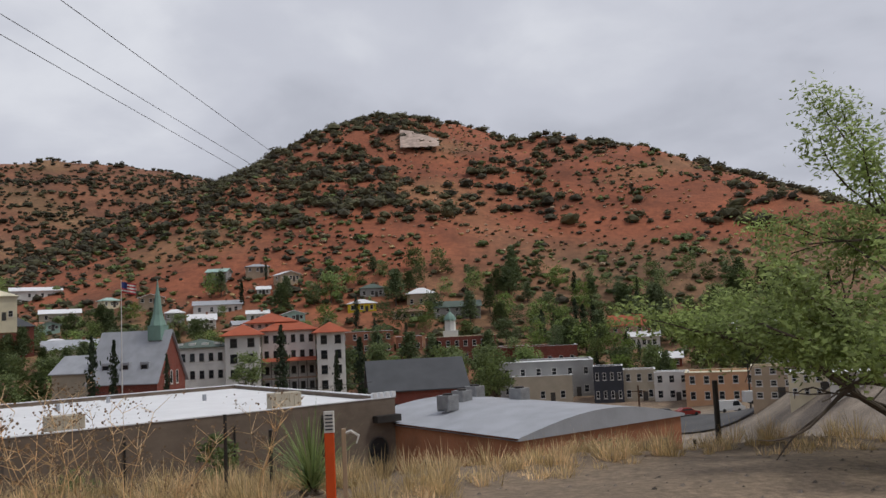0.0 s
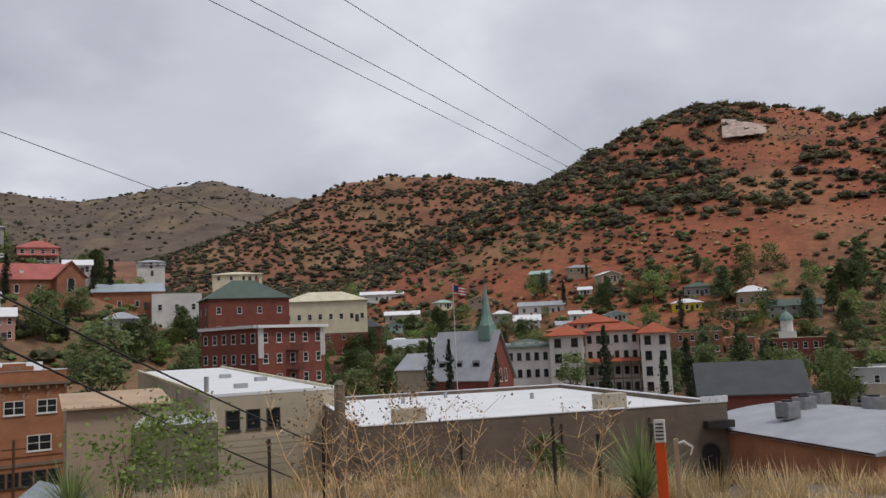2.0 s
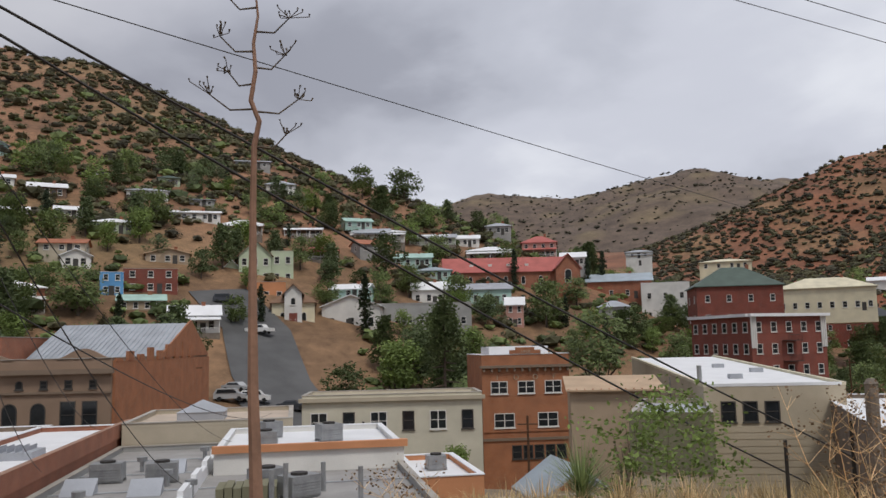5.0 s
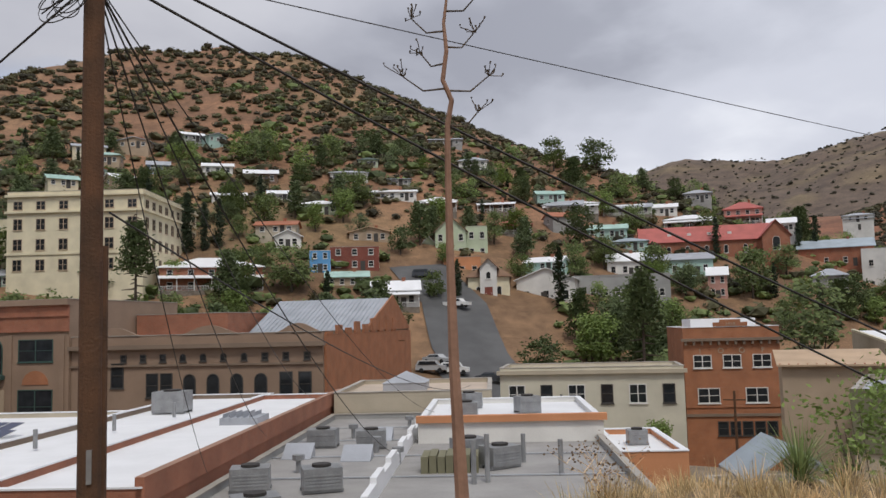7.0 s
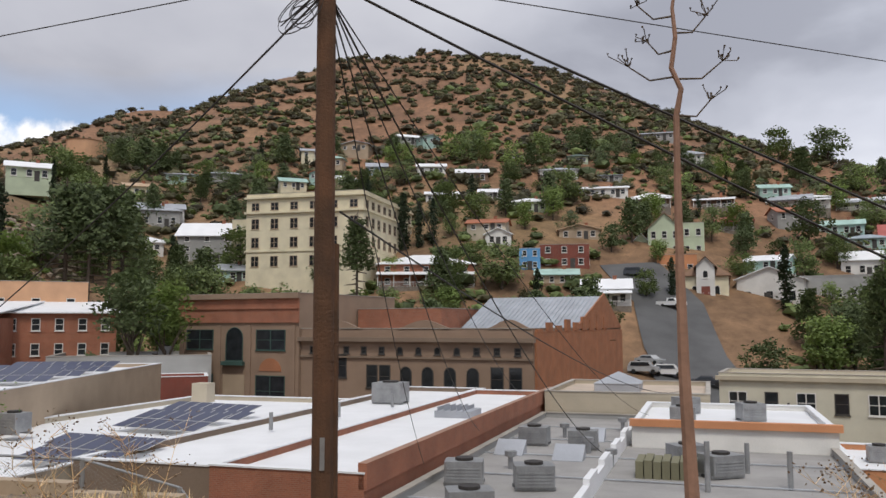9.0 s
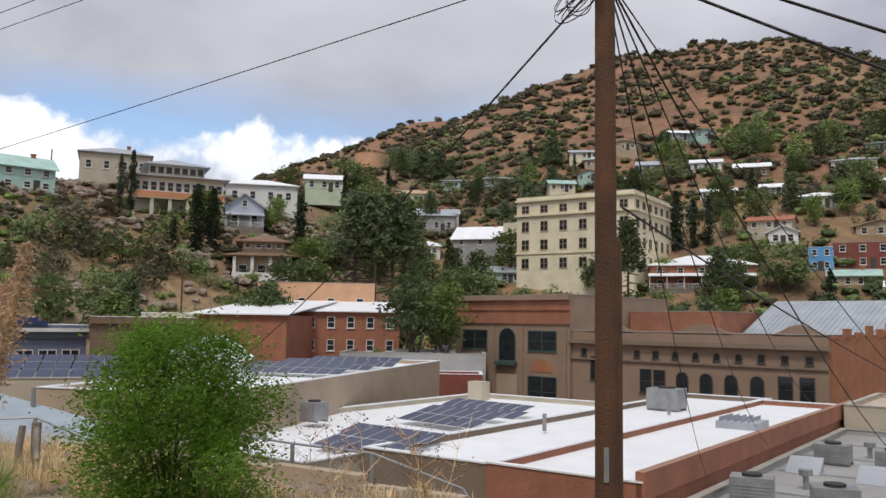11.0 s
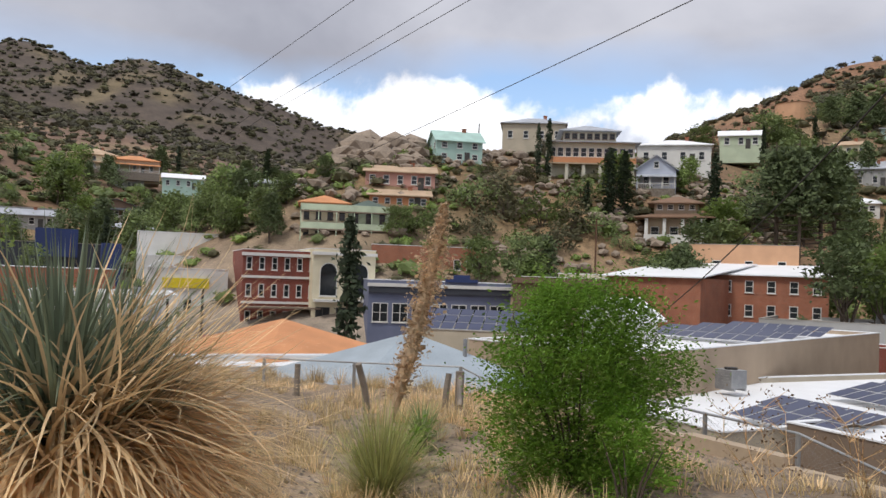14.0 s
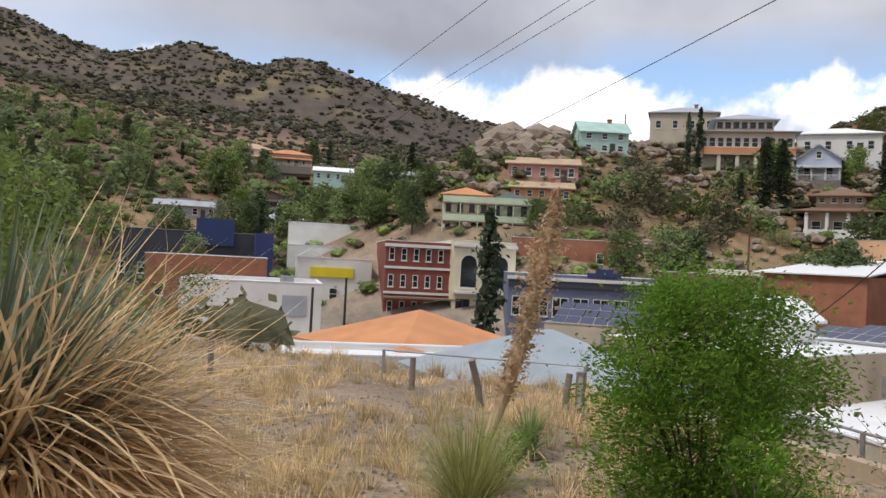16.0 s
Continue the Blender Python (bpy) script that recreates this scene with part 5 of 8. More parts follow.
# small white church at the top of the square
x, y = spot(65.1, 168)
P = thing("chapel", x, y, 6.0, 64, "small white chapel with a brown shingle roof", "church")
block(P, -4.2, 0, 4.2, 12, 0, 4.6, "cream", "hip", "brown", 2, 1, 2, 3.6, "arch", (1.0, 1.9))
block(P, -1.7, -1.2, 1.7, 2, 0, 6.6, "white", "gable_y", "brown", 1, 2, 0, 1.7, "arch", (1.0, 1.5))
door(P, 0, -1.2, 0, 1.6, 2.6, 0, MATS["paint_redbrick"])
x, y = spot(61.2, 171)
P = thing("mission_hall", x, y, 4.8, 55, "white stucco hall with a gabled front", "hall")
block(P, -6, 0, 6, 14, 0, 5.2, "white", "gable_y", "white", 3, 1, 3, 2.3, wh=(1.3, 2.0))
band(P, "sign", -1.0, -0.08, 0.2, -0.004, 1.6, 2.6, trim_dark)

# tall pale green house with bay
x, y = spot(67.5, 188)
P = thing("victorian_house", x, y, 16.0, 70, "pale green gabled house with green shutters", "house")
block(P, -4, 0, 3, 9, 0, 6.6, "palegreen", "gable_y", "brown", 3, 2, 2, 3.2)
block(P, 3.1, 1, 8, 8, 0, 7.6, "palegreen", "flat", "tan", 2, 2, 1)
block(P, -7, 1.5, -4.1, 6, 0, 4.0, "palegreen", "gable_y", "white", 1, 1, 0, 1.5)
P = thing("orange_house", *spot(66.9, 178), 11.2, 66, "low orange house with a flat roof", "house")
block(P, -4, 0, 4, 6, 0, 4.5, "orange", "flat", "tan", 3, 1, 1)

def west_spot(b, d):
    """Plan position at a bearing and distance from the west end of the walk."""
    x, y = spot(b, d)
    return x - 1.7, y - 0.05


# the big house on the spur
x, y = west_spot(119.5, 152)
P = thing("big_house", x, y, 20.4, 125, "large cream house with tiers of windows and verandas", "house")
block(P, -7.5, 0, 8.2, 12, 0, 6.4, "ivory", "hip", "silver", 0, 0, 0, 1.2, sink=6, over=1.0)
for k in range(11):
    window(P, -6.6 + k * 1.4, 0, 3.8, 1.15, 1.7)
block(P, -4.6, 2, 5, 10.5, 7.0, 8.8, "ivory", "hip", "silver", 7, 1, 3, 1.7, wh=(1.0, 1.1), sink=0.4, over=0.9, low=0.4, wmat=MATS["paint_umber"])
band(P, "apron", -7.5, -1.8, 8.2, -0.1, 2.5, 3.5, MATS["paint_orange"])
for k in range(6):
    band(P, "pier", -7.4 + k * 3.0, -1.7, -6.8 + k * 3.0, -1.1, -5, 2.5, MATS["paint_ivory"])
band(P, "veranda_floor", -7.6, -1.9, 8.3, -0.01, 2.25, 2.5, MATS["paint_tan"])
x, y = west_spot(115.0, 150)
P = thing("blue_house", x, y, 18, 116, "pale blue gabled cottage with a porch", "house")
block(P, -3.4, 0, 3.4, 9, 0, 3.8, "skylilac", "gable_y", "silver", 2, 1, 3, 2.4)
window(P, 0, 0, 4.0, 0.9, 1.2)
veranda(P, -3.2, 3.2, 0, 0.2, 2.2, 1.6, "silver", 4)
x, y = west_spot(113.75, 134)
P = thing("brown_house", x, y, 8.0, 110, "two-tier house with wide brown roofs and white porch", "house")
block(P, -4.4, 0, 4.4, 8, 0, 3.9, "tan", "hip", "brown", 3, 1, 2, 1.3, wh=(1.3, 1.7), sink=4, over=1.7)
block(P, -3.2, 1.5, 3.4, 7, 5.0, 6.3, "tan", "hip", "brown", 4, 1, 2, 1.3, wh=(0.9, 0.8), sink=0.6, over=1.1, low=0.5)
for k in range(4):
    band(P, "porch_pier", -4.4 + k * 2.75, -1.3, -3.9 + k * 2.75, -0.8, 0, 3.8, MATS["paint_white"])
band(P, "porch_wall", -4.5, -1.4, 4.5, -0.8, -2.6, 1.3, MATS["paint_white"])

# shops of the south-west street
def shop(b, d, z, turn, w, deep, h, wall, roofmat, cols, rows, label, side=0, style="sash", wm=None):
    x, y = west_spot(b, d)
    P = thing("shop_building", x, y, z, turn, label, "shop")
    block(P, -w / 2, 0, w / 2, deep, 0, h, wall, "flat", roofmat, cols, rows, side, style=style, wmat=wm)
    band(P, "cornice", -w / 2 - 0.15, -0.4, w / 2 + 0.15, -0.004, h - 0.75, h - 0.35, trim if wall != "brown" else MATS["paint_brown"])
    return P


P = shop(140.4, 106, -6, 148, 9.4, 16, 10.1, "redbrick", "white", 6, 3, "three-storey red brick shop building with cream bands")
for z in (3.4, 6.6):
    band(P, "band_course", -4.8, -0.15, 4.8, -0.004, z, z + 0.3, trim)
band(P, "awning", -4.8, -2.4, 4.8, -0.2, 2.9, 3.1, MATS["paint_umber"])
P = shop(136.1, 105, -6, 148, 8.0, 16, 10.5, "cream", "white", 0, 0, "cream stone corner building with tall arched windows")
for k in range(2):
    window(P, -2 + 4 * k, 0, 4.6, 2.2, 4.2, 0, "arch", trim)
band(P, "balcony", -3.8, -1.2, 3.8, -0.01, 3.9, 4.2, trim)
for k in range(3):
    window(P, -2.6 + 2.6 * k, 0, 0.4, 1.8, 2.8, 0, "pair", trim_dark)
x, y = west_spot(130.3, 116)
P = thing("brick_block", x, y, -4, 136, "plain orange brick block with a flat roof", "building")
block(P, -8, 0, 7.8, 12, 0, 9.7, "brick", "flat", "white", 0, 0)
for k in range(2):
    window(P, 4 + 1.8 * k, 0, 6.5, 1.0, 1.5)
P = shop(129.4, 100, -5, 140, 17.5, 12, 5.9, "lilac", "white", 0, 0, "blue-grey shopfront with white parapet mouldings")
bm = bmesh.new()
for k in range(7):
    window(P, -7.3 + k * 2.4, 0, 0.9, 1.9, 2.3, 0, "pair")
band(P, "fascia", -8.75, -0.3, 8.75, -0.004, 4.4, 5.1, MATS["paint_slate"])
prism(bm, [(0.5, -0.35), (4.5, -0.35), (4.5, 0.0), (0.5, 0.0)], 5.9, 6.3)
prism(bm, [(1.5, -0.35), (3.5, -0.35), (3.5, 0.0), (1.5, 0.0)], 6.3, 6.8)
part("gablet", bm, MATS["paint_darkblue"], P)
shop(121.1, 98, -5, 122, 11.2, 16, 6.9, "brown", "white", 5, 1, "brown brick shop with a heavy cornice")
x, y = west_spot(115.1, 103)
P = thing("brick_warehouse", x, y, -5, 92, "brick building with stepped side wall and white roof", "building")
block(P, -6, 0, 6, 20, 0, 7.4, "brick", "shed", "white", 0, 0, 0, 2.2)
block(P, -14, 2, -6.05, 20, 0, 7.5, "beige", "flat", "white", 0, 0)
x, y = west_spot(108.2, 110)
P = thing("brick_inn", x, y, -6, 106, "two-storey brown brick inn with a white sloping roof", "building")
block(P, -7.9, 0, 7.6, 12, 0, 9.0, "brick", "shed", "white", 6, 3, 2, 1.6, wh=(1.0, 1.5))
x, y = west_spot(110, 122)
P = thing("orange_wall_building", x, y, -2, 108, "long low orange stucco building", "building")
block(P, -8.5, 0, 8.5, 6, 0, 9.4, "peach", "flat", "tan", 4, 2, 1)
x, y = west_spot(103, 96)
P = thing("grey_roofed_building", x, y, -8, 100, "low building with a grey gravel roof", "building")
block(P, -9, 0, 8, 14, 0, 6.2, "grey", "flat", "gravel", 0, 0)
block(P, -5, -6, 7.5, -0.05, 0, 4.2, "redbrick", "flat", "white", 0, 0)
roof_unit(P, 3, 5, 6.0, 1.6, 1.4, 1.1)
x, y = west_spot(146.4, 112)
P = thing("store", x, y, -5, 150, "white store with a yellow sign band", "shop")
block(P, -5, 0, 5, 12, 0, 6.4, "white", "flat", "white", 3, 1, 1)
band(P, "sign_band", -3.2, -0.2, 2.6, -0.004, 3.9, 5.2, MATS["paint_yellow"])
bm = bmesh.new()
gable(bm, -5, -0.2, -1.5, 2, 6.4, 1.1, 0.1, along="y")
part("gablet", bm, MATS["roof_white"], P)
x, y = west_spot(146.2, 132)
P = thing("white_hall", x, y, -4, 150, "large plain white commercial block", "building")
block(P, -8, 0, 8.5, 16, 0, 10.8, "white", "flat", "white", 0, 0)
block(P, -8, -4, 4, -0.05, 0, 7.2, "white", "flat", "white", 4, 1, 0)
x, y = west_spot(155, 128)
P = thing("blue_hall", x, y, -3, 156, "dark blue building with a shaped gable", "building")
block(P, -13, 0, 9, 12, 0, 7.4, "slate", "flat", "gravel", 8, 1, 0)
band(P, "gable_panel", -1.5, -0.4, 4.0, -0.004, 5.4, 9.4, MATS["paint_darkblue"])
band(P, "gable_panel", 7, -2.6, 9.6, -0.004, 0, 7.6, MATS["paint_darkblue"])
x, y = west_spot(154.4, 106)
P = thing("brick_shop", x, y, -5, 152, "low orange brick shop with white roof", "shop")
block(P, -8, 0, 6.5, 12, 0, 6.0, "brick", "flat", "white", 4, 1, 0)
x, y = west_spot(150.8, 82)
P = thing("white_shed", x, y, -6.5, 150, "low white metal shed with a flat roof", "shed")
block(P, -8, 0, 5.4, 14, 0, 5.4, "white", "flat", "white", 0, 0)
band(P, "shutter", 1.6, -0.08, 4.0, -0.004, 2.2, 4.2, MATS["roof_silver"])
roof_unit(P, 2, 5, 5.1, 1.4, 1.2, 0.9)
P = thing("balcony_house", *west_spot(136.0, 124), 5.2, 138, "three-storey house with green balconies and orange roof", "house")
block(P, -7, 0, 0, 8, 0, 6.6, "cream", "hip", "orange", 4, 2, 2, 1.4, wmat=trim_dark)
block(P, 0.1, 0.5, 6.2, 8, 0, 6.0, "palegreen", "hip", "green", 3, 2, 1, 1.6, wmat=trim_dark)
for k in range(2):
    band(P, "balcony_rail", -7, -1.4, 6.2, -1.3, 2.8 + 2.7 * k, 3.7 + 2.7 * k, MATS["paint_palegreen"])
    band(P, "balcony_floor", -7, -1.4, 6.2, -0.01, 2.6 + 2.7 * k, 2.75 + 2.7 * k, MATS["paint_umber"])
for k in range(6):
    band(P, "post", -7 + 2.6 * k, -1.4, -6.85 + 2.6 * k, -1.25, 0, 6.3, MATS["paint_palegreen"])
for b, d, z, t, lab in ((122.6, 176, 26, 130, "pale hilltop house with a grey hip roof"), (134.2, 166, 24, 140, "stone hilltop house with a flat roof")):
    P = thing("hilltop_house", *west_spot(b, d), z, t, lab, "house")
    block(P, -6, 0, 6, 8, 0, 3.4, "grey", "hip" if b < 130 else "flat", "silver", 5, 1, 2, 1.3)
P = thing("water_tank", *west_spot(106.4, 255), 50, 0, "round tan concrete water tank on the hill", "water tank")
bm = bmesh.new()
tube(bm, [(0, 0, -4), (0, 0, 4), (0, 0, 4.0), (0, 0, 5.0)], [5.5, 5.5, 5.7, 0.3], 24)
part("tank", bm, MATS["paint_peach"], P)

# hip-roofed houses below the shoulder
x, y = spot(140.4, 55)
x, y = x - 2.3, y - 0.3
P = thing("orange_roofed_house", x, y, -8, 178, "low white house with a broad orange hip roof", "house")
block(P, -5.4, -5.4, 5.4, 5.4, 0, 4.0, "white", "hip", "orange", 3, 1, 3, 2.3, over=0.7)
P2 = thing("white_roofed_annex", *spot(140.6, 47), -7.2, 150, "white-roofed annex below the orange roof", "house")
block(P2, -5.5, -3, 5.5, 3, 0, 3.9, "white", "flat", "white", 2, 1, 1)
x, y = spot(131, 39)
x, y = x - 2.3, y - 0.3
P = thing("blue_roofed_house", x, y, -7.5, 160, "house with a faded blue-grey hip roof", "house")
block(P, -5.2, -4, 4.6, 5, 0, 3.9, "tan", "hip", "greyblue", 3, 1, 2, 2.2, over=0.6)
bm = bmesh.new()
tube(bm, [(1.6, -1.5, 4.8), (1.6, -1.5, 6.2)], 0.1, 8)
part("flue", bm, iron, P)

# ---------------------------------------------------------------- roofs just below the road
TURN = 65
OX, OY = -34.0, 1.4


def roofscape(name, x0, y0, x1, y1, top, wall, roofmat, label):
    P = thing(name, OX, OY, -12, TURN, label, "building")
    block(P, x0, y0, x1, y1, 0, top + 12, wall, "flat", roofmat, 0, 0)
    return P


def solar_array(P, x, y, z, cols, rows, turn=0, tilt=12):
    """Panels on a frame; each panel is a piece."""
    A = put("solar_array", None, P, (x, y, z), turn)
    if "solar" not in CACHE:
        bm = bmesh.new()
        box(bm, 0, 0, 0, 1.0, 1.62, 0.035, mi=0)
        top = [f for f in bm.faces if f.calc_center_median().z > 0.03]
        bmesh.ops.inset_region(bm, faces=top, thickness=0.055, depth=0.002)
        for f in bm.faces:
            c = f.calc_center_median()
            if abs(c.x - 0.5) < 0.01 and abs(c.y - 0.81) < 0.01 and c.z > 0.02:
                f.material_index = 1
        cell = material("solar_cell", (0.018, 0.028, 0.085), 0.3, 0.12, 1.0, 0)
        CACHE["solar"] = finish(bm, "solar_panel", [trim, cell])
    for i in range(cols):
        for j in range(rows):
            ob = new("solar_panel", CACHE["solar"])
            ob.matrix_basis = pose(i * 1.1, j * 1.72 * math.cos(radians(tilt)), 0.25 + j * 1.72 * math.sin(radians(tilt)), tilt)
            ob.parent = A


P = roofscape("white_roofed_shop", -6.2, -1.4, 0.5, 38, -4.0, "brick", "white", "brick shop with a white roof and brick parapets")
band(P, "parapet", 0.25, -1.4, 0.62, 38, 7.4, 8.4, MATS["paint_brick"])
bm = bmesh.new()
for q in range(5):
    box(bm, -3.6 + q * 0.42, 20, 7.8, -3.56 + q * 0.42, 22.6, 8.35)
prism(bm, [(-3.8, 20), (-1.4, 20), (-1.4, 22.6), (-3.8, 22.6)], 7.65, 8.1)
part("skylight", bm, MATS["roof_silver"], P, "glazed roof skylight with metal bars")
P = roofscape("white_roofed_store", -13.6, -0.6, -6.3, 42, -4.2, "umber", "white", "store with a long white roof and brown walls")
roof_unit(P, -10.7, 30, 7.5, 2.4, 2.0, 1.6)
for k in range(3):
    bm = bmesh.new()
    tube(bm, [(-11 + k, 12 + 7 * k, 7.6), (-11 + k, 12 + 7 * k, 8.6)], 0.12, 8)
    part("vent_pipe", bm, iron, P)
P = roofscape("solar_roofed_store", -29, -4.2, -13.8, 32, -4.5, "beige", "white", "store with a white roof carrying solar panels")
solar_array(P, -17.6, 0.0, 7.25, 5, 2, -5)
solar_array(P, -19.2, 3.6, 7.4, 6, 1, -5)
solar_array(P, -21.6, 11.6, 7.25, 6, 2, -9)
solar_array(P, -22.6, 16.4, 7.4, 7, 1, -9)
solar_array(P, -24.4, 20.4, 7.4, 7, 1, -9)
roof_unit(P, -24.5, 7, 7.5, 1.4, 1.2, 1.2)
bm = bmesh.new()
box(bm, -26, 26, 7.5, -24.6, 27.2, 9.0, 0.05)
part("vent_box", bm, MATS["paint_beige"], P)
P = roofscape("grey_roofed_block", 0.7, -4, 19.5, 33, -5.2, "grey", "gravel", "low block with a grey felt roof and coolers")
for i, (x, y) in enumerate(((3.0, 18.4), (6.0, 17.6), (2.4, 5.6), (5.6, 5.4), (4.4, -0.6), (11.8, 13.4), (13.4, 10.6))):
    roof_unit(P, x, y, 6.5, 1.7, 1.3, 1.05, 6 * i)
for x, y in ((3.5, 10), (6.5, 16), (4.2, 22), (8.2, 12), (7.4, 26)):
    bm = bmesh.new()
    tube(bm, [(x, y, 6.4), (x, y, 7.1), (x, y, 7.1), (x, y, 7.35)], [0.13, 0.13, 0.3, 0.3], 10)
    part("turbine_vent", bm, iron, P)
for x, y in ((1.6, 14), (5.0, 13), (5.2, 20.5)):
    bm = bmesh.new()
    v = [bm.verts.new(q) for q in ((x, y, 6.5), (x + 1.6, y, 6.5), (x + 1.6, y + 1.2, 7.2), (x, y + 1.2, 7.2))]
    u = [bm.verts.new((q.co.x, q.co.y, 6.45)) for q in v]
    bm.faces.new(v)
    for i in range(4):
        bm.faces.new((u[i], u[(i + 1) % 4], v[(i + 1) % 4], v[i]))
    part("skylight", bm, MATS["roof_silver"], P)
bm = bmesh.new()
for k in range(7):
    box(bm, 9.6 + 0.4 * k, 9.2, 6.45, 9.95 + 0.4 * k, 11.4, 7.25 + 0.06 * (k % 2))
part("covered_cooler", bm, MATS["paint_olive"], P, "cooler under weathered ribbed sheets")
for x, y, h in ((12.2, 6.5, 1.9), (12.8, 6.9, 2.1), (14.6, 12.0, 1.4), (16.2, 8.4, 1.6)):
    bm = bmesh.new()
    tube(bm, [(x, y, 6.4), (x, y, 6.5 + h)], 0.12, 9)
    part("flue", bm, iron, P)
for k in range(5):
    bm = bmesh.new()
    y = 2.0 + 6.2 * k
    box(bm, 0.98, y, 6.51, 19.2, y + 0.12, 6.55)
    part("roof_seam", bm, MATS["roof_silver"], P)
P = roofscape("cream_roofed_block", 0.8, 33.3, 13, 47, -3.6, "beige", "pinkish", "block with a tan felt roof and pyramid skylight")
bm = bmesh.new()
box(bm, 4, 38, 7.8, 7.6, 41.6, 8.7, 0.05)
hip(bm, 4, 38, 7.6, 41.6, 8.75, 0.9, 0.05, 0.05)
part("skylight", bm, MATS["roof_silver"], P)
P = roofscape("white_walled_block", 8.6, 19, 19.6, 32.8, -4.2, "white", "white", "white walled block with mixed patched roofs")
for k in range(3):
    roof_unit(P, 11.4 + (k % 2) * 4, 22 + 3.4 * k, 7.5, 1.5, 1.3, 1.1, 20 * k)
band(P, "orange_coping", 8.5, 18.8, 19.8, 19.3, 7.7, 8.1, MATS["paint_orange"])
bm = bmesh.new()
for k in range(11):
    z = 7.62 + (0.25 if k % 2 else 0)
    box(bm, 8.0, 1.0 + k * 2.5, 6.3, 8.28, 3.5 + k * 2.5, z - 0.5)
part("stepped_parapet", bm, MATS["roof_white"], P)
P = roofscape("ochre_block", 20.2, 17, 24, 27, -5.9, "orange", "white", "small ochre block with a white patched roof")
roof_unit(P, 22, 22, 5.8, 1.2, 1.1, 0.9)
P = roofscape("tin_sheds", 26.5, 16, 33, 24, -8.6, "grey", "silver", "tin-roofed sheds in a back yard")
bm = bmesh.new()
gable(bm, 26.5, 14, 31, 19, 5.0, 1.6, 0.3, along="y")
part("tin_roof", bm, MATS["roof_greyblue"], P)
x, y = -41.5, -20.0
P = thing("tan_hall", x, y, -12, 86, "tan stucco hall with white roof and solar panels", "building")
block(P, -11, 0, 0, 44, 0, 9.8, "tan", "flat", "white", 0, 0)
for k in range(4):
    window(P, 0.0, 2.2 + k * 1.6, 5.4, 1.0, 1.7, 90, "arch", trim_dark)
solar_array(P, -9.5, 19, 9.5, 8, 2, 0)
solar_array(P, -9.5, 25, 9.5, 8, 2, 0)
solar_array(P, -9.5, 31, 9.5, 8, 2, 0)
block(P, -10.5, 12, -7, 16, 9.9, 11.2, "white", "gable_y", "white", 1, 1, 0, 1.2, sink=0.4, low=0.4)
P = thing("solar_shed", *spot(126.5, 66), -8, 120, "low building with a roof of solar panels", "shed")
block(P, -5, 0, 5, 8, 0, 5.4, "beige", "flat", "silver", 0, 0)
solar_array(P, -4.6, 0.6, 5.2, 9, 3, 0, 16)

# scattered small houses up the far valley
hr = random.Random(8)
for k in range(44):
    zone = k % 3
    b, d = ((hr.uniform(27, 46), hr.uniform(265, 420)), (hr.uniform(8, 27), hr.uniform(240, 330)), (hr.uniform(56, 100), hr.uniform(180, 265)))[zone]
    hx, hy = spot(b, d)
    w = hr.uniform(6, 9)
    house(hx, hy, float(height(hx, hy)) + 0.6, b + hr.uniform(-30, 30), w, w * 0.7, hr.uniform(3.0, 4.0), hr.choice(("gable_x", "hip", "gable_y")), hr.choice(("beige", "grey", "cream", "tan", "tan", "mint")), hr.choice(("white", "white", "silver", "mint", "rust")), 3, 1, 1, "small pale hillside house with a metal roof", "house")

# ---------------------------------------------------------------- trees
CROWN = {}


def leaf_cloud(bm, rnd, centres, per, size, mi=1):
    for c, r in centres:
        for _ in range(per):
            u = Vector((rnd.gauss(0, 1), rnd.gauss(0, 1), rnd.gauss(0, 0.8)))
            p = Vector(c) + u * r * 0.5
            a = Vector((rnd.gauss(0, 1), rnd.gauss(0, 1), rnd.gauss(0, 0.7))).normalized()
            b = a.orthogonal().normalized()
            s = size * rnd.uniform(0.6, 1.5)
            bm.faces.new([bm.verts.new(p + q) for q in (-a * s, b * s * 0.5, a * s, -b * s * 0.5)])


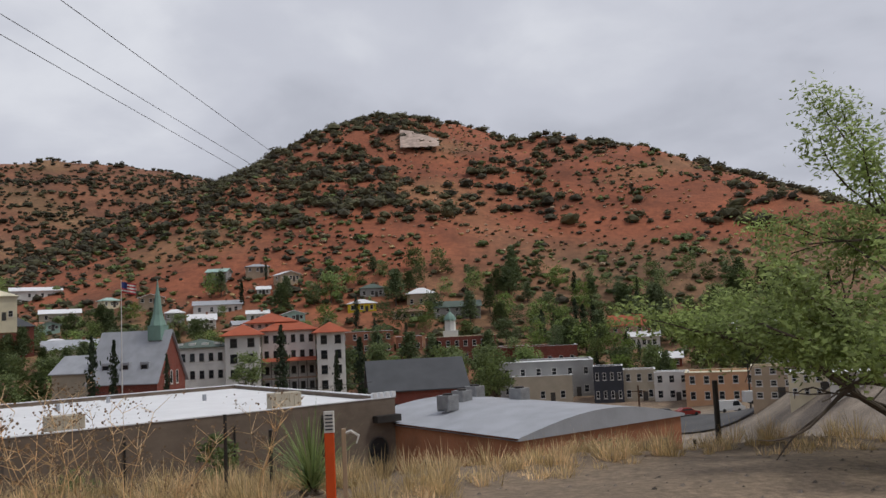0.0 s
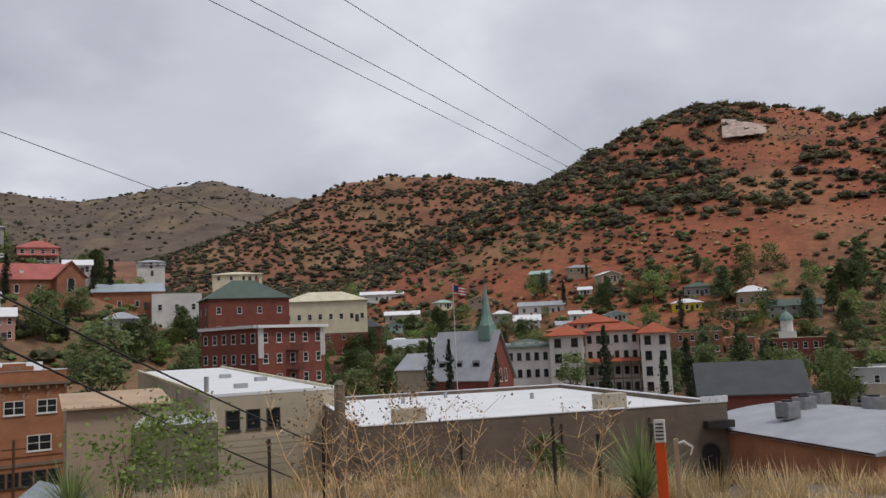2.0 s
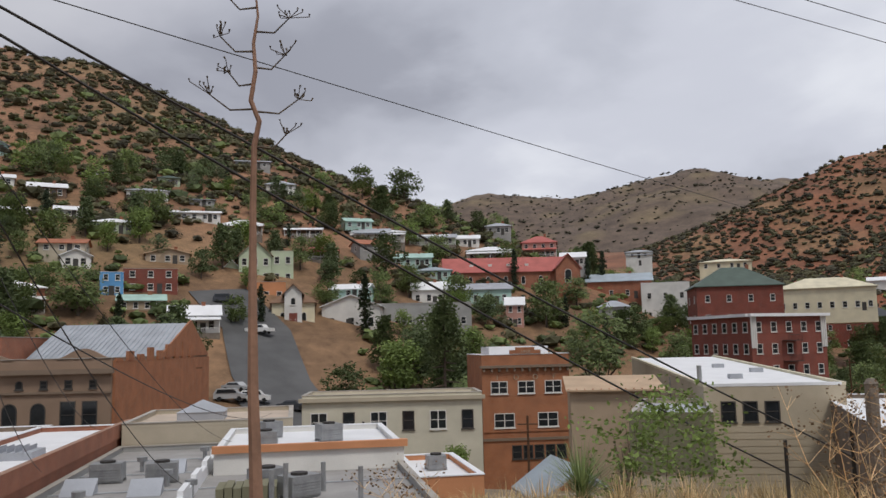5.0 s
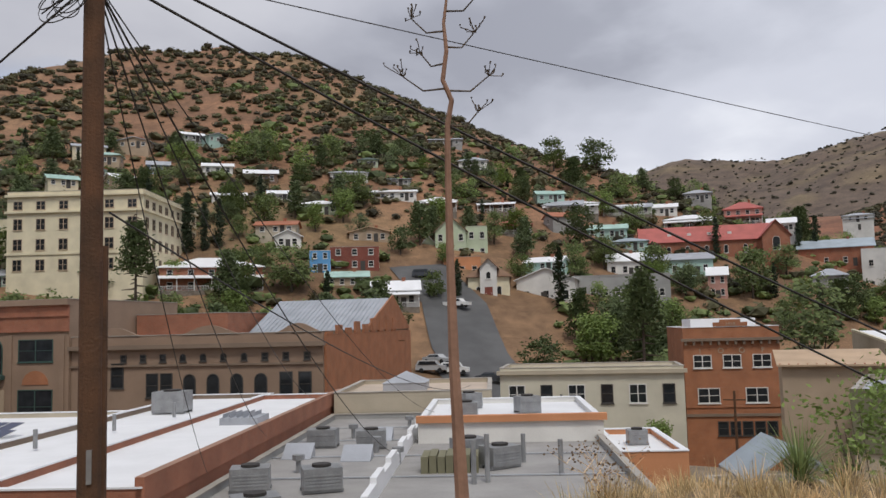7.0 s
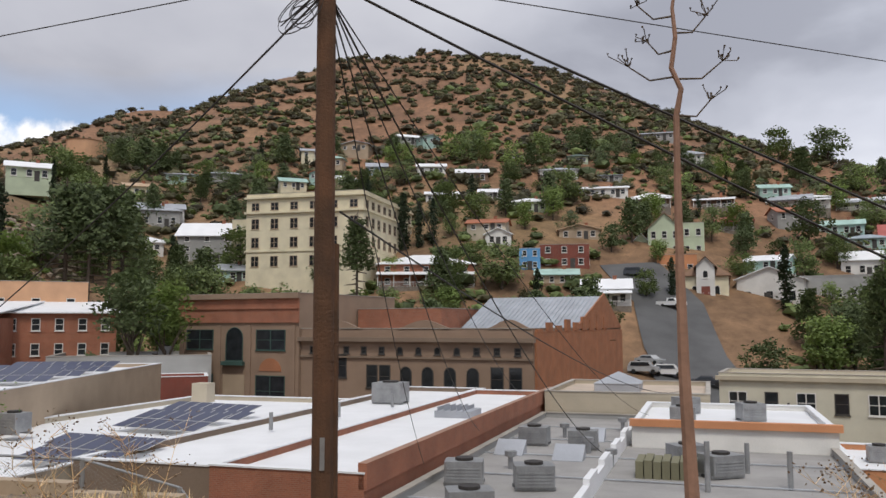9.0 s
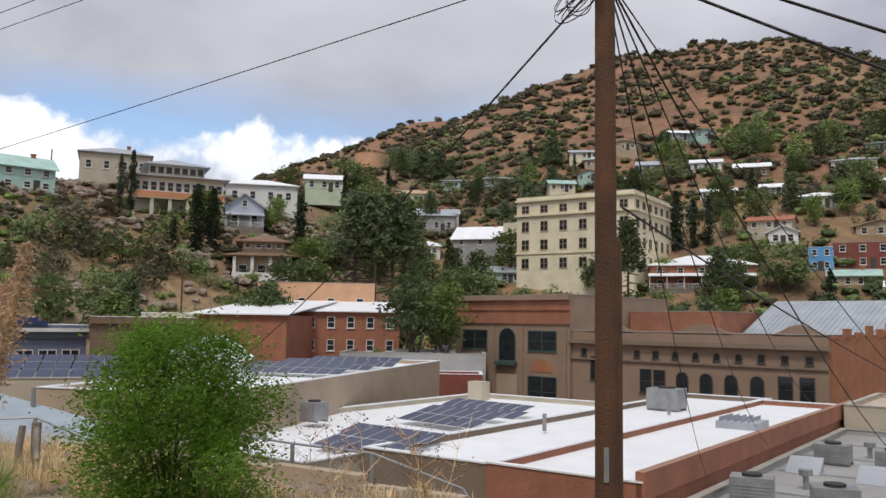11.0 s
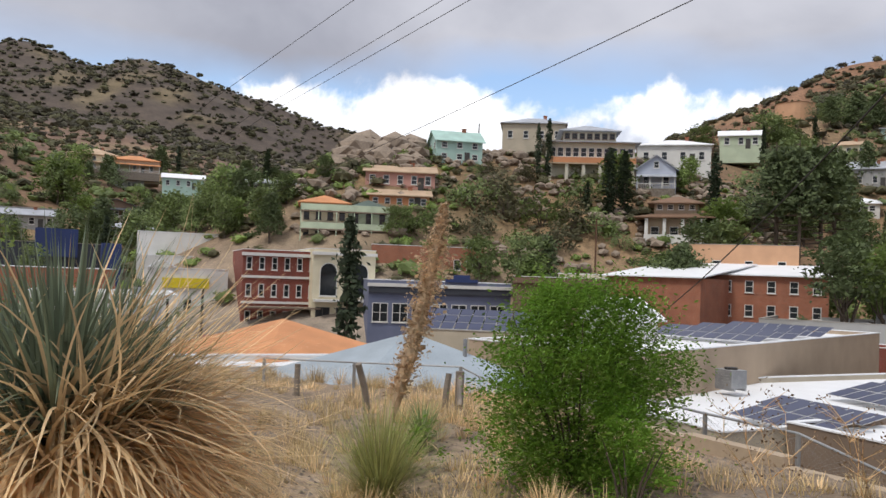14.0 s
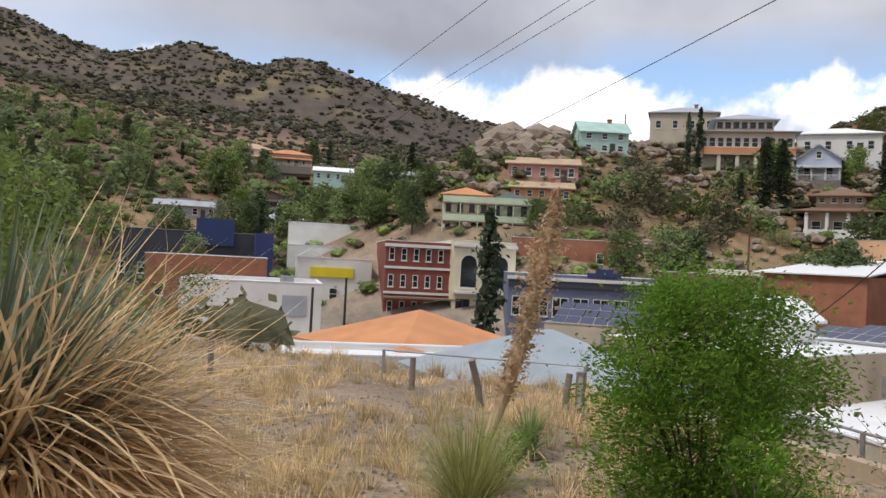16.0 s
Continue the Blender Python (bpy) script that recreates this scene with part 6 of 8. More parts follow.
def tree_meshes(kind, v):
    """Trunk and crown of a tree one metre high."""
    key = (kind, v)
    if key in CROWN:
        return CROWN[key]
    r = random.Random("%s%d" % (kind, v))
    t, c = bmesh.new(), bmesh.new()
    centres = []
    if kind == "cypress":
        tube(t, [(0, 0, -0.1), (0, 0, 0.12), (0.005, 0, 0.6)], [0.022, 0.018, 0.006], 6)
        for i in range(60):
            z = 0.06 + 0.94 * i / 60
            w = 0.085 * min(1, (1 - z) * 3.2 + 0.12) * min(1, 0.55 + z * 2)
            a = r.random() * math.tau
            centres.append(((w * 0.55 * math.cos(a), w * 0.55 * math.sin(a), z), w * 0.95))
        leaf_cloud(c, r, centres, 16, 0.028)
    elif kind == "pine":
        tube(t, [(0, 0, -0.1), (0.01, 0, 0.4), (0, 0.01, 0.95)], [0.028, 0.02, 0.004], 6)
        for i in range(34):
            z = 0.22 + 0.74 * (i / 34)
            reach = 0.3 * (1.05 - z) + 0.05
            a = i * 2.4
            for k in (0.4, 0.75, 1.0):
                centres.append(((reach * k * math.cos(a), reach * k * math.sin(a), z - 0.03 * k + r.uniform(-0.02, 0.02)), 0.085))
            tube(t, [(0, 0, z - 0.02), (reach * 0.9 * math.cos(a), reach * 0.9 * math.sin(a), z - 0.03)], [0.006, 0.002], 4)
        leaf_cloud(c, r, centres, 18, 0.03)
    elif kind == "shrub":
        for i in range(5):
            a = r.random() * math.tau
            tube(t, [(0, 0, -0.1), (0.2 * math.cos(a), 0.2 * math.sin(a), 0.5)], [0.02, 0.006], 4)
        for i in range(26):
            a, q = r.random() * math.tau, math.sqrt(r.random())
            centres.append(((0.55 * q * math.cos(a), 0.55 * q * math.sin(a), r.uniform(0.08, 0.85) * (1 - 0.4 * q)), 0.25))
        leaf_cloud(c, r, centres, 24, 0.05)
    else:
        tube(t, [(0, 0, -0.1), (0.01, 0.0, 0.2), (0.03, 0.02, 0.42)], [0.035, 0.026, 0.018], 7)
        for i in range(7):
            a = i * 0.9 + r.random()
            tip = (0.27 * math.cos(a), 0.27 * math.sin(a), r.uniform(0.5, 0.82))
            tube(t, [(0.02, 0.01, 0.32 + 0.02 * i), (tip[0] * 0.5, tip[1] * 0.5, 0.5), tip], [0.014, 0.009, 0.003], 5)
        for i in range(42):
            a, q = r.random() * math.tau, r.random() ** 0.5
            z = r.uniform(0.22, 0.95)
            w = 0.38 * math.sqrt(max(0.05, 1 - ((z - 0.55) / 0.45) ** 2)) * (1 + 0.25 * math.sin(3 * a + v))
            centres.append(((w * q * math.cos(a), w * q * math.sin(a), z), 0.15))
        leaf_cloud(c, r, centres, 34, 0.037)
    mats = {"cypress": [leaf_cypress], "pine": [leaf_dark], "shrub": [leaf_mid, leaf_hill], "broad": [leaf_mid, leaf_dark, leaf_light, leaf_mid]}[kind]
    CROWN[key] = (finish(t, "trunk", bark), finish(c, "crown", mats[v % len(mats)]))
    return CROWN[key]


TREE_WORDS = {"cypress": "slender dark green cypress tree", "pine": "dark green pine tree with open branches", "broad": "leafy green tree with a rounded crown", "shrub": "dense green hillside shrub"}
TREES = [0]


def tree(kind, x, y, z, h):
    TREES[0] += 1
    k = TREES[0]
    tr, cr = tree_meshes(kind, k % (4 if kind == "broad" else 2))
    low = min(z, float(height(x, y)) + 0.3)
    e, h = z - low, min(h, 13.0)
    z = low
    if kind == "cypress":
        girth, h, e = h, h + e, 0.0
    else:
        girth, e = h, min(e / h, 1.3)
    P = thing({"broad": "tree", "cypress": "cypress", "pine": "pine_tree", "shrub": "shrub"}[kind], x, y, z, (k * 67) % 360, TREE_WORDS[kind], "shrub" if kind == "shrub" else "tree", kind + " trees of the town")
    wide = 1.0 if kind in ("cypress", "shrub") else 0.85 + 0.4 * ((k * 37) % 10) / 10
    P.scale = (girth * wide, girth * wide, h)
    trunk = put("trunk", tr, P)
    stretch = (0.9 + e) / 0.9
    trunk.scale = (1, 1, stretch)
    trunk.location = (0, 0, 0.8 - 0.8 * stretch + e)
    put("crown", cr, P).location = (0, 0, e)



tree("cypress", -33.8, 172.7, -9.6, 13.4)
tree("cypress", -15.1, 149.2, -9.8, 10.1)
tree("cypress", -19.3, 148.8, -9.0, 7.0)
tree("cypress", -55.4, 139.4, -5.6, 7.5)
tree("cypress", -58.6, 138.1, -5.3, 7.9)
tree("cypress", -47.5, 142.3, -6.2, 5.3)
tree("cypress", 42.5, 264.6, 0.3, 8.1)
tree("cypress", 42.4, 250.4, -3.2, 9.4)
tree("cypress", 44.8, 245.9, -4.1, 10.0)
tree("cypress", 65.2, 254.8, -1.4, 6.9)
tree("cypress", -65.5, 309.1, 21.7, 6.4)
tree("pine", -15.6, 280.6, 9.0, 13.5)
tree("pine", -93.5, 267.1, 2.6, 8.2)
tree("pine", 18.1, 260.4, -0.3, 8.9)
tree("broad", 8.1, 139.8, -11.1, 7.5)
tree("broad", 1.7, 150.0, -9.7, 6.1)
tree("broad", -5.7, 179.9, -7.3, 4.9)
tree("broad", 63.6, 227.3, -6.7, 8.5)
tree("broad", 59.8, 194.0, -12.0, 8.5)
tree("broad", 39.2, 214.4, -9.9, 6.5)
tree("broad", 18.4, 244.3, -4.7, 7.5)
tree("broad", -38.2, 284.5, 11.2, 10.7)
tree("broad", -43.9, 283.6, 10.5, 7.8)
tree("broad", 7.1, 253.9, -2.3, 5.2)
tree("broad", -122.4, 272.8, 4.0, 7.4)
tree("broad", 65.7, 134.9, -11.8, 4.5)
tree("broad", -39.1, 165.5, -8.8, 6.7)
tree("broad", -84.9, 265.8, 2.2, 7.2)
tree("shrub", 4.5, 21.5, -1.8, 0.6)
tree("shrub", 2.8, 19.8, -1.5, 0.5)
tree("cypress", -144.1, 82.4, 3.3, 12.8)
tree("cypress", -168.3, 175.2, 17.1, 10.8)
tree("cypress", -169.7, 143.1, 16.6, 10.4)
tree("cypress", -168.7, 169.2, 17.7, 8.1)
tree("cypress", -146.4, 139.1, 5.2, 8.1)
tree("pine", -91.5, 64.6, -2.4, 10.7)
tree("pine", -226.5, 135.7, 41.7, 12.2)
tree("pine", -221.1, 158.3, 41.8, 8.1)
tree("broad", -73.5, 74.9, -3.6, 9.1)
tree("broad", -148.1, 134.4, 5.3, 11.3)
tree("broad", -92.4, 49.9, -1.5, 5.4)
tree("broad", -90.8, 52.6, -1.5, 3.8)
tree("broad", -158.8, 94.8, 10.6, 8.1)
tree("broad", -155.3, 151.5, 10.9, 7.3)
tree("broad", -151.2, 118.3, 5.6, 7.5)
tree("broad", -56.7, 41.1, -7.4, 3.0)
tree("broad", -137.4, 162.7, 2.5, 5.0)
tree("broad", -47.2, 99.3, -4.5, 4.4)
tree("broad", -154.4, 122.3, 7.0, 6.4)
tree("broad", -144.5, 91.5, 3.6, 5.4)
tree("broad", -191.2, 133.1, 24.9, 7.6)
tree("broad", -164.7, 106.2, 13.1, 7.5)
tree("broad", -210.5, 162.6, 37.8, 7.1)
tree("cypress", -180.1, 14.4, 17.3, 14.3)
tree("cypress", -180.8, 17.9, 18.0, 10.6)
tree("cypress", -181.4, 21.0, 18.8, 10.7)
tree("cypress", -150.9, 63.3, 6.5, 7.7)
tree("cypress", -245.4, -9.4, 46.9, 5.0)
tree("pine", -135.6, 3.3, 8.5, 10.5)
tree("pine", -203.9, -43.7, 25.5, 9.9)
tree("pine", -226.1, -14.8, 37.0, 8.4)
tree("pine", -136.5, -33.7, 10.1, 13.8)
tree("pine", -224.6, -0.9, 37.2, 6.1)
tree("broad", -174.5, -19.7, 11.5, 9.7)
tree("broad", -98.0, -22.7, 0.4, 7.4)
tree("broad", -102.6, -20.2, 0.9, 5.8)
tree("broad", -157.5, 31.7, 8.1, 8.8)
tree("broad", -191.9, 32.6, 24.9, 7.4)
tree("broad", -177.5, 107.7, 19.1, 10.9)
tree("broad", -186.7, 43.1, 23.1, 6.7)
tree("broad", -222.4, 10.9, 37.2, 6.1)
tree("broad", -225.0, 17.1, 39.3, 7.0)
tree("broad", -171.9, 58.7, 16.8, 6.2)
tree("broad", -182.5, 92.6, 22.2, 6.9)
tree("broad", -167.3, 27.8, 12.5, 5.8)
tree("broad", -185.9, 25.7, 21.4, 5.2)
tree("broad", -182.2, 52.7, 21.5, 5.3)
tree("broad", -165.7, 66.8, 13.9, 4.9)
tree("broad", -150.8, 58.3, 6.2, 5.5)
tree("broad", -248.2, 141.3, 52.7, 11.6)
tree("broad", -245.0, 156.3, 52.7, 11.6)
tree("broad", -254.3, 127.9, 55.3, 6.8)
tree("broad", -247.5, -23.4, 46.8, 5.0)
tree("cypress", -62.9, -63.0, -5.4, 15.2)
tree("cypress", -124.2, -65.3, 11.9, 11.9)
tree("cypress", -126.2, -63.6, 12.1, 11.4)
tree("cypress", -139.5, -53.5, 13.5, 10.8)
tree("cypress", -214.1, -331.7, 43.7, 14.2)
tree("cypress", -127.4, -81.6, 24.3, 5.7)
tree("cypress", -128.4, -80.0, 24.3, 6.5)
tree("cypress", -163.0, -53.3, 26.7, 6.1)
tree("cypress", -122.5, -68.5, 12.5, 5.7)
tree("pine", -126.5, -36.0, 9.5, 17.1)
tree("pine", -127.5, -39.5, 10.0, 12.8)
tree("pine", -131.1, -34.1, 10.2, 14.5)
tree("pine", -79.2, -96.6, 5.5, 7.9)
tree("pine", -261.2, -343.9, 44.4, 17.4)
tree("pine", -197.9, -319.4, 41.6, 12.2)
tree("broad", -140.7, -47.4, 10.4, 10.5)
tree("broad", -100.6, -207.5, 16.1, 11.4)
tree("broad", -103.7, -24.3, 1.9, 7.8)
tree("broad", -99.7, -19.4, 2.6, 7.3)
tree("broad", -78.2, -106.2, 6.2, 6.5)
tree("broad", -79.2, -115.2, 6.8, 5.5)
tree("broad", -184.3, -65.0, 29.1, 7.7)
tree("broad", -148.1, -61.6, 19.8, 5.3)
tree("broad", -299.8, -121.3, 51.6, 9.7)
tree("broad", -91.7, -82.2, 6.7, 5.0)
tree("broad", -97.8, -27.0, -0.2, 3.8)
tree("broad", -128.3, -216.6, 18.1, 6.5)
tree("broad", -87.8, -105.0, 11.9, 4.6)
tree("broad", -61.4, -45.1, -2.1, 3.1)
tree("broad", -96.5, -104.1, 16.6, 4.8)
tree("broad", -141.8, -61.0, 18.1, 4.1)
tree("broad", -50.9, -109.3, 4.1, 4.4)
tree("shrub", -108.9, -81.9, 12.5, 7.0)
tree("shrub", -110.5, -76.2, 10.7, 8.3)
tree("shrub", -113.6, -71.6, 10.0, 7.3)
tree("shrub", -116.0, -67.7, 9.2, 6.4)
tree("shrub", -118.2, -63.8, 8.5, 5.4)
tree("shrub", -116.7, -83.1, 16.1, 5.9)
tree("shrub", -125.5, -71.3, 14.7, 5.9)
tree("shrub", -100.4, -79.6, 8.2, 4.4)
tree("shrub", -105.9, -70.6, 5.9, 4.3)
tree("shrub", -109.5, -66.8, 6.2, 5.2)
tree("shrub", -117.2, -59.3, 6.7, 3.5)
tree("shrub", -103.1, -76.2, 7.5, 5.3)
tree("shrub", -96.7, -81.0, 7.9, 5.2)
tree("shrub", -125.0, -81.6, 19.0, 4.1)
tree("shrub", -133.5, -77.3, 20.9, 3.2)
tree("broad", -37.3, -138.9, 2.3, 13.2)
tree("broad", -73.4, -200.0, 14.8, 9.5)
tree("pine", -77.6, -196.3, 13.7, 8.1)
tree("broad", -102.4, -208.5, 16.3, 12.3)
tree("broad", -81.2, -113.5, 8.0, 7.5)
tree("broad", -81.7, -102.0, 8.0, 6.2)
tree("broad", -91.2, -121.1, 12.9, 4.1)
tree("broad", -134.3, -263.0, 30.5, 9.8)
tree("broad", -177.6, -264.4, 29.0, 8.7)

for b, d, h in ((141.5, 128, 6), (142.8, 140, 7), (144.2, 150, 8), (145.5, 154, 7), (147.5, 156, 8), (140.2, 136, 5), (143.6, 132, 5), (149.5, 150, 7)):
    x, y = west_spot(b, d)
    tree("broad", x, y, float(height(x, y)), h)
for b, d, h in ((93.6, 142, 9), (91.0, 144, 7), (88.6, 142, 8), (86.4, 148, 6), (96.2, 140, 8)):
    x, y = spot(b, d)
    tree("broad", x, y, float(height(x, y)), h)

# ---------------------------------------------------------------- things beside the road


def gz(x, y):
    return float(height(x, y))


def blade(bm, base, direction, length, width, droop, steps=3, mi=0, sway=(0, 0, 0)):
    """A tapering leaf that bends down, and to one side by sway, along its length."""
    d = Vector(direction).normalized()
    s = d.cross(Vector((0, 0, 1)))
    s = s.normalized() if s.length > 0.01 else Vector((1, 0, 0))
    p, last = Vector(base), None
    for i in range(steps + 1):
        w = width * (1 - i / steps) ** 0.7 * 0.5
        pair = (bm.verts.new(p - s * w), bm.verts.new(p + s * w)) if i < steps else (bm.verts.new(p),) * 2
        if last:
            f = bm.faces.new((last[0], last[1], pair[1], pair[0]) if i < steps else (last[0], last[1], pair[0]))
            f.material_index = mi
        last = pair
        d = (d + Vector((sway[0] / steps, sway[1] / steps, sway[2] / steps - droop / steps))).normalized()
        p = p + d * length / steps


def tuft_shape(r, n, high, wide):
    bm = bmesh.new()
    for _ in range(n):
        a = r.random() * math.tau
        q = r.random() ** 0.5 * wide * 0.25
        lean = r.uniform(0.1, 0.75)
        blade(bm, (q * math.cos(a), q * math.sin(a), -0.02), (lean * math.cos(a), lean * math.sin(a), 1), high * r.uniform(0.5, 1.1), 0.012, r.uniform(0.2, 0.9), 3)
    bm.verts.ensure_lookup_table()
    bm.verts.index_update()
    vs = np.array([v.co for v in bm.verts])
    fs = [[v.index for v in f.verts] for f in bm.faces]
    bm.free()
    return vs, fs


def grass(name, label, mats, spots, shapes, r):
    V, F, M, base = [], [], [], 0
    for x, y, z, s in spots:
        vs, fs = shapes[r.randrange(len(shapes))]
        a = r.random() * math.tau
        c, q = math.cos(a), math.sin(a)
        V.append(np.stack([x + s * (vs[:, 0] * c - vs[:, 1] * q), y + s * (vs[:, 0] * q + vs[:, 1] * c), z + s * vs[:, 2]], 1))
        k = r.randrange(len(mats))
        F += [[i + base for i in f] for f in fs]
        M += [k] * len(fs)
        base += len(vs)
    me = bpy.data.meshes.new(name)
    me.from_pydata(np.concatenate(V).tolist(), [], F)
    for mt in mats:
        me.materials.append(mt)
    me.polygons.foreach_set("material_index", M)
    return tagged(new(name, me), label, "grass", kind="stuff")


def edge_of(b):
    return float(np.interp(b, (-60, -28, -10, 5, 27, 40, 53, 58, 62, 92, 99, 110, 118, 126, 134, 143, 151, 160, 175), (16, 15, 12.5, 11, 11.8, 11.8, 10.6, 9.6, 8.0, 7.6, 11.2, 13.2, 15.4, 18, 19, 22, 26, 34, 60)))


def build_grass():
    r = random.Random(3)
    shapes = [tuft_shape(r, 46, 0.42, 0.5) for _ in range(6)]
    low = [tuft_shape(r, 22, 0.16, 0.5) for _ in range(5)]
    spots, short = [], []
    while len(spots) < 1000:
        b = r.uniform(-34, 172)
        e = min(edge_of(b), 26)
        d = e + r.gauss(0.1, 1.3) if r.random() < 0.62 else r.uniform(4.6, e)
        if d < 4.4 or (b > 118 and d < 7.0) or (b > 146 and d < e * 0.8 and r.random() < 0.8) or (b < -3 and d < e - 1.2):
            continue
        if (61 < b < 98) or (98 < b < 112 and r.random() < 0.6) or (94 < b < 119 and d > e - 3 and r.random() < 0.85):
            continue
        x, y = spot(b, d)
        spots.append((x, y, gz(x, y), r.uniform(0.5, 1.25) * (0.9 if b > 115 else 1)))
    n = 0
    while n < 420:
        b, d = r.uniform(112, 156), r.uniform(6.2, 17)
        if d > edge_of(b) or noise.noise(Vector((b * 0.13, d * 0.5, 9))) + r.uniform(-0.2, 0.2) < 0.02:
            continue
        x, y = spot(b, d)
        spots.append((x, y, gz(x, y), r.uniform(0.35, 0.85)))
        n += 1
    while len(short) < 4200:
        b, d = r.uniform(-34, 172), r.uniform(3.0, 24)
        if d > edge_of(b) + 2 or (b < 0 and d < edge_of(b) - 2) or noise.noise(Vector((b * 0.09, d * 0.4, 2))) < -0.05:
            continue
        x, y = spot(b, d)
        short.append((x, y, gz(x, y), r.uniform(0.5, 1.5)))
    grass("dry_grass", "clumps of dry straw-coloured grass along the verge", [straw, straw, yucca_dry], spots, shapes, r)
    grass("short_grass", "sparse short dry grass on stony ground", [straw, yucca_dry], short, low, r)
    # pebbles
    vs, fs = [], []
    base = 0
    for k in range(9600):
        b, d = (r.uniform(-34, 172), r.uniform(3.2, 17)) if k < 2600 else (r.uniform(94, 158), r.uniform(3.6, 15))
        if d > edge_of(b):
            continue
        x, y = spot(b, d)
        z, s = gz(x, y), r.uniform(0.01, 0.04)
        vs += [(x + s, y, z), (x, y + s, z), (x - s, y, z), (x, y - s, z), (x + s * 0.3, y, z + s * 0.8)]
        fs += [(base, base + 1, base + 4), (base + 1, base + 2, base + 4), (base + 2, base + 3, base + 4), (base + 3, base, base + 4)]
        base += 5
    me = bpy.data.meshes.new("gravel")
    me.from_pydata(vs, [], fs)
    me.materials.append(material("pebble", (0.34, 0.29, 0.25), 0.9, 0.25, 0.5, 0, leaf=True))
    tagged(new("gravel", me), "loose grey and tan gravel on the ground", "gravel", kind="stuff")


build_grass()


def rosette(name, x, y, z, n, length, width, label, up=0.2, dry=0.0, core=0.25, lift=0.0, seed=1):
    """A yucca: a head of stiff green leaves, the older ones dry and hanging."""
    r = random.Random(seed)
    P = thing(name, x, y, z, 0, label, "yucca")
    g, d, t = bmesh.new(), bmesh.new(), bmesh.new()
    for i in range(n):
        a = r.random() * math.tau
        e = r.uniform(up, 1.5)
        q = core * r.random()
        base = (q * math.cos(a), q * math.sin(a), lift + r.uniform(-0.05, 0.2))
        blade(g, base, (math.cos(a) * math.cos(e), math.sin(a) * math.cos(e), math.sin(e)), length * r.uniform(0.7, 1.1), width, r.uniform(0.05, 0.55), 4)
    part("green_leaves", g, {"bear_grass": bear_green, "small_yucca": yucca_lime}.get(name, yucca_green), P)
    if dry:
        for i in range(int(n * dry)):
            a = r.random() * math.tau
            e = r.uniform(-0.7, 0.75)
            q = core * r.uniform(0.4, 1)
            base = (q * math.cos(a), q * math.sin(a), lift + r.uniform(-0.45, 0.12))
            blade(d, base, (math.cos(a) * math.cos(e), math.sin(a) * math.cos(e), math.sin(e)), length * r.uniform(0.6, 1.05), width * 1.15, r.uniform(0.7, 2.0), 5)
        part("dry_leaves", d, yucca_dry, P, "dry straw-coloured hanging leaves")
        tube(t, [(0, 0, -0.2), (0, 0, lift * 0.6), (0.02, 0, lift)], [0.16, 0.15, 0.1], 8)
        part("trunk", t, bark, P)
    return P


P = rosette("large_yucca", -3.18, -2.95, gz(-3.18, -2.95), 640, 0.6, 0.017, "large shaggy yucca with grey-green and dry leaves", 0.12, 0, 0.24, 1.2, 4)
yr = random.Random(77)
bm, sk, tk = bmesh.new(), bmesh.new(), bmesh.new()


def sway(k):
    return (yr.gauss(0, k), yr.gauss(0, k), yr.gauss(0, k * 0.7))


for k in range(1400):
    a = yr.gauss(2.35, 0.85)
    e = yr.uniform(-0.3, 1.0)
    q = 0.24 * yr.random()
    blade(bm, (q * math.cos(a), q * math.sin(a), 1.17 + yr.uniform(-0.16, 0.12)), (math.cos(a) * math.cos(e), math.sin(a) * math.cos(e), math.sin(e)), yr.uniform(0.5, 0.92), yr.uniform(0.013, 0.024), yr.uniform(0.2, 1.1), 6, sway=sway(0.5))
for k in range(2300):
    a = yr.random() * math.tau
    e = yr.uniform(-0.9, 0.35)
    q = yr.uniform(0.08, 0.26)
    turn = a + yr.gauss(0, 0.6)
    blade(sk, (q * math.cos(a), q * math.sin(a), 1.16 - 0.8 * yr.random() ** 1.3), (math.cos(turn) * math.cos(e), math.sin(turn) * math.cos(e), math.sin(e)), yr.uniform(0.45, 1.0), yr.uniform(0.012, 0.03), yr.uniform(0.3, 1.9), 6, sway=sway(0.75))
tube(tk, [(0, 0, -0.3), (0, 0, 0.6), (0.02, 0, 1.25)], [0.2, 0.18, 0.12], 9)
part("dry_upper_leaves", bm, yucca_dry, P, "golden dry upper leaves")
part("dry_skirt", sk, yucca_dry, P, "hanging skirt of dead leaves")
part("trunk", tk, bark, P)
for i, (b, d, s, sd) in enumerate(((8.9, 9.6, 0.85, 5), (60.0, 10.4, 0.8, 6), (46, 11.2, 0.7, 7), (130.8, 9.4, 0.45, 9), (64.5, 10.0, 0.7, 12))):
    x, y = spot(b, d)
    if b > 120:
        x, y = x - 2.0, y - 0.2
    rosette("small_yucca", x, y, gz(x, y), 190, s, 0.02, "spiky green yucca clump in dry grass", 0.35, 0.25 if i != 1 else 0.7, 0.08, 0.05, sd)


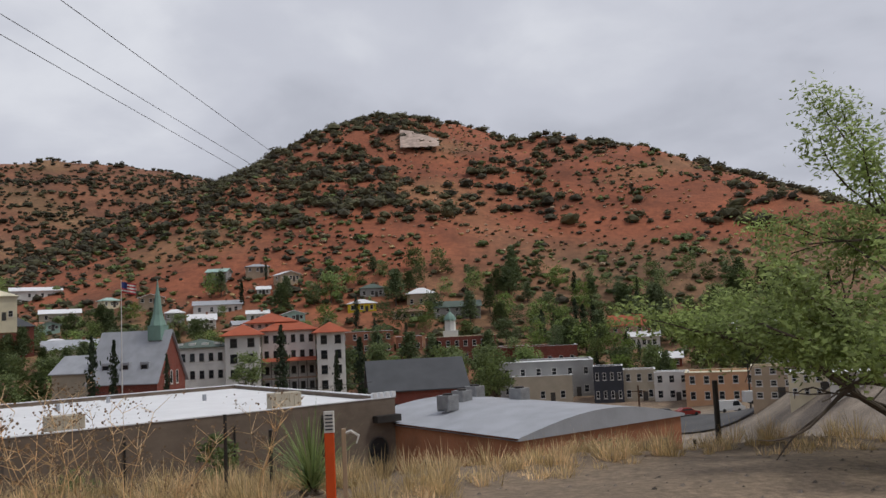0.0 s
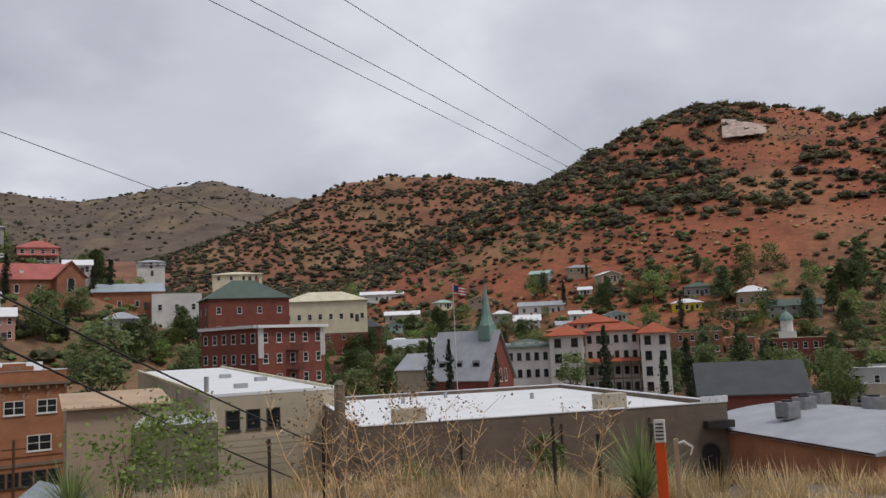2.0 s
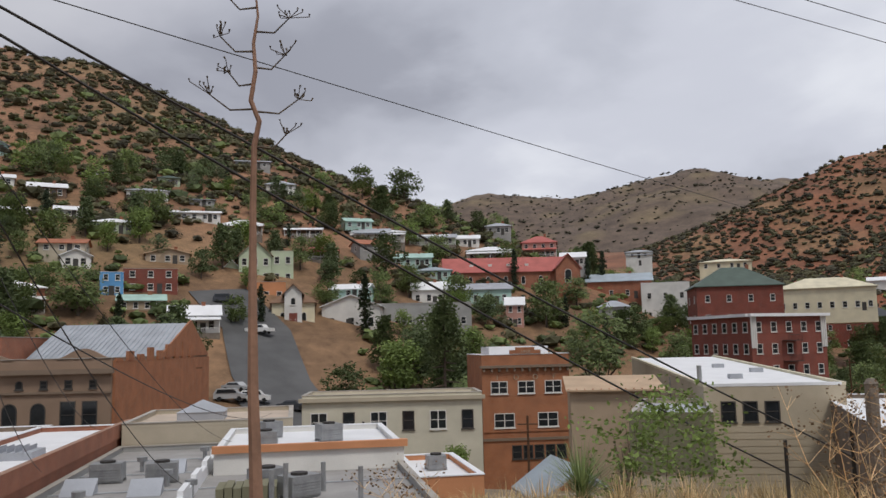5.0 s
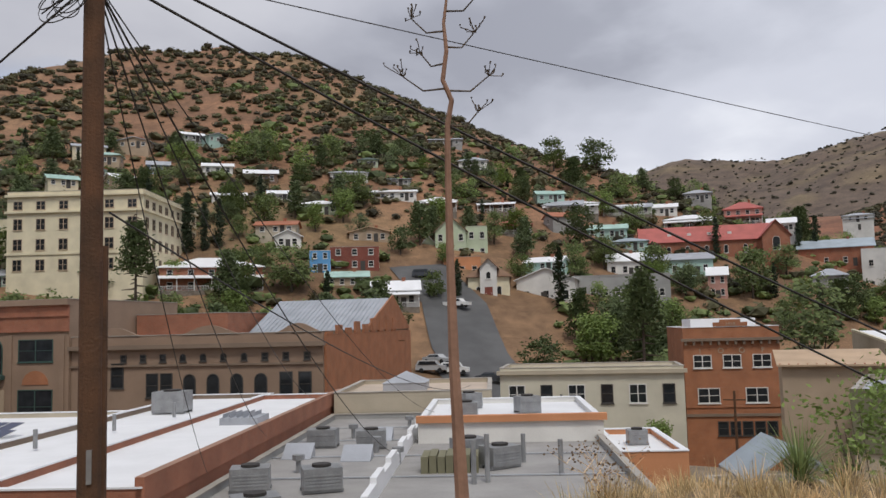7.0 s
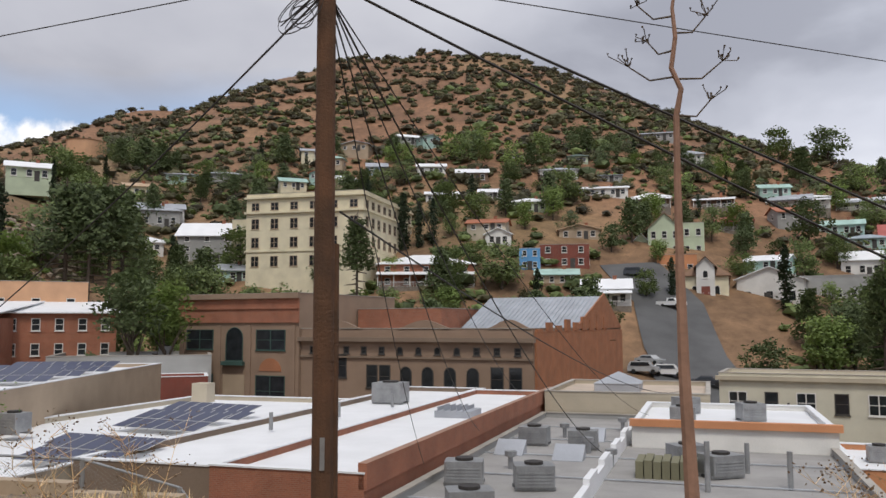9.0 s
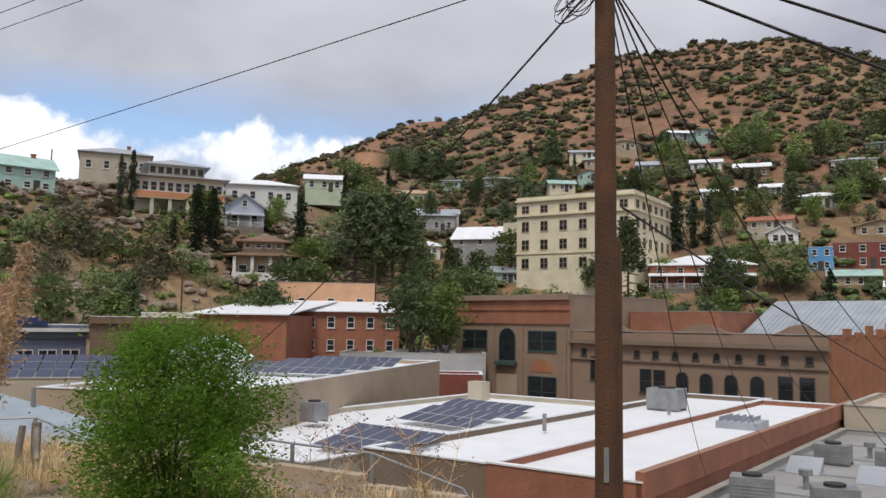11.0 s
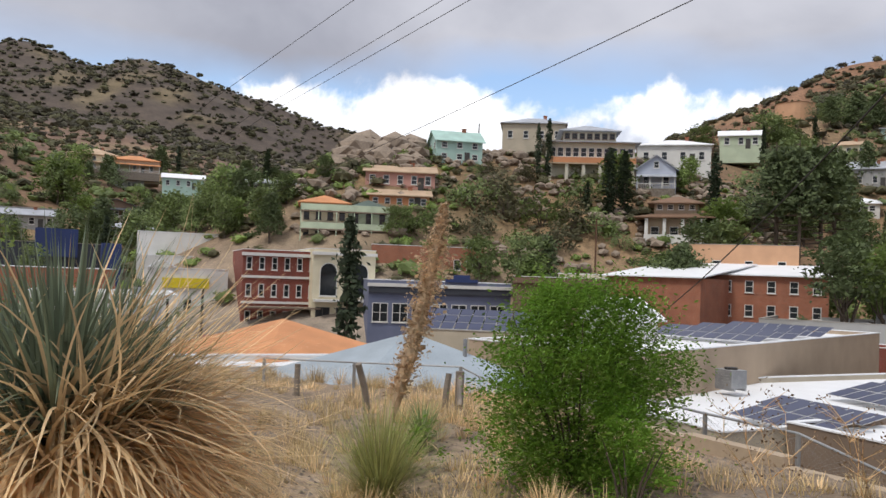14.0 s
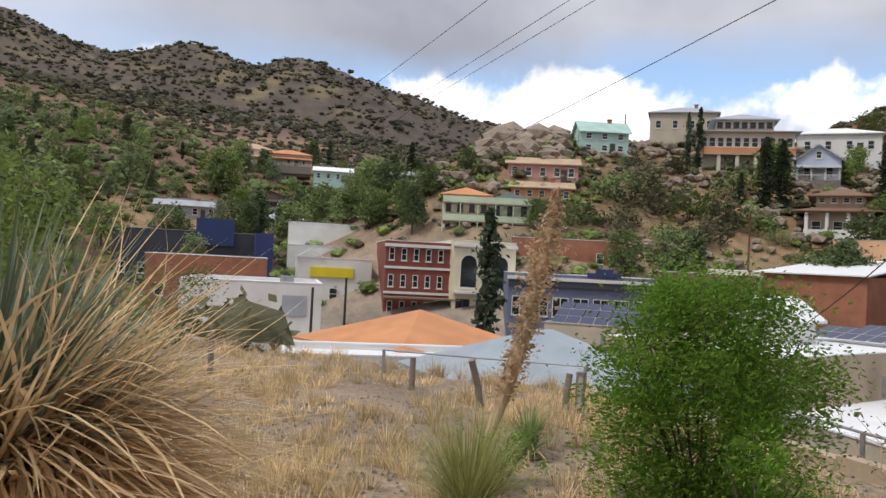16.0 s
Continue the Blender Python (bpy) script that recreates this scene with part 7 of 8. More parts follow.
def bush(x, y, z, w, h, label, leafmat, seed, stems=9, clumps=70, per=60, size=0.028):
    r = random.Random(seed)
    P = thing("bush", x, y, z, 0, label, "bush")
    t, c = bmesh.new(), bmesh.new()
    for i in range(stems):
        a = r.random() * math.tau
        q = r.uniform(0.2, 0.45) * w
        tube(t, [(0.04 * math.cos(a), 0.04 * math.sin(a), -0.1), (q * 0.5 * math.cos(a), q * 0.5 * math.sin(a), h * 0.35), (q * math.cos(a), q * math.sin(a), h * r.uniform(0.6, 0.9))], [0.016, 0.011, 0.004], 5)
    cs = []
    for i in range(clumps):
        a, q = r.random() * math.tau, r.random() ** 0.5
        zz = r.uniform(0.06, 0.97)
        ww = w * 0.5 * math.sqrt(max(0.08, 1 - ((zz - 0.45) / 0.58) ** 2)) * (1 + 0.16 * math.sin(3 * a + seed))
        cs.append(((ww * q * math.cos(a), ww * q * math.sin(a), zz * h), r.uniform(0.09, 0.2) * w))
    leaf_cloud(c, r, cs, per, size)
    tagged(part("stems", t, bark, P), kind="stuff")
    part("leaves", c, leafmat, P)
    return P


bush(-8.7, -4.05, gz(-8.7, -4.05), 1.8, 1.88, "bright green leafy bush on the slope", leaf_bright, 2, 14, 190, 260, 0.021)
rosette("bear_grass", -6.9, -4.9, gz(-6.9, -4.9), 900, 0.8, 0.008, "arching yellow-green bear grass clump on the slope", 0.45, 0.5, 0.14, 0.04, 31)
bush(-7.9, -5.6, gz(-7.9, -5.6), 0.9, 0.45, "low yellow-green weed patch behind bear grass", leaf_bright, 33, 6, 22, 60, 0.022)
bush(-8.15, -3.25, gz(-8.15, -3.25), 0.7, 0.75, "small bright green sapling beside the bush", leaf_bright, 3, 5, 16, 60, 0.025)
bx, by = spot(113.5, 15)
bush(bx, by, gz(bx, by), 1.6, 1.5, "dark green bush behind the retaining wall", leaf_mid, 5, 6, 40, 50, 0.045)
bx, by = spot(41.5, 15)
bush(bx, by, gz(bx, by) - 0.3, 2.6, 3.6, "pale green bush on the bank", leaf_light, 6, 8, 60, 60, 0.045)
for b, d, w, h, s in ((-10.5, 17, 2.4, 2.4, 14), (-14, 19, 2.8, 2.6, 15), (-4.5, 18, 1.8, 2.0, 16), (24, 16, 1.2, 2.6, 17), (15.5, 14, 0.8, 2.2, 18), (151.5, 24, 2.6, 2.2, 19), (148.5, 27, 1.8, 1.8, 20)):
    bx, by = spot(b, d)
    bush(bx, by, gz(bx, by) - 0.2, w, h, "grey-green bush on the bank edge", leaf_mid, s, 7, 46, 44, 0.045)
for b, d in ((166.5, 9.0), (163.5, 11.5)):
    bx, by = spot(b, d)
    bush(bx - 2, by, gz(bx, by), 2.6, 2.7, "light green leafy bush beyond the yucca", leaf_light, int(d), 8, 70, 80, 0.04)


def weed(x, y, seed, high=1.5):
    """A dry branching weed with small seed heads."""
    r = random.Random(seed)
    P = thing("dry_weed", x, y, gz(x, y), 0, "tall dry branching weed with seed heads", "weed", "dry weeds at the verge")
    t, h = bmesh.new(), bmesh.new()
    for i in range(4):
        a = r.random() * math.tau
        p = Vector((0, 0, 0))
        pts = [tuple(p)]
        for k in range(5):
            p = p + Vector((0.07 * math.cos(a) + r.gauss(0, 0.04), 0.07 * math.sin(a) + r.gauss(0, 0.04), high * 0.2))
            pts.append(tuple(p))
            if k:
                for _ in range(3):
                    b = r.random() * math.tau
                    tip = p + Vector((0.2 * math.cos(b), 0.2 * math.sin(b), r.uniform(0.05, 0.22)))
                    tube(t, [tuple(p), tuple(tip)], [0.0035, 0.0015], 3)
                    for _ in range(5):
                        q = tip + Vector((r.gauss(0, 0.04), r.gauss(0, 0.04), r.gauss(0, 0.04)))
                        u = Vector((r.gauss(0, 1), r.gauss(0, 1), r.gauss(0, 1))).normalized() * r.uniform(0.008, 0.018)
                        w = u.orthogonal()
                        h.faces.new([h.verts.new(q + e) for e in (-u, w * 0.7, u, -w * 0.7)])
        tube(t, pts, [0.007, 0.006, 0.005, 0.004, 0.003, 0.002], 4)
    tagged(part("stem_cluster", t, yucca_dry, P), kind="stuff")
    tagged(part("seed_head_cluster", h, material("seed_head%d" % seed, (0.3, 0.2, 0.12), 0.9, 0.2, 1, 0, leaf=True), P), kind="stuff")


for i, (b, d, h) in enumerate(((26.5, 8.6, 1.25), (23.5, 8.9, 1.3), (28.8, 8.2, 1.1), (21, 9.2, 1.1), (30.5, 8.8, 1.2), (25, 7.9, 0.9), (12.5, 9.2, 1.0), (100, 9.8, 0.8), (104.5, 9.0, 0.9), (18.5, 8.6, 0.8), (57, 9.4, 0.5))):
    x, y = spot(b, d)
    weed(x, y, 40 + i, h)

# orange utility marker
x, y = spot(7.4, 6.6)
P = thing("marker_post", x, y, gz(x, y), 8, "bright orange plastic utility marker post", "marker post")
bm = bmesh.new()
box(bm, -0.04, -0.012, -0.1, 0.04, 0.012, 1.0, 0.01)
part("blade", bm, material("marker_orange", (0.75, 0.09, 0.01), 0.5, 0.1, 0.5, 0.05), P)
bm = bmesh.new()
box(bm, -0.04, -0.016, 1.0, 0.045, 0.012, 1.17, 0.008)
part("top_label", bm, MATS["paint_white"], P, "white label with grey bars")
for k in range(5):
    band(P, "print_bar", -0.03, -0.0185, 0.03, -0.0163, 1.02 + 0.028 * k, 1.032 + 0.028 * k, MATS["paint_slate"])
band(P, "small_label", -0.02, -0.015, 0.02, -0.0123, 0.3, 0.42, MATS["paint_white"])
P = thing("wooden_stake", x + 0.11, y + 0.05, gz(x, y), 8, "thin wooden survey stake tied with white tape", "stake")
bm = bmesh.new()
box(bm, -0.018, -0.018, -0.1, 0.018, 0.018, 1.02, 0.004)
part("stake", bm, MATS["roof_tan"], P)
bm = bmesh.new()
tube(bm, [(0, 0, 0.98), (0.06, -0.02, 1.0), (0.12, -0.02, 0.96), (0.1, -0.03, 0.9)], [0.012, 0.015, 0.01, 0.005], 5)
part("tape", bm, trim, P)


def post(name, x, y, high, r, mat, label, lean=0.0, cap=False):
    P = thing(name, x, y, gz(x, y), 0, label, "post")
    bm = bmesh.new()
    tube(bm, [(0, 0, -0.3), (lean * 0.5, 0, high * 0.5), (lean, 0, high)], [r, r * 0.97, r * 0.93], 9)
    part("shaft", bm, mat, P)
    if cap:
        bm = bmesh.new()
        tube(bm, [(lean, 0, high), (lean, 0, high + 0.05)], [r * 1.05, r * 0.5], 9)
        part("cap", bm, mat, P)
    return P


x, y = spot(29.1, 9.3)
post("wooden_post", x, y, 1.45, 0.065, grey_wood, "weathered grey wooden fence post", 0.02, True)
for b, d, h, r in ((30.2, 9.4, 1.1, 0.02), (33.8, 9.6, 0.9, 0.02), (14.6, 10.2, 1.0, 0.022), (11.6, 10.4, 0.75, 0.03), (8.1, 11.0, 0.8, 0.025), (-18.5, 14.5, 1.4, 0.05), (-16.9, 16, 1.3, 0.03)):
    x, y = spot(b, d)
    post("steel_post", x, y, h, r, steel_dark, "dark steel fence post on the verge", 0.0)
for x, y, h, l in ((-11.5, -11.3, 0.55, 0.0), (-11.2, -9.2, 0.75, 0.3), (-12.3, -8.6, 0.55, -0.1), (-9.2, -14.2, 0.9, 0.0)):
    post("wooden_stump", x, y, h, 0.055, grey_wood, "short broken wooden fence post", l)
P = thing("broken_timber", -12.2, -8.2, gz(-12.2, -8.2) + 0.05, 30, "broken weathered timber beside the fence", "timber")
bm = bmesh.new()
box(bm, 0, -0.06, 0.0, 0.14, 0.06, 0.6, 0.01)
tube(bm, [(0.05, 0, 0.55), (0.7, 0.1, 0.15)], [0.05, 0.04], 6)
part("beam", bm, grey_wood, P)


def pipe_fence(name, pts, high, label):
    P = thing(name, 0, 0, 0, 0, label, "fence")
    tops = []
    for x, y in pts:
        z = gz(x, y)
        bm = bmesh.new()
        tube(bm, [(x, y, z - 0.2), (x, y, z + high)], 0.032, 8)
        part("post", bm, iron, P)
        tops.append((x, y, z + high))
    for a, b in zip(tops[:-1], tops[1:]):
        bm = bmesh.new()
        tube(bm, [a, b], 0.018, 8)
        part("rail", bm, iron, P)
        bm = bmesh.new()
        n = int((Vector(a) - Vector(b)).length / 0.12)
        for s in (1, -1):
            for k in range(-8, n + 1):
                u, v = k / n, (k + 8) / n
                lo, hi = (u, v) if s > 0 else (v, u)
                p, q = Vector(a).lerp(Vector(b), min(max(lo, 0), 1)), Vector(a).lerp(Vector(b), min(max(hi, 0), 1))
                tube(bm, [(p.x, p.y, p.z - high * 0.95), (q.x, q.y, q.z - 0.03)], 0.0012, 3)
        part("mesh", bm, iron, P, "thin wire chain-link mesh")


pipe_fence("pipe_fence", [(-13.6, -6.9), (-13.0, -5.5), (-12.45, -4.3), (-12.0, -3.0), (-11.55, -1.7), (-11.2, -0.7)], 0.5, "low galvanised pipe fence with wire mesh")
pipe_fence("lower_fence", [(-12.6, -13.6), (-13.2, -11.6), (-14.0, -9.6), (-14.9, -8.0)], 0.5, "low galvanised pipe fence at the slope edge")
P = thing("retaining_wall", 0, 0, 0, 0, "long low tan concrete retaining wall", "wall")
seg = [(-13.6, -7.7), (-12.9, -6.1), (-12.15, -4.4), (-11.65, -3.0), (-11.2, -1.6), (-10.8, -0.4)]
for (ax, ay), (bx, by) in zip(seg[:-1], seg[1:]):
    bm = bmesh.new()
    L_ = math.hypot(bx - ax, by - ay)
    box(bm, 0, -0.1, -0.8, L_, 0.1, 0.16, 0.015)
    ob = put("wall_section", finish(bm, "wall_section", MATS["paint_tan"]), P, (ax, ay, (gz(ax, ay) + gz(bx, by)) / 2), math.degrees(math.atan2(by - ay, bx - ax)))
P = thing("signboard", *spot(149, 36), gz(*spot(149, 36)), 150, "small white basketball-like backboard sign on a post", "sign")
bm = bmesh.new()
tube(bm, [(0, 0, -0.3), (0, 0, 2.6)], 0.06, 8)
part("post", bm, steel_dark, P)
bm = bmesh.new()
box(bm, -0.5, -0.1, 1.9, 0.5, -0.06, 2.5, 0.02)
part("board", bm, MATS["paint_white"], P)
band(P, "square", -0.25, -0.12, 0.25, -0.1, 2.05, 2.3, MATS["paint_umber"])

# dry flower stalk beyond the path
x, y = -8.85, -6.8
r_ = random.Random(21)
P = thing("flower_stalk", x, y, gz(x, y), 0, "dry fluffy leaning flower stalk", "plant")
bm, fz = bmesh.new(), bmesh.new()
pts = [(-0.5 * k / 8 - 0.1 * math.sin(k * 0.4), 0.5 * k / 8, 3.0 * k / 8 - 0.1) for k in range(9)]
tube(bm, pts, [0.05, 0.06, 0.075, 0.085, 0.085, 0.08, 0.065, 0.045, 0.015], 9)
pod = fuzz
part("stem", bm, pod, P)
for k in range(4200):
    u = r_.uniform(0.22, 1.0) * 8
    i = min(int(u), 7)
    c = Vector(pts[i]).lerp(Vector(pts[i + 1]), u - i)
    w = 0.19 * min(1.0, (8.3 - u) * 0.5) * min(1, 0.45 + u * 0.1)
    q = c + Vector((r_.gauss(0, 0.5), r_.gauss(0, 0.5), r_.gauss(0, 0.3))) * w
    a = Vector((r_.gauss(0, 1), r_.gauss(0, 1), r_.gauss(0, 1))).normalized() * r_.uniform(0.015, 0.04)
    b = a.orthogonal() * 0.5
    fz.faces.new([fz.verts.new(q + e) for e in (-a, b, a, -b)])
tagged(part("seed_pod_cluster", fz, pod, P), kind="stuff")

# tall agave stalk
x, y = -9.3, 4.0
P = thing("agave_stalk", x, y, -0.35, 0, "tall bare agave flower stalk with branching tips", "plant")
bm = bmesh.new()
line = [(0.3, -0.05, -3.2), (0.16, -0.05, 0.0), (0.1, -0.05, 0.7), (0.05, -0.06, 1.5), (0.0, -0.05, 2.6), (-0.05, -0.03, 3.6), (-0.05, -0.02, 4.3), (-0.02, 0.03, 4.6), (-0.06, -0.06, 4.85), (-0.02, -0.02, 5.2), (-0.06, -0.03, 5.55), (-0.05, 0.02, 5.9), (-0.06, -0.03, 6.4)]
tube(bm, line, [0.1, 0.085, 0.075, 0.065, 0.052, 0.042, 0.036, 0.032, 0.03, 0.027, 0.022, 0.016, 0.008], 8)
part("stem", bm, material("agave_stem", (0.33, 0.19, 0.13), 0.8, 0.2, 0.6, 0.2), P)
for z, ang, L_ in ((4.3, 25, 0.34), (4.75, 200, 0.52), (4.72, 20, 0.5), (5.05, 190, 0.3), (5.25, 15, 0.36), (5.45, 205, 0.4), (5.7, 10, 0.4), (6.0, 190, 0.35), (6.25, 30, 0.3)):
    bm = bmesh.new()
    i = max(k for k in range(len(line)) if line[k][2] <= z)
    c = Vector(line[i]).lerp(Vector(line[min(i + 1, len(line) - 1)]), 0.5)
    c.z = z
    d = Vector((math.cos(radians(ang + 45)), math.sin(radians(ang + 45)), 0))
    tip = c + d * L_ + Vector((0, 0, 0.16))
    tube(bm, [tuple(c), tuple(c + d * L_ * 0.55 - Vector((0, 0, 0.02))), tuple(tip)], [0.014, 0.011, 0.008], 5)
    for k in range(9):
        e = tip + Vector((r_.gauss(0, 0.07), r_.gauss(0, 0.07), r_.uniform(-0.02, 0.14)))
        tube(bm, [tuple(tip), tuple(e), tuple(e + Vector((r_.gauss(0, 0.01), r_.gauss(0, 0.01), 0.035)))], [0.005, 0.006, 0.014], 5)
    part("branch", bm, bark, P)

# utility pole with its cables
PX, PY = -11.4, 0.06
PZ = -0.87
P = thing("utility_pole", PX, PY, PZ, 0, "tall brown wooden utility pole with cables", "utility pole")
bm = bmesh.new()
tube(bm, [(0, 0, -3.5), (0.0, 0, 4), (0.02, 0, 9.2)], [0.142, 0.132, 0.115], 14)
part("shaft", bm, pole_wood, P)
bm = bmesh.new()
tube(bm, [(-0.1, 0.11, -3.5), (-0.1, 0.11, 3.55)], [0.09, 0.085], 10)
part("stub_post", bm, pole_wood, P)
bm = bmesh.new()
box(bm, 0.13, -0.03, 0.7, 0.155, 0.03, 1.1)
part("tag_plate", bm, iron, P)
bm = bmesh.new()
box(bm, -0.06, -1.1, 8.3, 0.06, 1.1, 8.42, 0.01)
part("crossarm", bm, grey_wood, P)
for k in range(7):
    bm = bmesh.new()
    n = 22
    rr, tilt = 0.2 + 0.03 * k, 0.5 + 0.12 * k
    pts = [(0.16 + 0.03 * k, -0.42 + rr * math.cos(q * math.tau / n) + 0.05 * math.sin(k), 6.05 + 0.07 * (k % 3) + rr * 0.75 * math.sin(q * math.tau / n + 0.4 * k)) for q in range(n + 1)]
    tube(bm, pts, 0.008, 4)
    for v in bm.verts:
        v.co = Vector((v.co.x * 0.75, v.co.y * 0.75, v.co.z + 0.45))
    part("cable_coil", bm, steel_dark, P)


def cable(name, a, b, sag, r, label, lumps=False):
    """A hanging line from a to b."""
    P = thing(name, 0, 0, 0, 0, label, "cable", "overhead lines")
    bm = bmesh.new()
    n = 28
    pts = []
    for k in range(n + 1):
        u = k / n
        p = Vector(a).lerp(Vector(b), u)
        pts.append((p.x, p.y, p.z - 4 * sag * u * (1 - u)))
    tube(bm, pts, r, 5)
    part("line", bm, steel_dark, P)


def far(b, d, el):
    x, y = spot(b, d)
    return (x, y, 1.6 + d * math.tan(radians(el)))


def span(name, pts, r, label):
    P = thing(name, 0, 0, 0, 0, label, "cable", "overhead lines")
    bm = bmesh.new()
    out = []
    for a, b in zip(pts[:-1], pts[1:]):
        for k in range(16):
            out.append(tuple(Vector(a).lerp(Vector(b), k / 16)))
    out.append(pts[-1])
    tube(bm, out, r, 5)
    part("line", bm, steel_dark, P)


span("power_line", [(-51, 330, 63), (-77, 0, 63), (-168, -239, 60), (-205, -330, 58)], 0.075, "thin high power line crossing the valley")
span("power_line", [(-60, 336, 61), (-89, 0, 61), (-192, -249, 60), (-228, -330, 58)], 0.075, "thin high power line crossing the valley")
span("power_line", [(-67, 340, 61), (-94, 0, 61), (-198, -250, 60), (-233, -330, 58)], 0.075, "thin high power line crossing the valley")
TOPZ = 6.3
cable("service_line", (PX, PY, TOPZ), (-33, 96, 6.2), 0.4, 0.009, "long thin overhead line from the pole")
cable("service_line", (PX, PY, TOPZ), (-52, -74, 6.6), 0.4, 0.009, "long thin overhead line from the pole")
cable("thick_cable", (PX, PY, 6.45), (-11.2, 24.5, -2.9), 0.25, 0.021, "thick black communication cable sagging from the pole")
cable("thick_cable", (PX, PY, 6.2), (-11.4, 20.5, -2.6), 0.3, 0.021, "thick black communication cable sagging from the pole")
for q, s, r in (((-46, 8, -4.2), 1.0, 0.013), ((-40, 13, -4.6), 0.9, 0.016), ((-58, 13.5, -3.4), 1.3, 0.013), ((-43, -22, -2.0), 0.8, 0.016), ((-37, 4, -4.4), 0.6, 0.011), ((-52, 20, -4.2), 1.2, 0.011)):
    cable("drop_cable", (PX, PY, 6.05), q, s, r, "black drop cable running down from the pole")
cable("drop_cable", (PX - 0.06, PY + 0.2, 3.1), (-62, 27, -3.4), 1.1, 0.015, "pale insulated cable from the short post")
cable("street_line", far(5, 95, -3.6), far(24, 120, -3.0), 0.8, 0.03, "thin street cable across the brick hall")

# right-hand mesquite tree
x, y = spot(-34.2, 13.0)
P = thing("mesquite_tree", x, y, gz(x, y), 0, "feathery green mesquite tree with leaning limbs", "tree")
bm, cr = bmesh.new(), bmesh.new()
mr = random.Random(31)


def limb(p, d, length, r, depth, tips):
    pts, rad = [tuple(p)], [r]
    for k in range(5):
        d = (d + Vector((mr.gauss(0, 0.16), mr.gauss(0, 0.16), mr.gauss(0, 0.12)))).normalized()
        p = p + d * length / 5
        pts.append(tuple(p))
        rad.append(r * (1 - 0.13 * (k + 1)))
        if depth and k > 0:
            for _ in range(2 if depth > 1 else 1):
                limb(p, (d + Vector((mr.gauss(0, 0.6), mr.gauss(0, 0.6), mr.gauss(0.1, 0.45)))).normalized(), length * 0.55, r * 0.45, depth - 1, tips)
        if depth == 0 and k > 1:
            tips.append((tuple(p), 0.34))
    tube(bm, pts, rad, 6)


tips = []
side_l = Vector((-math.cos(radians(-30)), -math.sin(radians(-30)), 0))
for d, L_, r in ((side_l * 0.9 + Vector((0, 0, 0.55)), 3.1, 0.075), (side_l * 0.35 + Vector((0, 0, 0.9)), 3.3, 0.07), (side_l * -0.4 + Vector((0, 0, 0.9)), 2.8, 0.1), (side_l * 0.6 + Vector((-0.2, -0.5, 0.7)), 2.6, 0.09)):
    limb(Vector((0, 0, -0.2)), d.normalized(), L_, r, 2, tips)
tips = [q for q in tips if q[0][2] > 1.25]
leaf_cloud(cr, mr, tips, 120, 0.042)
part("trunk", bm, bark, P)
part("crown", cr, material("mesquite_leaf", (0.33, 0.42, 0.12), 0.7, 0.25, 1.0, 0, leaf=True), P)

# ---------------------------------------------------------------- streets and cars


def road(name, pts, width, label):
    """A strip of asphalt that lies on the ground along pts."""
    me = bpy.data.meshes.new(name)
    V, F = [], []
    dense = []
    for a, b in zip(pts[:-1], pts[1:]):
        n = max(2, int(math.hypot(b[0] - a[0], b[1] - a[1]) / 3))
        dense += [(a[0] + (b[0] - a[0]) * k / n, a[1] + (b[1] - a[1]) * k / n) for k in range(n)]
    dense.append(pts[-1])
    m = 8
    for i, (x, y) in enumerate(dense):
        a, b = dense[max(i - 1, 0)], dense[min(i + 1, len(dense) - 1)]
        dx, dy = b[0] - a[0], b[1] - a[1]
        q = math.hypot(dx, dy)
        for k in range(m + 1):
            o = (k / m - 0.5) * width
            px, py = x - dy / q * o, y + dx / q * o
            V.append((px, py))
    Z = height(np.array([v[0] for v in V]), np.array([v[1] for v in V])) + 0.25
    V = [(x, y, float(z)) for (x, y), z in zip(V, Z)]
    for i in range(len(dense) - 1):
        for k in range(m):
            F.append((i * (m + 1) + k, i * (m + 1) + k + 1, (i + 1) * (m + 1) + k + 1, (i + 1) * (m + 1) + k))
    me.from_pydata(V, [], F)
    me.materials.append(asphalt)
    return tagged(new(name, me), label, "road", kind="structure")


road("road_square", [spot(-23, 140), spot(-12, 152), spot(-2, 160)], 24, "grey asphalt town square")
road("road_uphill", [spot(63.5, 118), spot(66.5, 140), spot(67.5, 160), spot(70, 176)], 13, "grey asphalt street climbing the slope")
road("road_parking", [spot(58, 122), spot(63, 126), spot(68, 122)], 15, "grey asphalt parking area")
road("road_court", [spot(38.5, 150), spot(42, 152), spot(45, 150)], 26, "grey asphalt car park")
road("road_west", [spot(148, 92), spot(143, 97), spot(136, 94), spot(126, 93)], 10, "grey asphalt shopping street")

CAR_PAINT = {n: material("car_" + n, c, 0.25, 0.04, 2, 0) for n, c in dict(white=(0.75, 0.75, 0.74), silver=(0.4, 0.41, 0.42), dark=(0.05, 0.055, 0.065), red=(0.3, 0.04, 0.03), tan=(0.42, 0.36, 0.28)).items()}
rubber = material("tyre_rubber", (0.02, 0.02, 0.02), 0.9, 0.1, 1, 0)


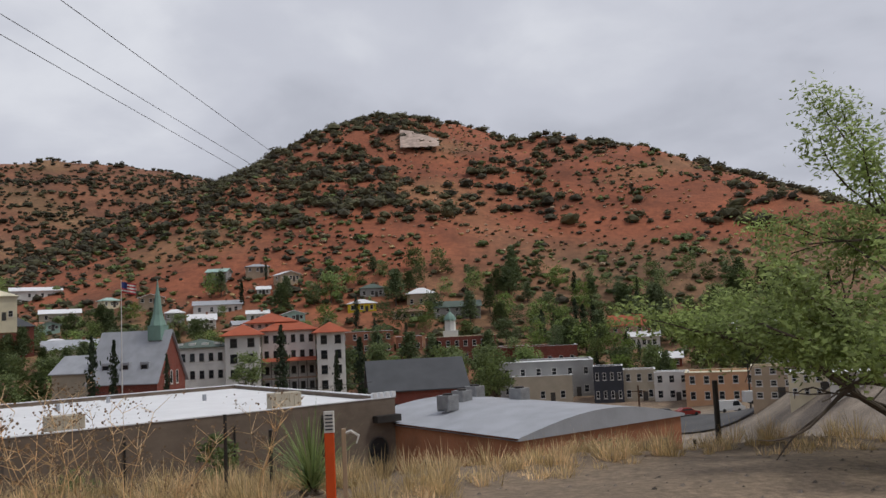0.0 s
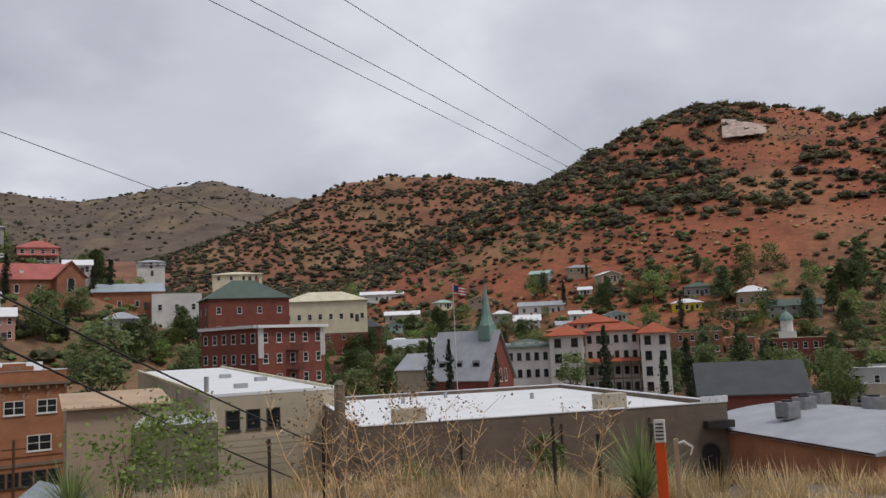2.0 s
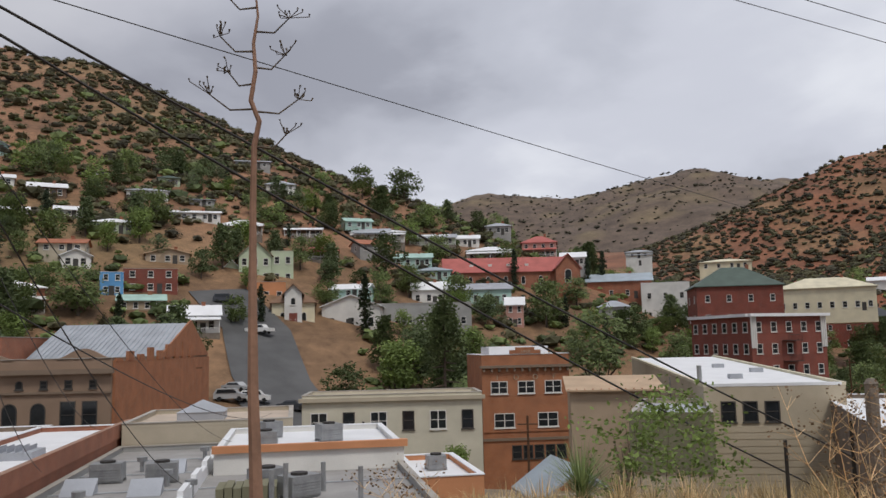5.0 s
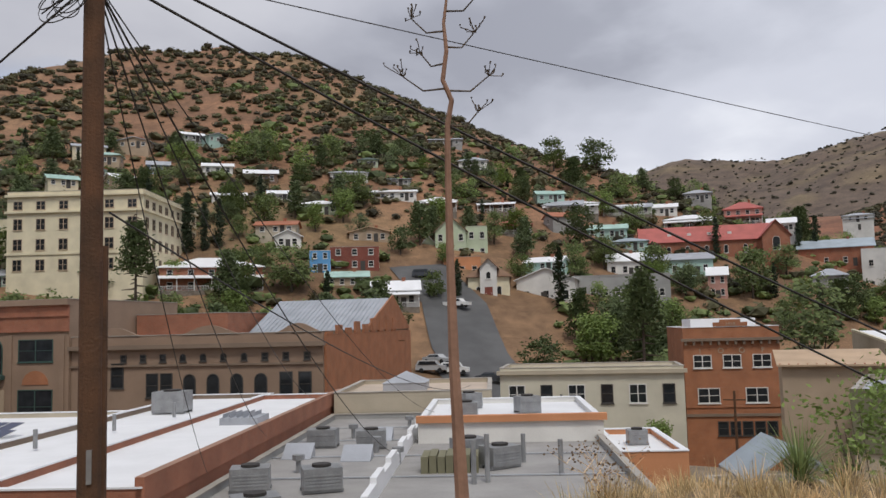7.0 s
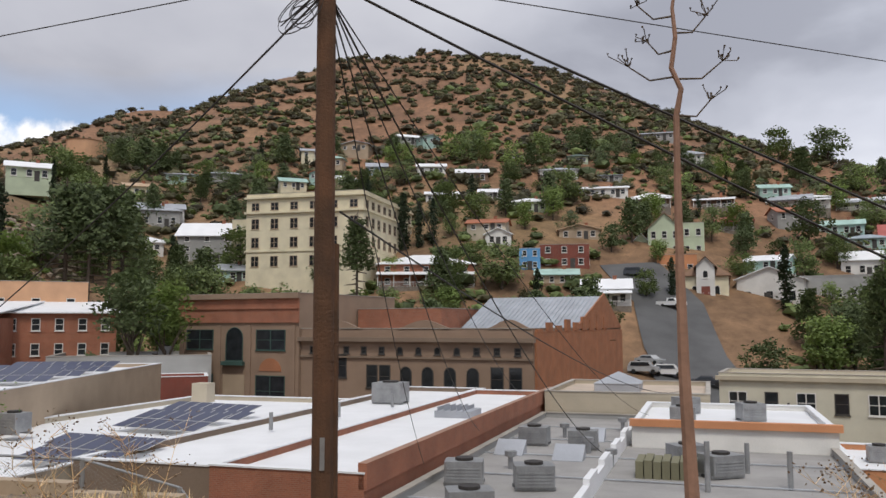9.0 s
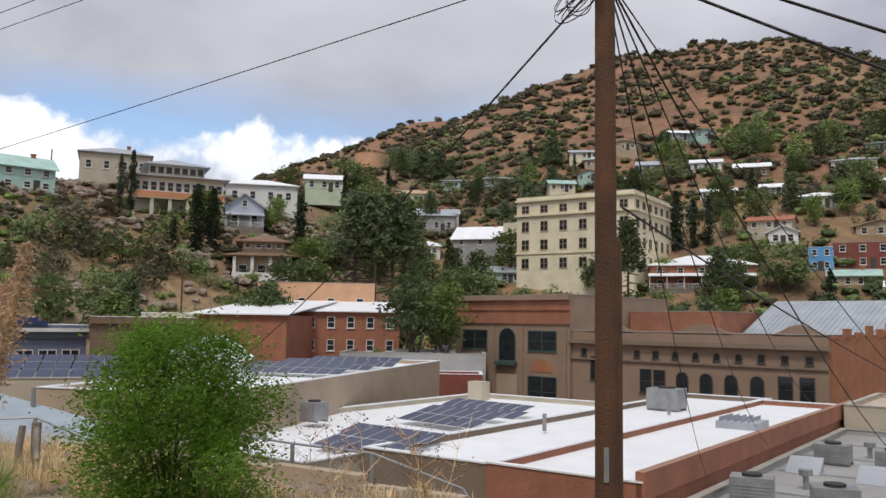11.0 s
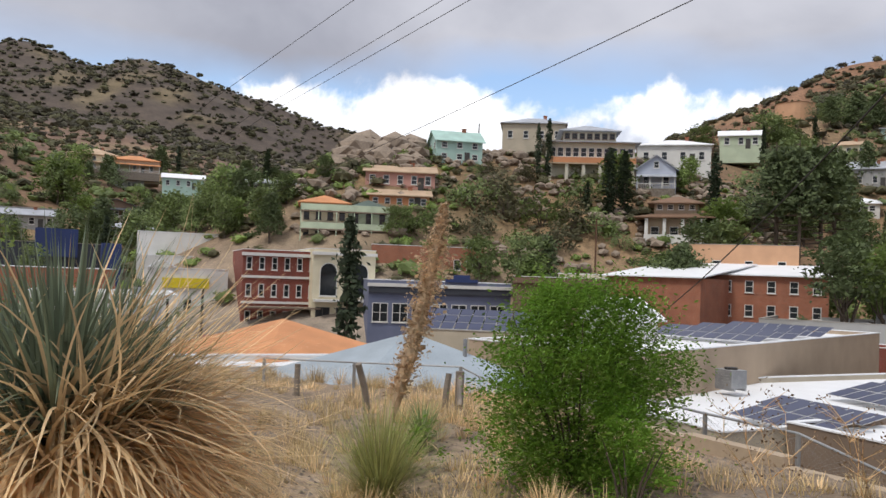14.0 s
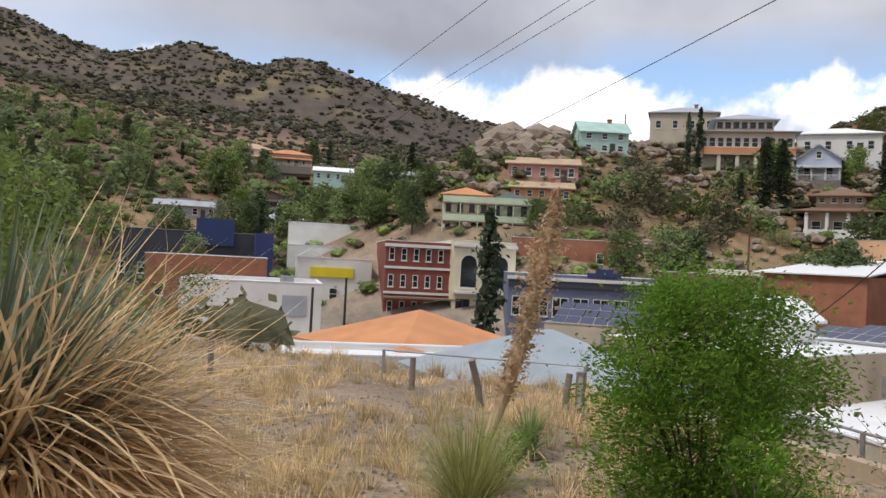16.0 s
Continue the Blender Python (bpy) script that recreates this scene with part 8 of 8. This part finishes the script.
def car_meshes(kind):
    key = ("car", kind)
    if key in CACHE:
        return CACHE[key]
    b = bmesh.new()
    prof = {"sedan": [(-2.2, 0.3), (2.2, 0.3), (2.25, 0.75), (1.2, 0.92), (0.6, 1.42), (-0.9, 1.42), (-1.6, 0.98), (-2.2, 0.92)],
            "suv": [(-2.3, 0.35), (2.3, 0.35), (2.3, 0.95), (1.3, 1.1), (0.8, 1.75), (-1.9, 1.75), (-2.25, 1.1)],
            "van": [(-2.6, 0.35), (2.5, 0.35), (2.55, 0.9), (2.0, 1.2), (1.4, 2.05), (-2.55, 2.05)],
            "pickup": [(-2.7, 0.4), (2.6, 0.4), (2.6, 1.0), (1.3, 1.12), (0.9, 1.72), (-0.5, 1.72), (-0.6, 1.12), (-2.7, 1.12)]}[kind]
    for w, taper in ((0.88, 0.12),):
        L0 = [b.verts.new((x, -w + (taper if z > 1.2 else 0), z)) for x, z in prof]
        R0 = [b.verts.new((x, w - (taper if z > 1.2 else 0), z)) for x, z in prof]
        n = len(prof)
        for i in range(n):
            b.faces.new((L0[i], L0[(i + 1) % n], R0[(i + 1) % n], R0[i]))
        b.faces.new(L0[::-1])
        b.faces.new(R0)
    top = max(z for x, z in prof)
    lo = 1.0 if kind == "sedan" else 1.15
    xs = {"sedan": (-1.2, 0.75), "suv": (-1.9, 0.85), "van": (0.2, 1.5), "pickup": (-0.4, 0.9)}[kind]
    panes = []
    for s in (-1, 1):
        g = bmesh.new()
        y = s * 0.84
        q = [(xs[0], y * 1.055, lo), (xs[1] + 0.2, y * 1.055, lo), (xs[1] - 0.15, y * 0.935, top - 0.1), (xs[0] + 0.2, y * 0.935, top - 0.1)]
        g.faces.new([g.verts.new(v) for v in (q if s < 0 else q[::-1])])
        panes.append(finish(g, "side_glass", glass))
    wh = bmesh.new()
    tube(wh, [(0, -0.1, 0), (0, 0.1, 0)], 0.33, 12)
    tube(wh, [(0, -0.115, 0), (0, 0.115, 0)], 0.18, 10)
    bl = finish(b, "body", CAR_PAINT["white"])
    CACHE[key] = (bl, panes, finish(wh, "wheel", rubber))
    return CACHE[key]


def car(kind, paint, b, d, turn):
    body, gl, wh = car_meshes(kind)
    x, y = spot(b, d)
    P = thing("parked_car" if kind != "van" else "parked_van", x, y, gz(x, y) + 0.26, turn, "%s %s parked on the asphalt street" % (paint, kind), "car", "parked cars")
    me = body.copy()
    me.materials[0] = CAR_PAINT[paint]
    put("body", me, P)
    for pane in gl:
        put("side_glass", pane, P)
    for sx in (-1.4, 1.4):
        for sy in (-0.82, 0.82):
            put("wheel", wh, P, (sx, sy, 0.33))


for c in (("pickup", "white", 67.3, 158, 40), ("sedan", "silver", 68.8, 132, 35), ("suv", "white", 67.6, 128, 62), ("suv", "silver", 69.2, 127, 60), ("sedan", "dark", 65.2, 127, 60), ("suv", "dark", 69.6, 170, 60),
          ("van", "white", -20.6, 141, 0), ("van", "white", -18.7, 158, 5), ("suv", "dark", -7.8, 157, 10), ("sedan", "dark", -14.6, 158, 8), ("sedan", "red", -16, 158, 8), ("sedan", "silver", -10, 150, 30),
          ("suv", "white", 41.2, 156, 40), ("sedan", "dark", 41.8, 150, 40), ("suv", "white", 40.5, 152, 42), ("sedan", "silver", 42.6, 154, 40), ("sedan", "white", 58, 135, 50), ("suv", "dark", 57, 120, 50),
          ("van", "white", 144.8, 90, 60), ("suv", "red", 144.2, 98, 60), ("suv", "dark", 143, 99, 60), ("sedan", "dark", 133.6, 92, 50), ("suv", "dark", 131, 92, 45)):
    car(*c)

# dark fence and clipped cypresses above the long building
P = thing("garden_fence", 0, 0, 0, 0, "dark slatted garden fence above the street", "fence")
for k in range(30):
    x, y = spot(52.5 + 0.42 * k, 101)
    bm = bmesh.new()
    box(bm, -0.3, -0.04, -0.5, 0.3, 0.04, 1.7)
    put("slat_panel", finish(bm, "slat_panel", steel_dark), P, (x, y, gz(x, y) + 2.0), 58)
for k in range(17):
    x, y = spot(53 + 0.68 * k, 100)
    tree("cypress", x, y, gz(x, y) + 1.0, 4.2 + (k * 7 % 5) * 0.25)
for b, d, h in ((37.6, 140, 12), (30.6, 122, 9), (49.3, 83, 9), (60.4, 80, 8), (71.5, 112, 9), (29, 165, 14), (-14.5, 60, 6), (-13, 120, 9), (-20, 145, 8), (118.5, 118, 11), (146.6, 78, 7), (111.2, 170, 9), (126.8, 168, 7), (144.5, 84, 8)):
    x, y = spot(b, d)
    P = thing("street_pole", x, y, gz(x, y), b, "dark wooden street utility pole", "utility pole", "street poles")
    bm = bmesh.new()
    tube(bm, [(0, 0, -1), (0, 0, h)], [0.15, 0.11], 8)
    part("shaft", bm, pole_wood if h > 8 else steel_dark, P)
    if h > 8:
        bm = bmesh.new()
        box(bm, -1.0, -0.06, h - 0.9, 1.0, 0.06, h - 0.78)
        part("crossarm", bm, pole_wood, P)



def random_trees():
    r = random.Random(11)
    solid = [(o.location.x, o.location.y) for o in scene.objects if o.parent is None and o.get("category") and o.name != "ground"]
    sb = [(math.degrees(math.atan2(-x, y)) % 360, math.hypot(x, y)) for x, y in solid]
    far_trees = []
    zones = ((-26, 28, 190, 310, 430), (28, 52, 185, 400, 230), (52, 108, 112, 260, 300), (106, 127, 115, 150, 40), (140, 168, 130, 330, 120))
    for b0, b1, r0, r1, n in zones:
        k = tries = 0
        while k < n and tries < n * 12:
            tries += 1
            b, d = r.uniform(b0, b1), r.uniform(r0, r1)
            if 60 < b < 72 and d < 172:
                continue
            x, y = spot(b, d)
            if any(abs(x - sx) + abs(y - sy) < 9 for sx, sy in solid):
                continue
            if any(abs((b - q + 180) % 360 - 180) * d / 57 < 4 and 0 < e - d < 12 for q, e in sb):
                continue
            kind = r.choices(("broad", "pine", "cypress", "shrub"), (6, 2.2, 0.7, 2))[0]
            h = {"broad": r.uniform(4.5, 9), "pine": r.uniform(6, 11), "cypress": r.uniform(5, 10), "shrub": r.uniform(1.8, 3.5)}[kind]
            if kind == "broad" and d > 225:
                far_trees.append((x, y, float(height(x, y)), h, r.random() * math.tau, len(far_trees)))
            else:
                tree(kind, x, y, float(height(x, y)), h)
            k += 1
    V, F, M, base = [], [], [], 0
    for x, y, z, h, a, i in far_trees:
        cr = tree_meshes("broad", i % 4)[1]
        co = np.empty(len(cr.vertices) * 3, np.float32)
        cr.vertices.foreach_get("co", co)
        co = co.reshape(-1, 3) * h
        c, s = math.cos(a), math.sin(a)
        V.append(np.stack([x + co[:, 0] * c - co[:, 1] * s, y + co[:, 0] * s + co[:, 1] * c, z + co[:, 2]], 1))
        F += [[q + base for q in f.vertices] for f in list(cr.polygons)[::2]]
        M += [i % 3] * ((len(cr.polygons) + 1) // 2)
        base += len(co)
    me = bpy.data.meshes.new("far_grove")
    me.from_pydata(np.concatenate(V).tolist(), [], F)
    for mt in (leaf_mid, leaf_dark, leaf_light):
        me.materials.append(mt)
    me.polygons.foreach_set("material_index", M)
    tagged(new("far_grove", me), "green trees among the far houses", "trees", kind="stuff")


random_trees()

# ---------------------------------------------------------------- scrub on the hills
slope_right = lambda b: 0.2 if b < -6 else (0.02 if b < 3 else -0.2)
scatter("hill_scrub", "dark green scrub on the red hillside", "scrub", hill_spots(-30, 16, 360, 640, 2300, 3.0, 7.5, 60, lambda b, r: slope_right(b) - (0.35 if r > 520 + 3 * b else 0)), [leaf_hill, leaf_hill, leaf_greyhill], BUSHES, rnd)
scatter("hill_brush", "low grey-green brush and stones on the red hillside", "scrub", hill_spots(-30, 18, 300, 620, 3600, 0.9, 2.3, 35, lambda b, r: -0.1), [leaf_greyhill, leaf_hill, straw, MATS["roof_tan"]], CHEAP, rnd)
scatter("hill_scrub", "dotted scrub on the brown hill", "scrub", hill_spots(13, 42, 400, 870, 4200, 2.6, 5.6, 200, lambda b, r: -0.6), [leaf_hill, leaf_greyhill], CHEAP, rnd)
scatter("hill_scrub", "scrub on the ochre hill above the houses", "scrub", hill_spots(46, 116, 200, 480, 4900, 1.6, 4.4, 60, lambda b, r: -0.45), [leaf_hill, leaf_hill, leaf_greyhill], BUSHES, rnd)
scatter("hill_scrub", "low scrub on the far grey hills", "scrub", hill_spots(28, 66, 900, 1700, 1500, 3, 7, 200, lambda b, r: -0.3), [leaf_greyhill], CHEAP, rnd)
scatter("hill_scrub", "dark scrub covering the far mountains", "scrub", hill_spots(132, 172, 600, 1480, 4200, 4, 9, 200, lambda b, r: -0.5), [leaf_greyhill, leaf_hill], CHEAP, rnd)
scatter("hill_scrub", "scrub behind the near slope", "scrub", hill_spots(134, 172, 380, 640, 1300, 2.5, 5, 100, lambda b, r: -0.5), [leaf_greyhill, leaf_hill], CHEAP, rnd)
scatter("hill_scrub", "scrub on the near slope", "scrub", hill_spots(140, 170, 200, 430, 900, 1.8, 4.2, 60, lambda b, r: -0.3), [leaf_hill, leaf_mid], BUSHES, rnd)
scatter("hill_scrub", "brush on the steep spur below the houses", "scrub", hill_spots(106, 139, 118, 172, 1100, 0.8, 2.3, 30, lambda b, r: -0.3), [leaf_hill, leaf_light, leaf_hill], BUSHES, rnd)
scatter("hill_scrub", "scrub at the foot of the red hills", "scrub", hill_spots(-26, 44, 280, 480, 2200, 1.2, 3.8, 45, lambda b, r: -0.25 if b > 5 else 0.3), [leaf_hill, leaf_mid, leaf_greyhill], CHEAP, rnd)
ROCKS = [lump_mesh(rnd, 0.8) for _ in range(8)]
scatter("spur_rocks", "grey-tan rocks breaking out of the steep spur", "rock", hill_spots(106, 139, 120, 172, 700, 0.8, 2.6, 20, lambda b, r: 0.0), [rock], ROCKS, rnd)
scatter("street_scrub", "bushes on the slope behind the shops", "scrub", hill_spots(127, 152, 112, 165, 420, 1.2, 3.2, 30, lambda b, r: -0.35), [leaf_hill, leaf_mid, leaf_light], BUSHES, rnd)
scatter("outcrop", "craggy grey rock outcrop on the spur crest", "rock", hill_spots(130.8, 136.0, 146, 166, 260, 2.0, 5.0, 30, lambda b, r: -9), [rock], ROCKS, rnd)
scatter("town_scrub", "low scrub between the houses", "scrub", hill_spots(-28, 168, 100, 345, 4200, 1.3, 4.2, 60, lambda b, r: -0.25 if r > floor_r(b) + 6 and not (104 < b < 140) and not (61 < b < 72 and r < 178) else 9), [leaf_hill, leaf_mid, leaf_dark, leaf_mid], CHEAP, rnd)
scatter("bank_scrub", "green weeds on the bank below the road", "scrub", hill_spots(-30, 150, 11, 42, 260, 0.7, 1.8, 12, lambda b, r: -0.1 if r > 13 + (b > 100) * 9 else 9), [leaf_hill, leaf_mid], BUSHES, rnd)

# whitewashed emblem patch near the summit
P = thing("hillside_emblem", 0, 0, 0, 0, "whitewashed stone patch near the mountain summit", "emblem")
bm = bmesh.new()
EMB = []
for i in range(17):
    # the lower edge of the patch lies level along the slope
    best = min(range(430, 600), key=lambda d: abs(float(height(*spot(-0.32 + 2.75 * (16 - i) / 16, d))) - 1.6 - d * 0.2135))
    EMB.append(best)
for i in range(16):
    for j in range(12):
        q = []
        for a, b in ((i, j), (i + 1, j), (i + 1, j + 1), (i, j + 1)):
            px, py = spot(-0.32 + 2.75 * (16 - a) / 16, EMB[a] + b * 2.6)
            q.append(bm.verts.new((px, py, float(height(px, py)) + 3.4)))
        if noise.noise(Vector((i * 0.5, j * 1.5, 3))) > -0.6 or i in (0, 15) or j in (0, 11):
            bm.faces.new(q)
part("stone_patch", bm, material("emblem_stone", (0.56, 0.43, 0.36), 0.9, 0.3, 3, 0.2), P)
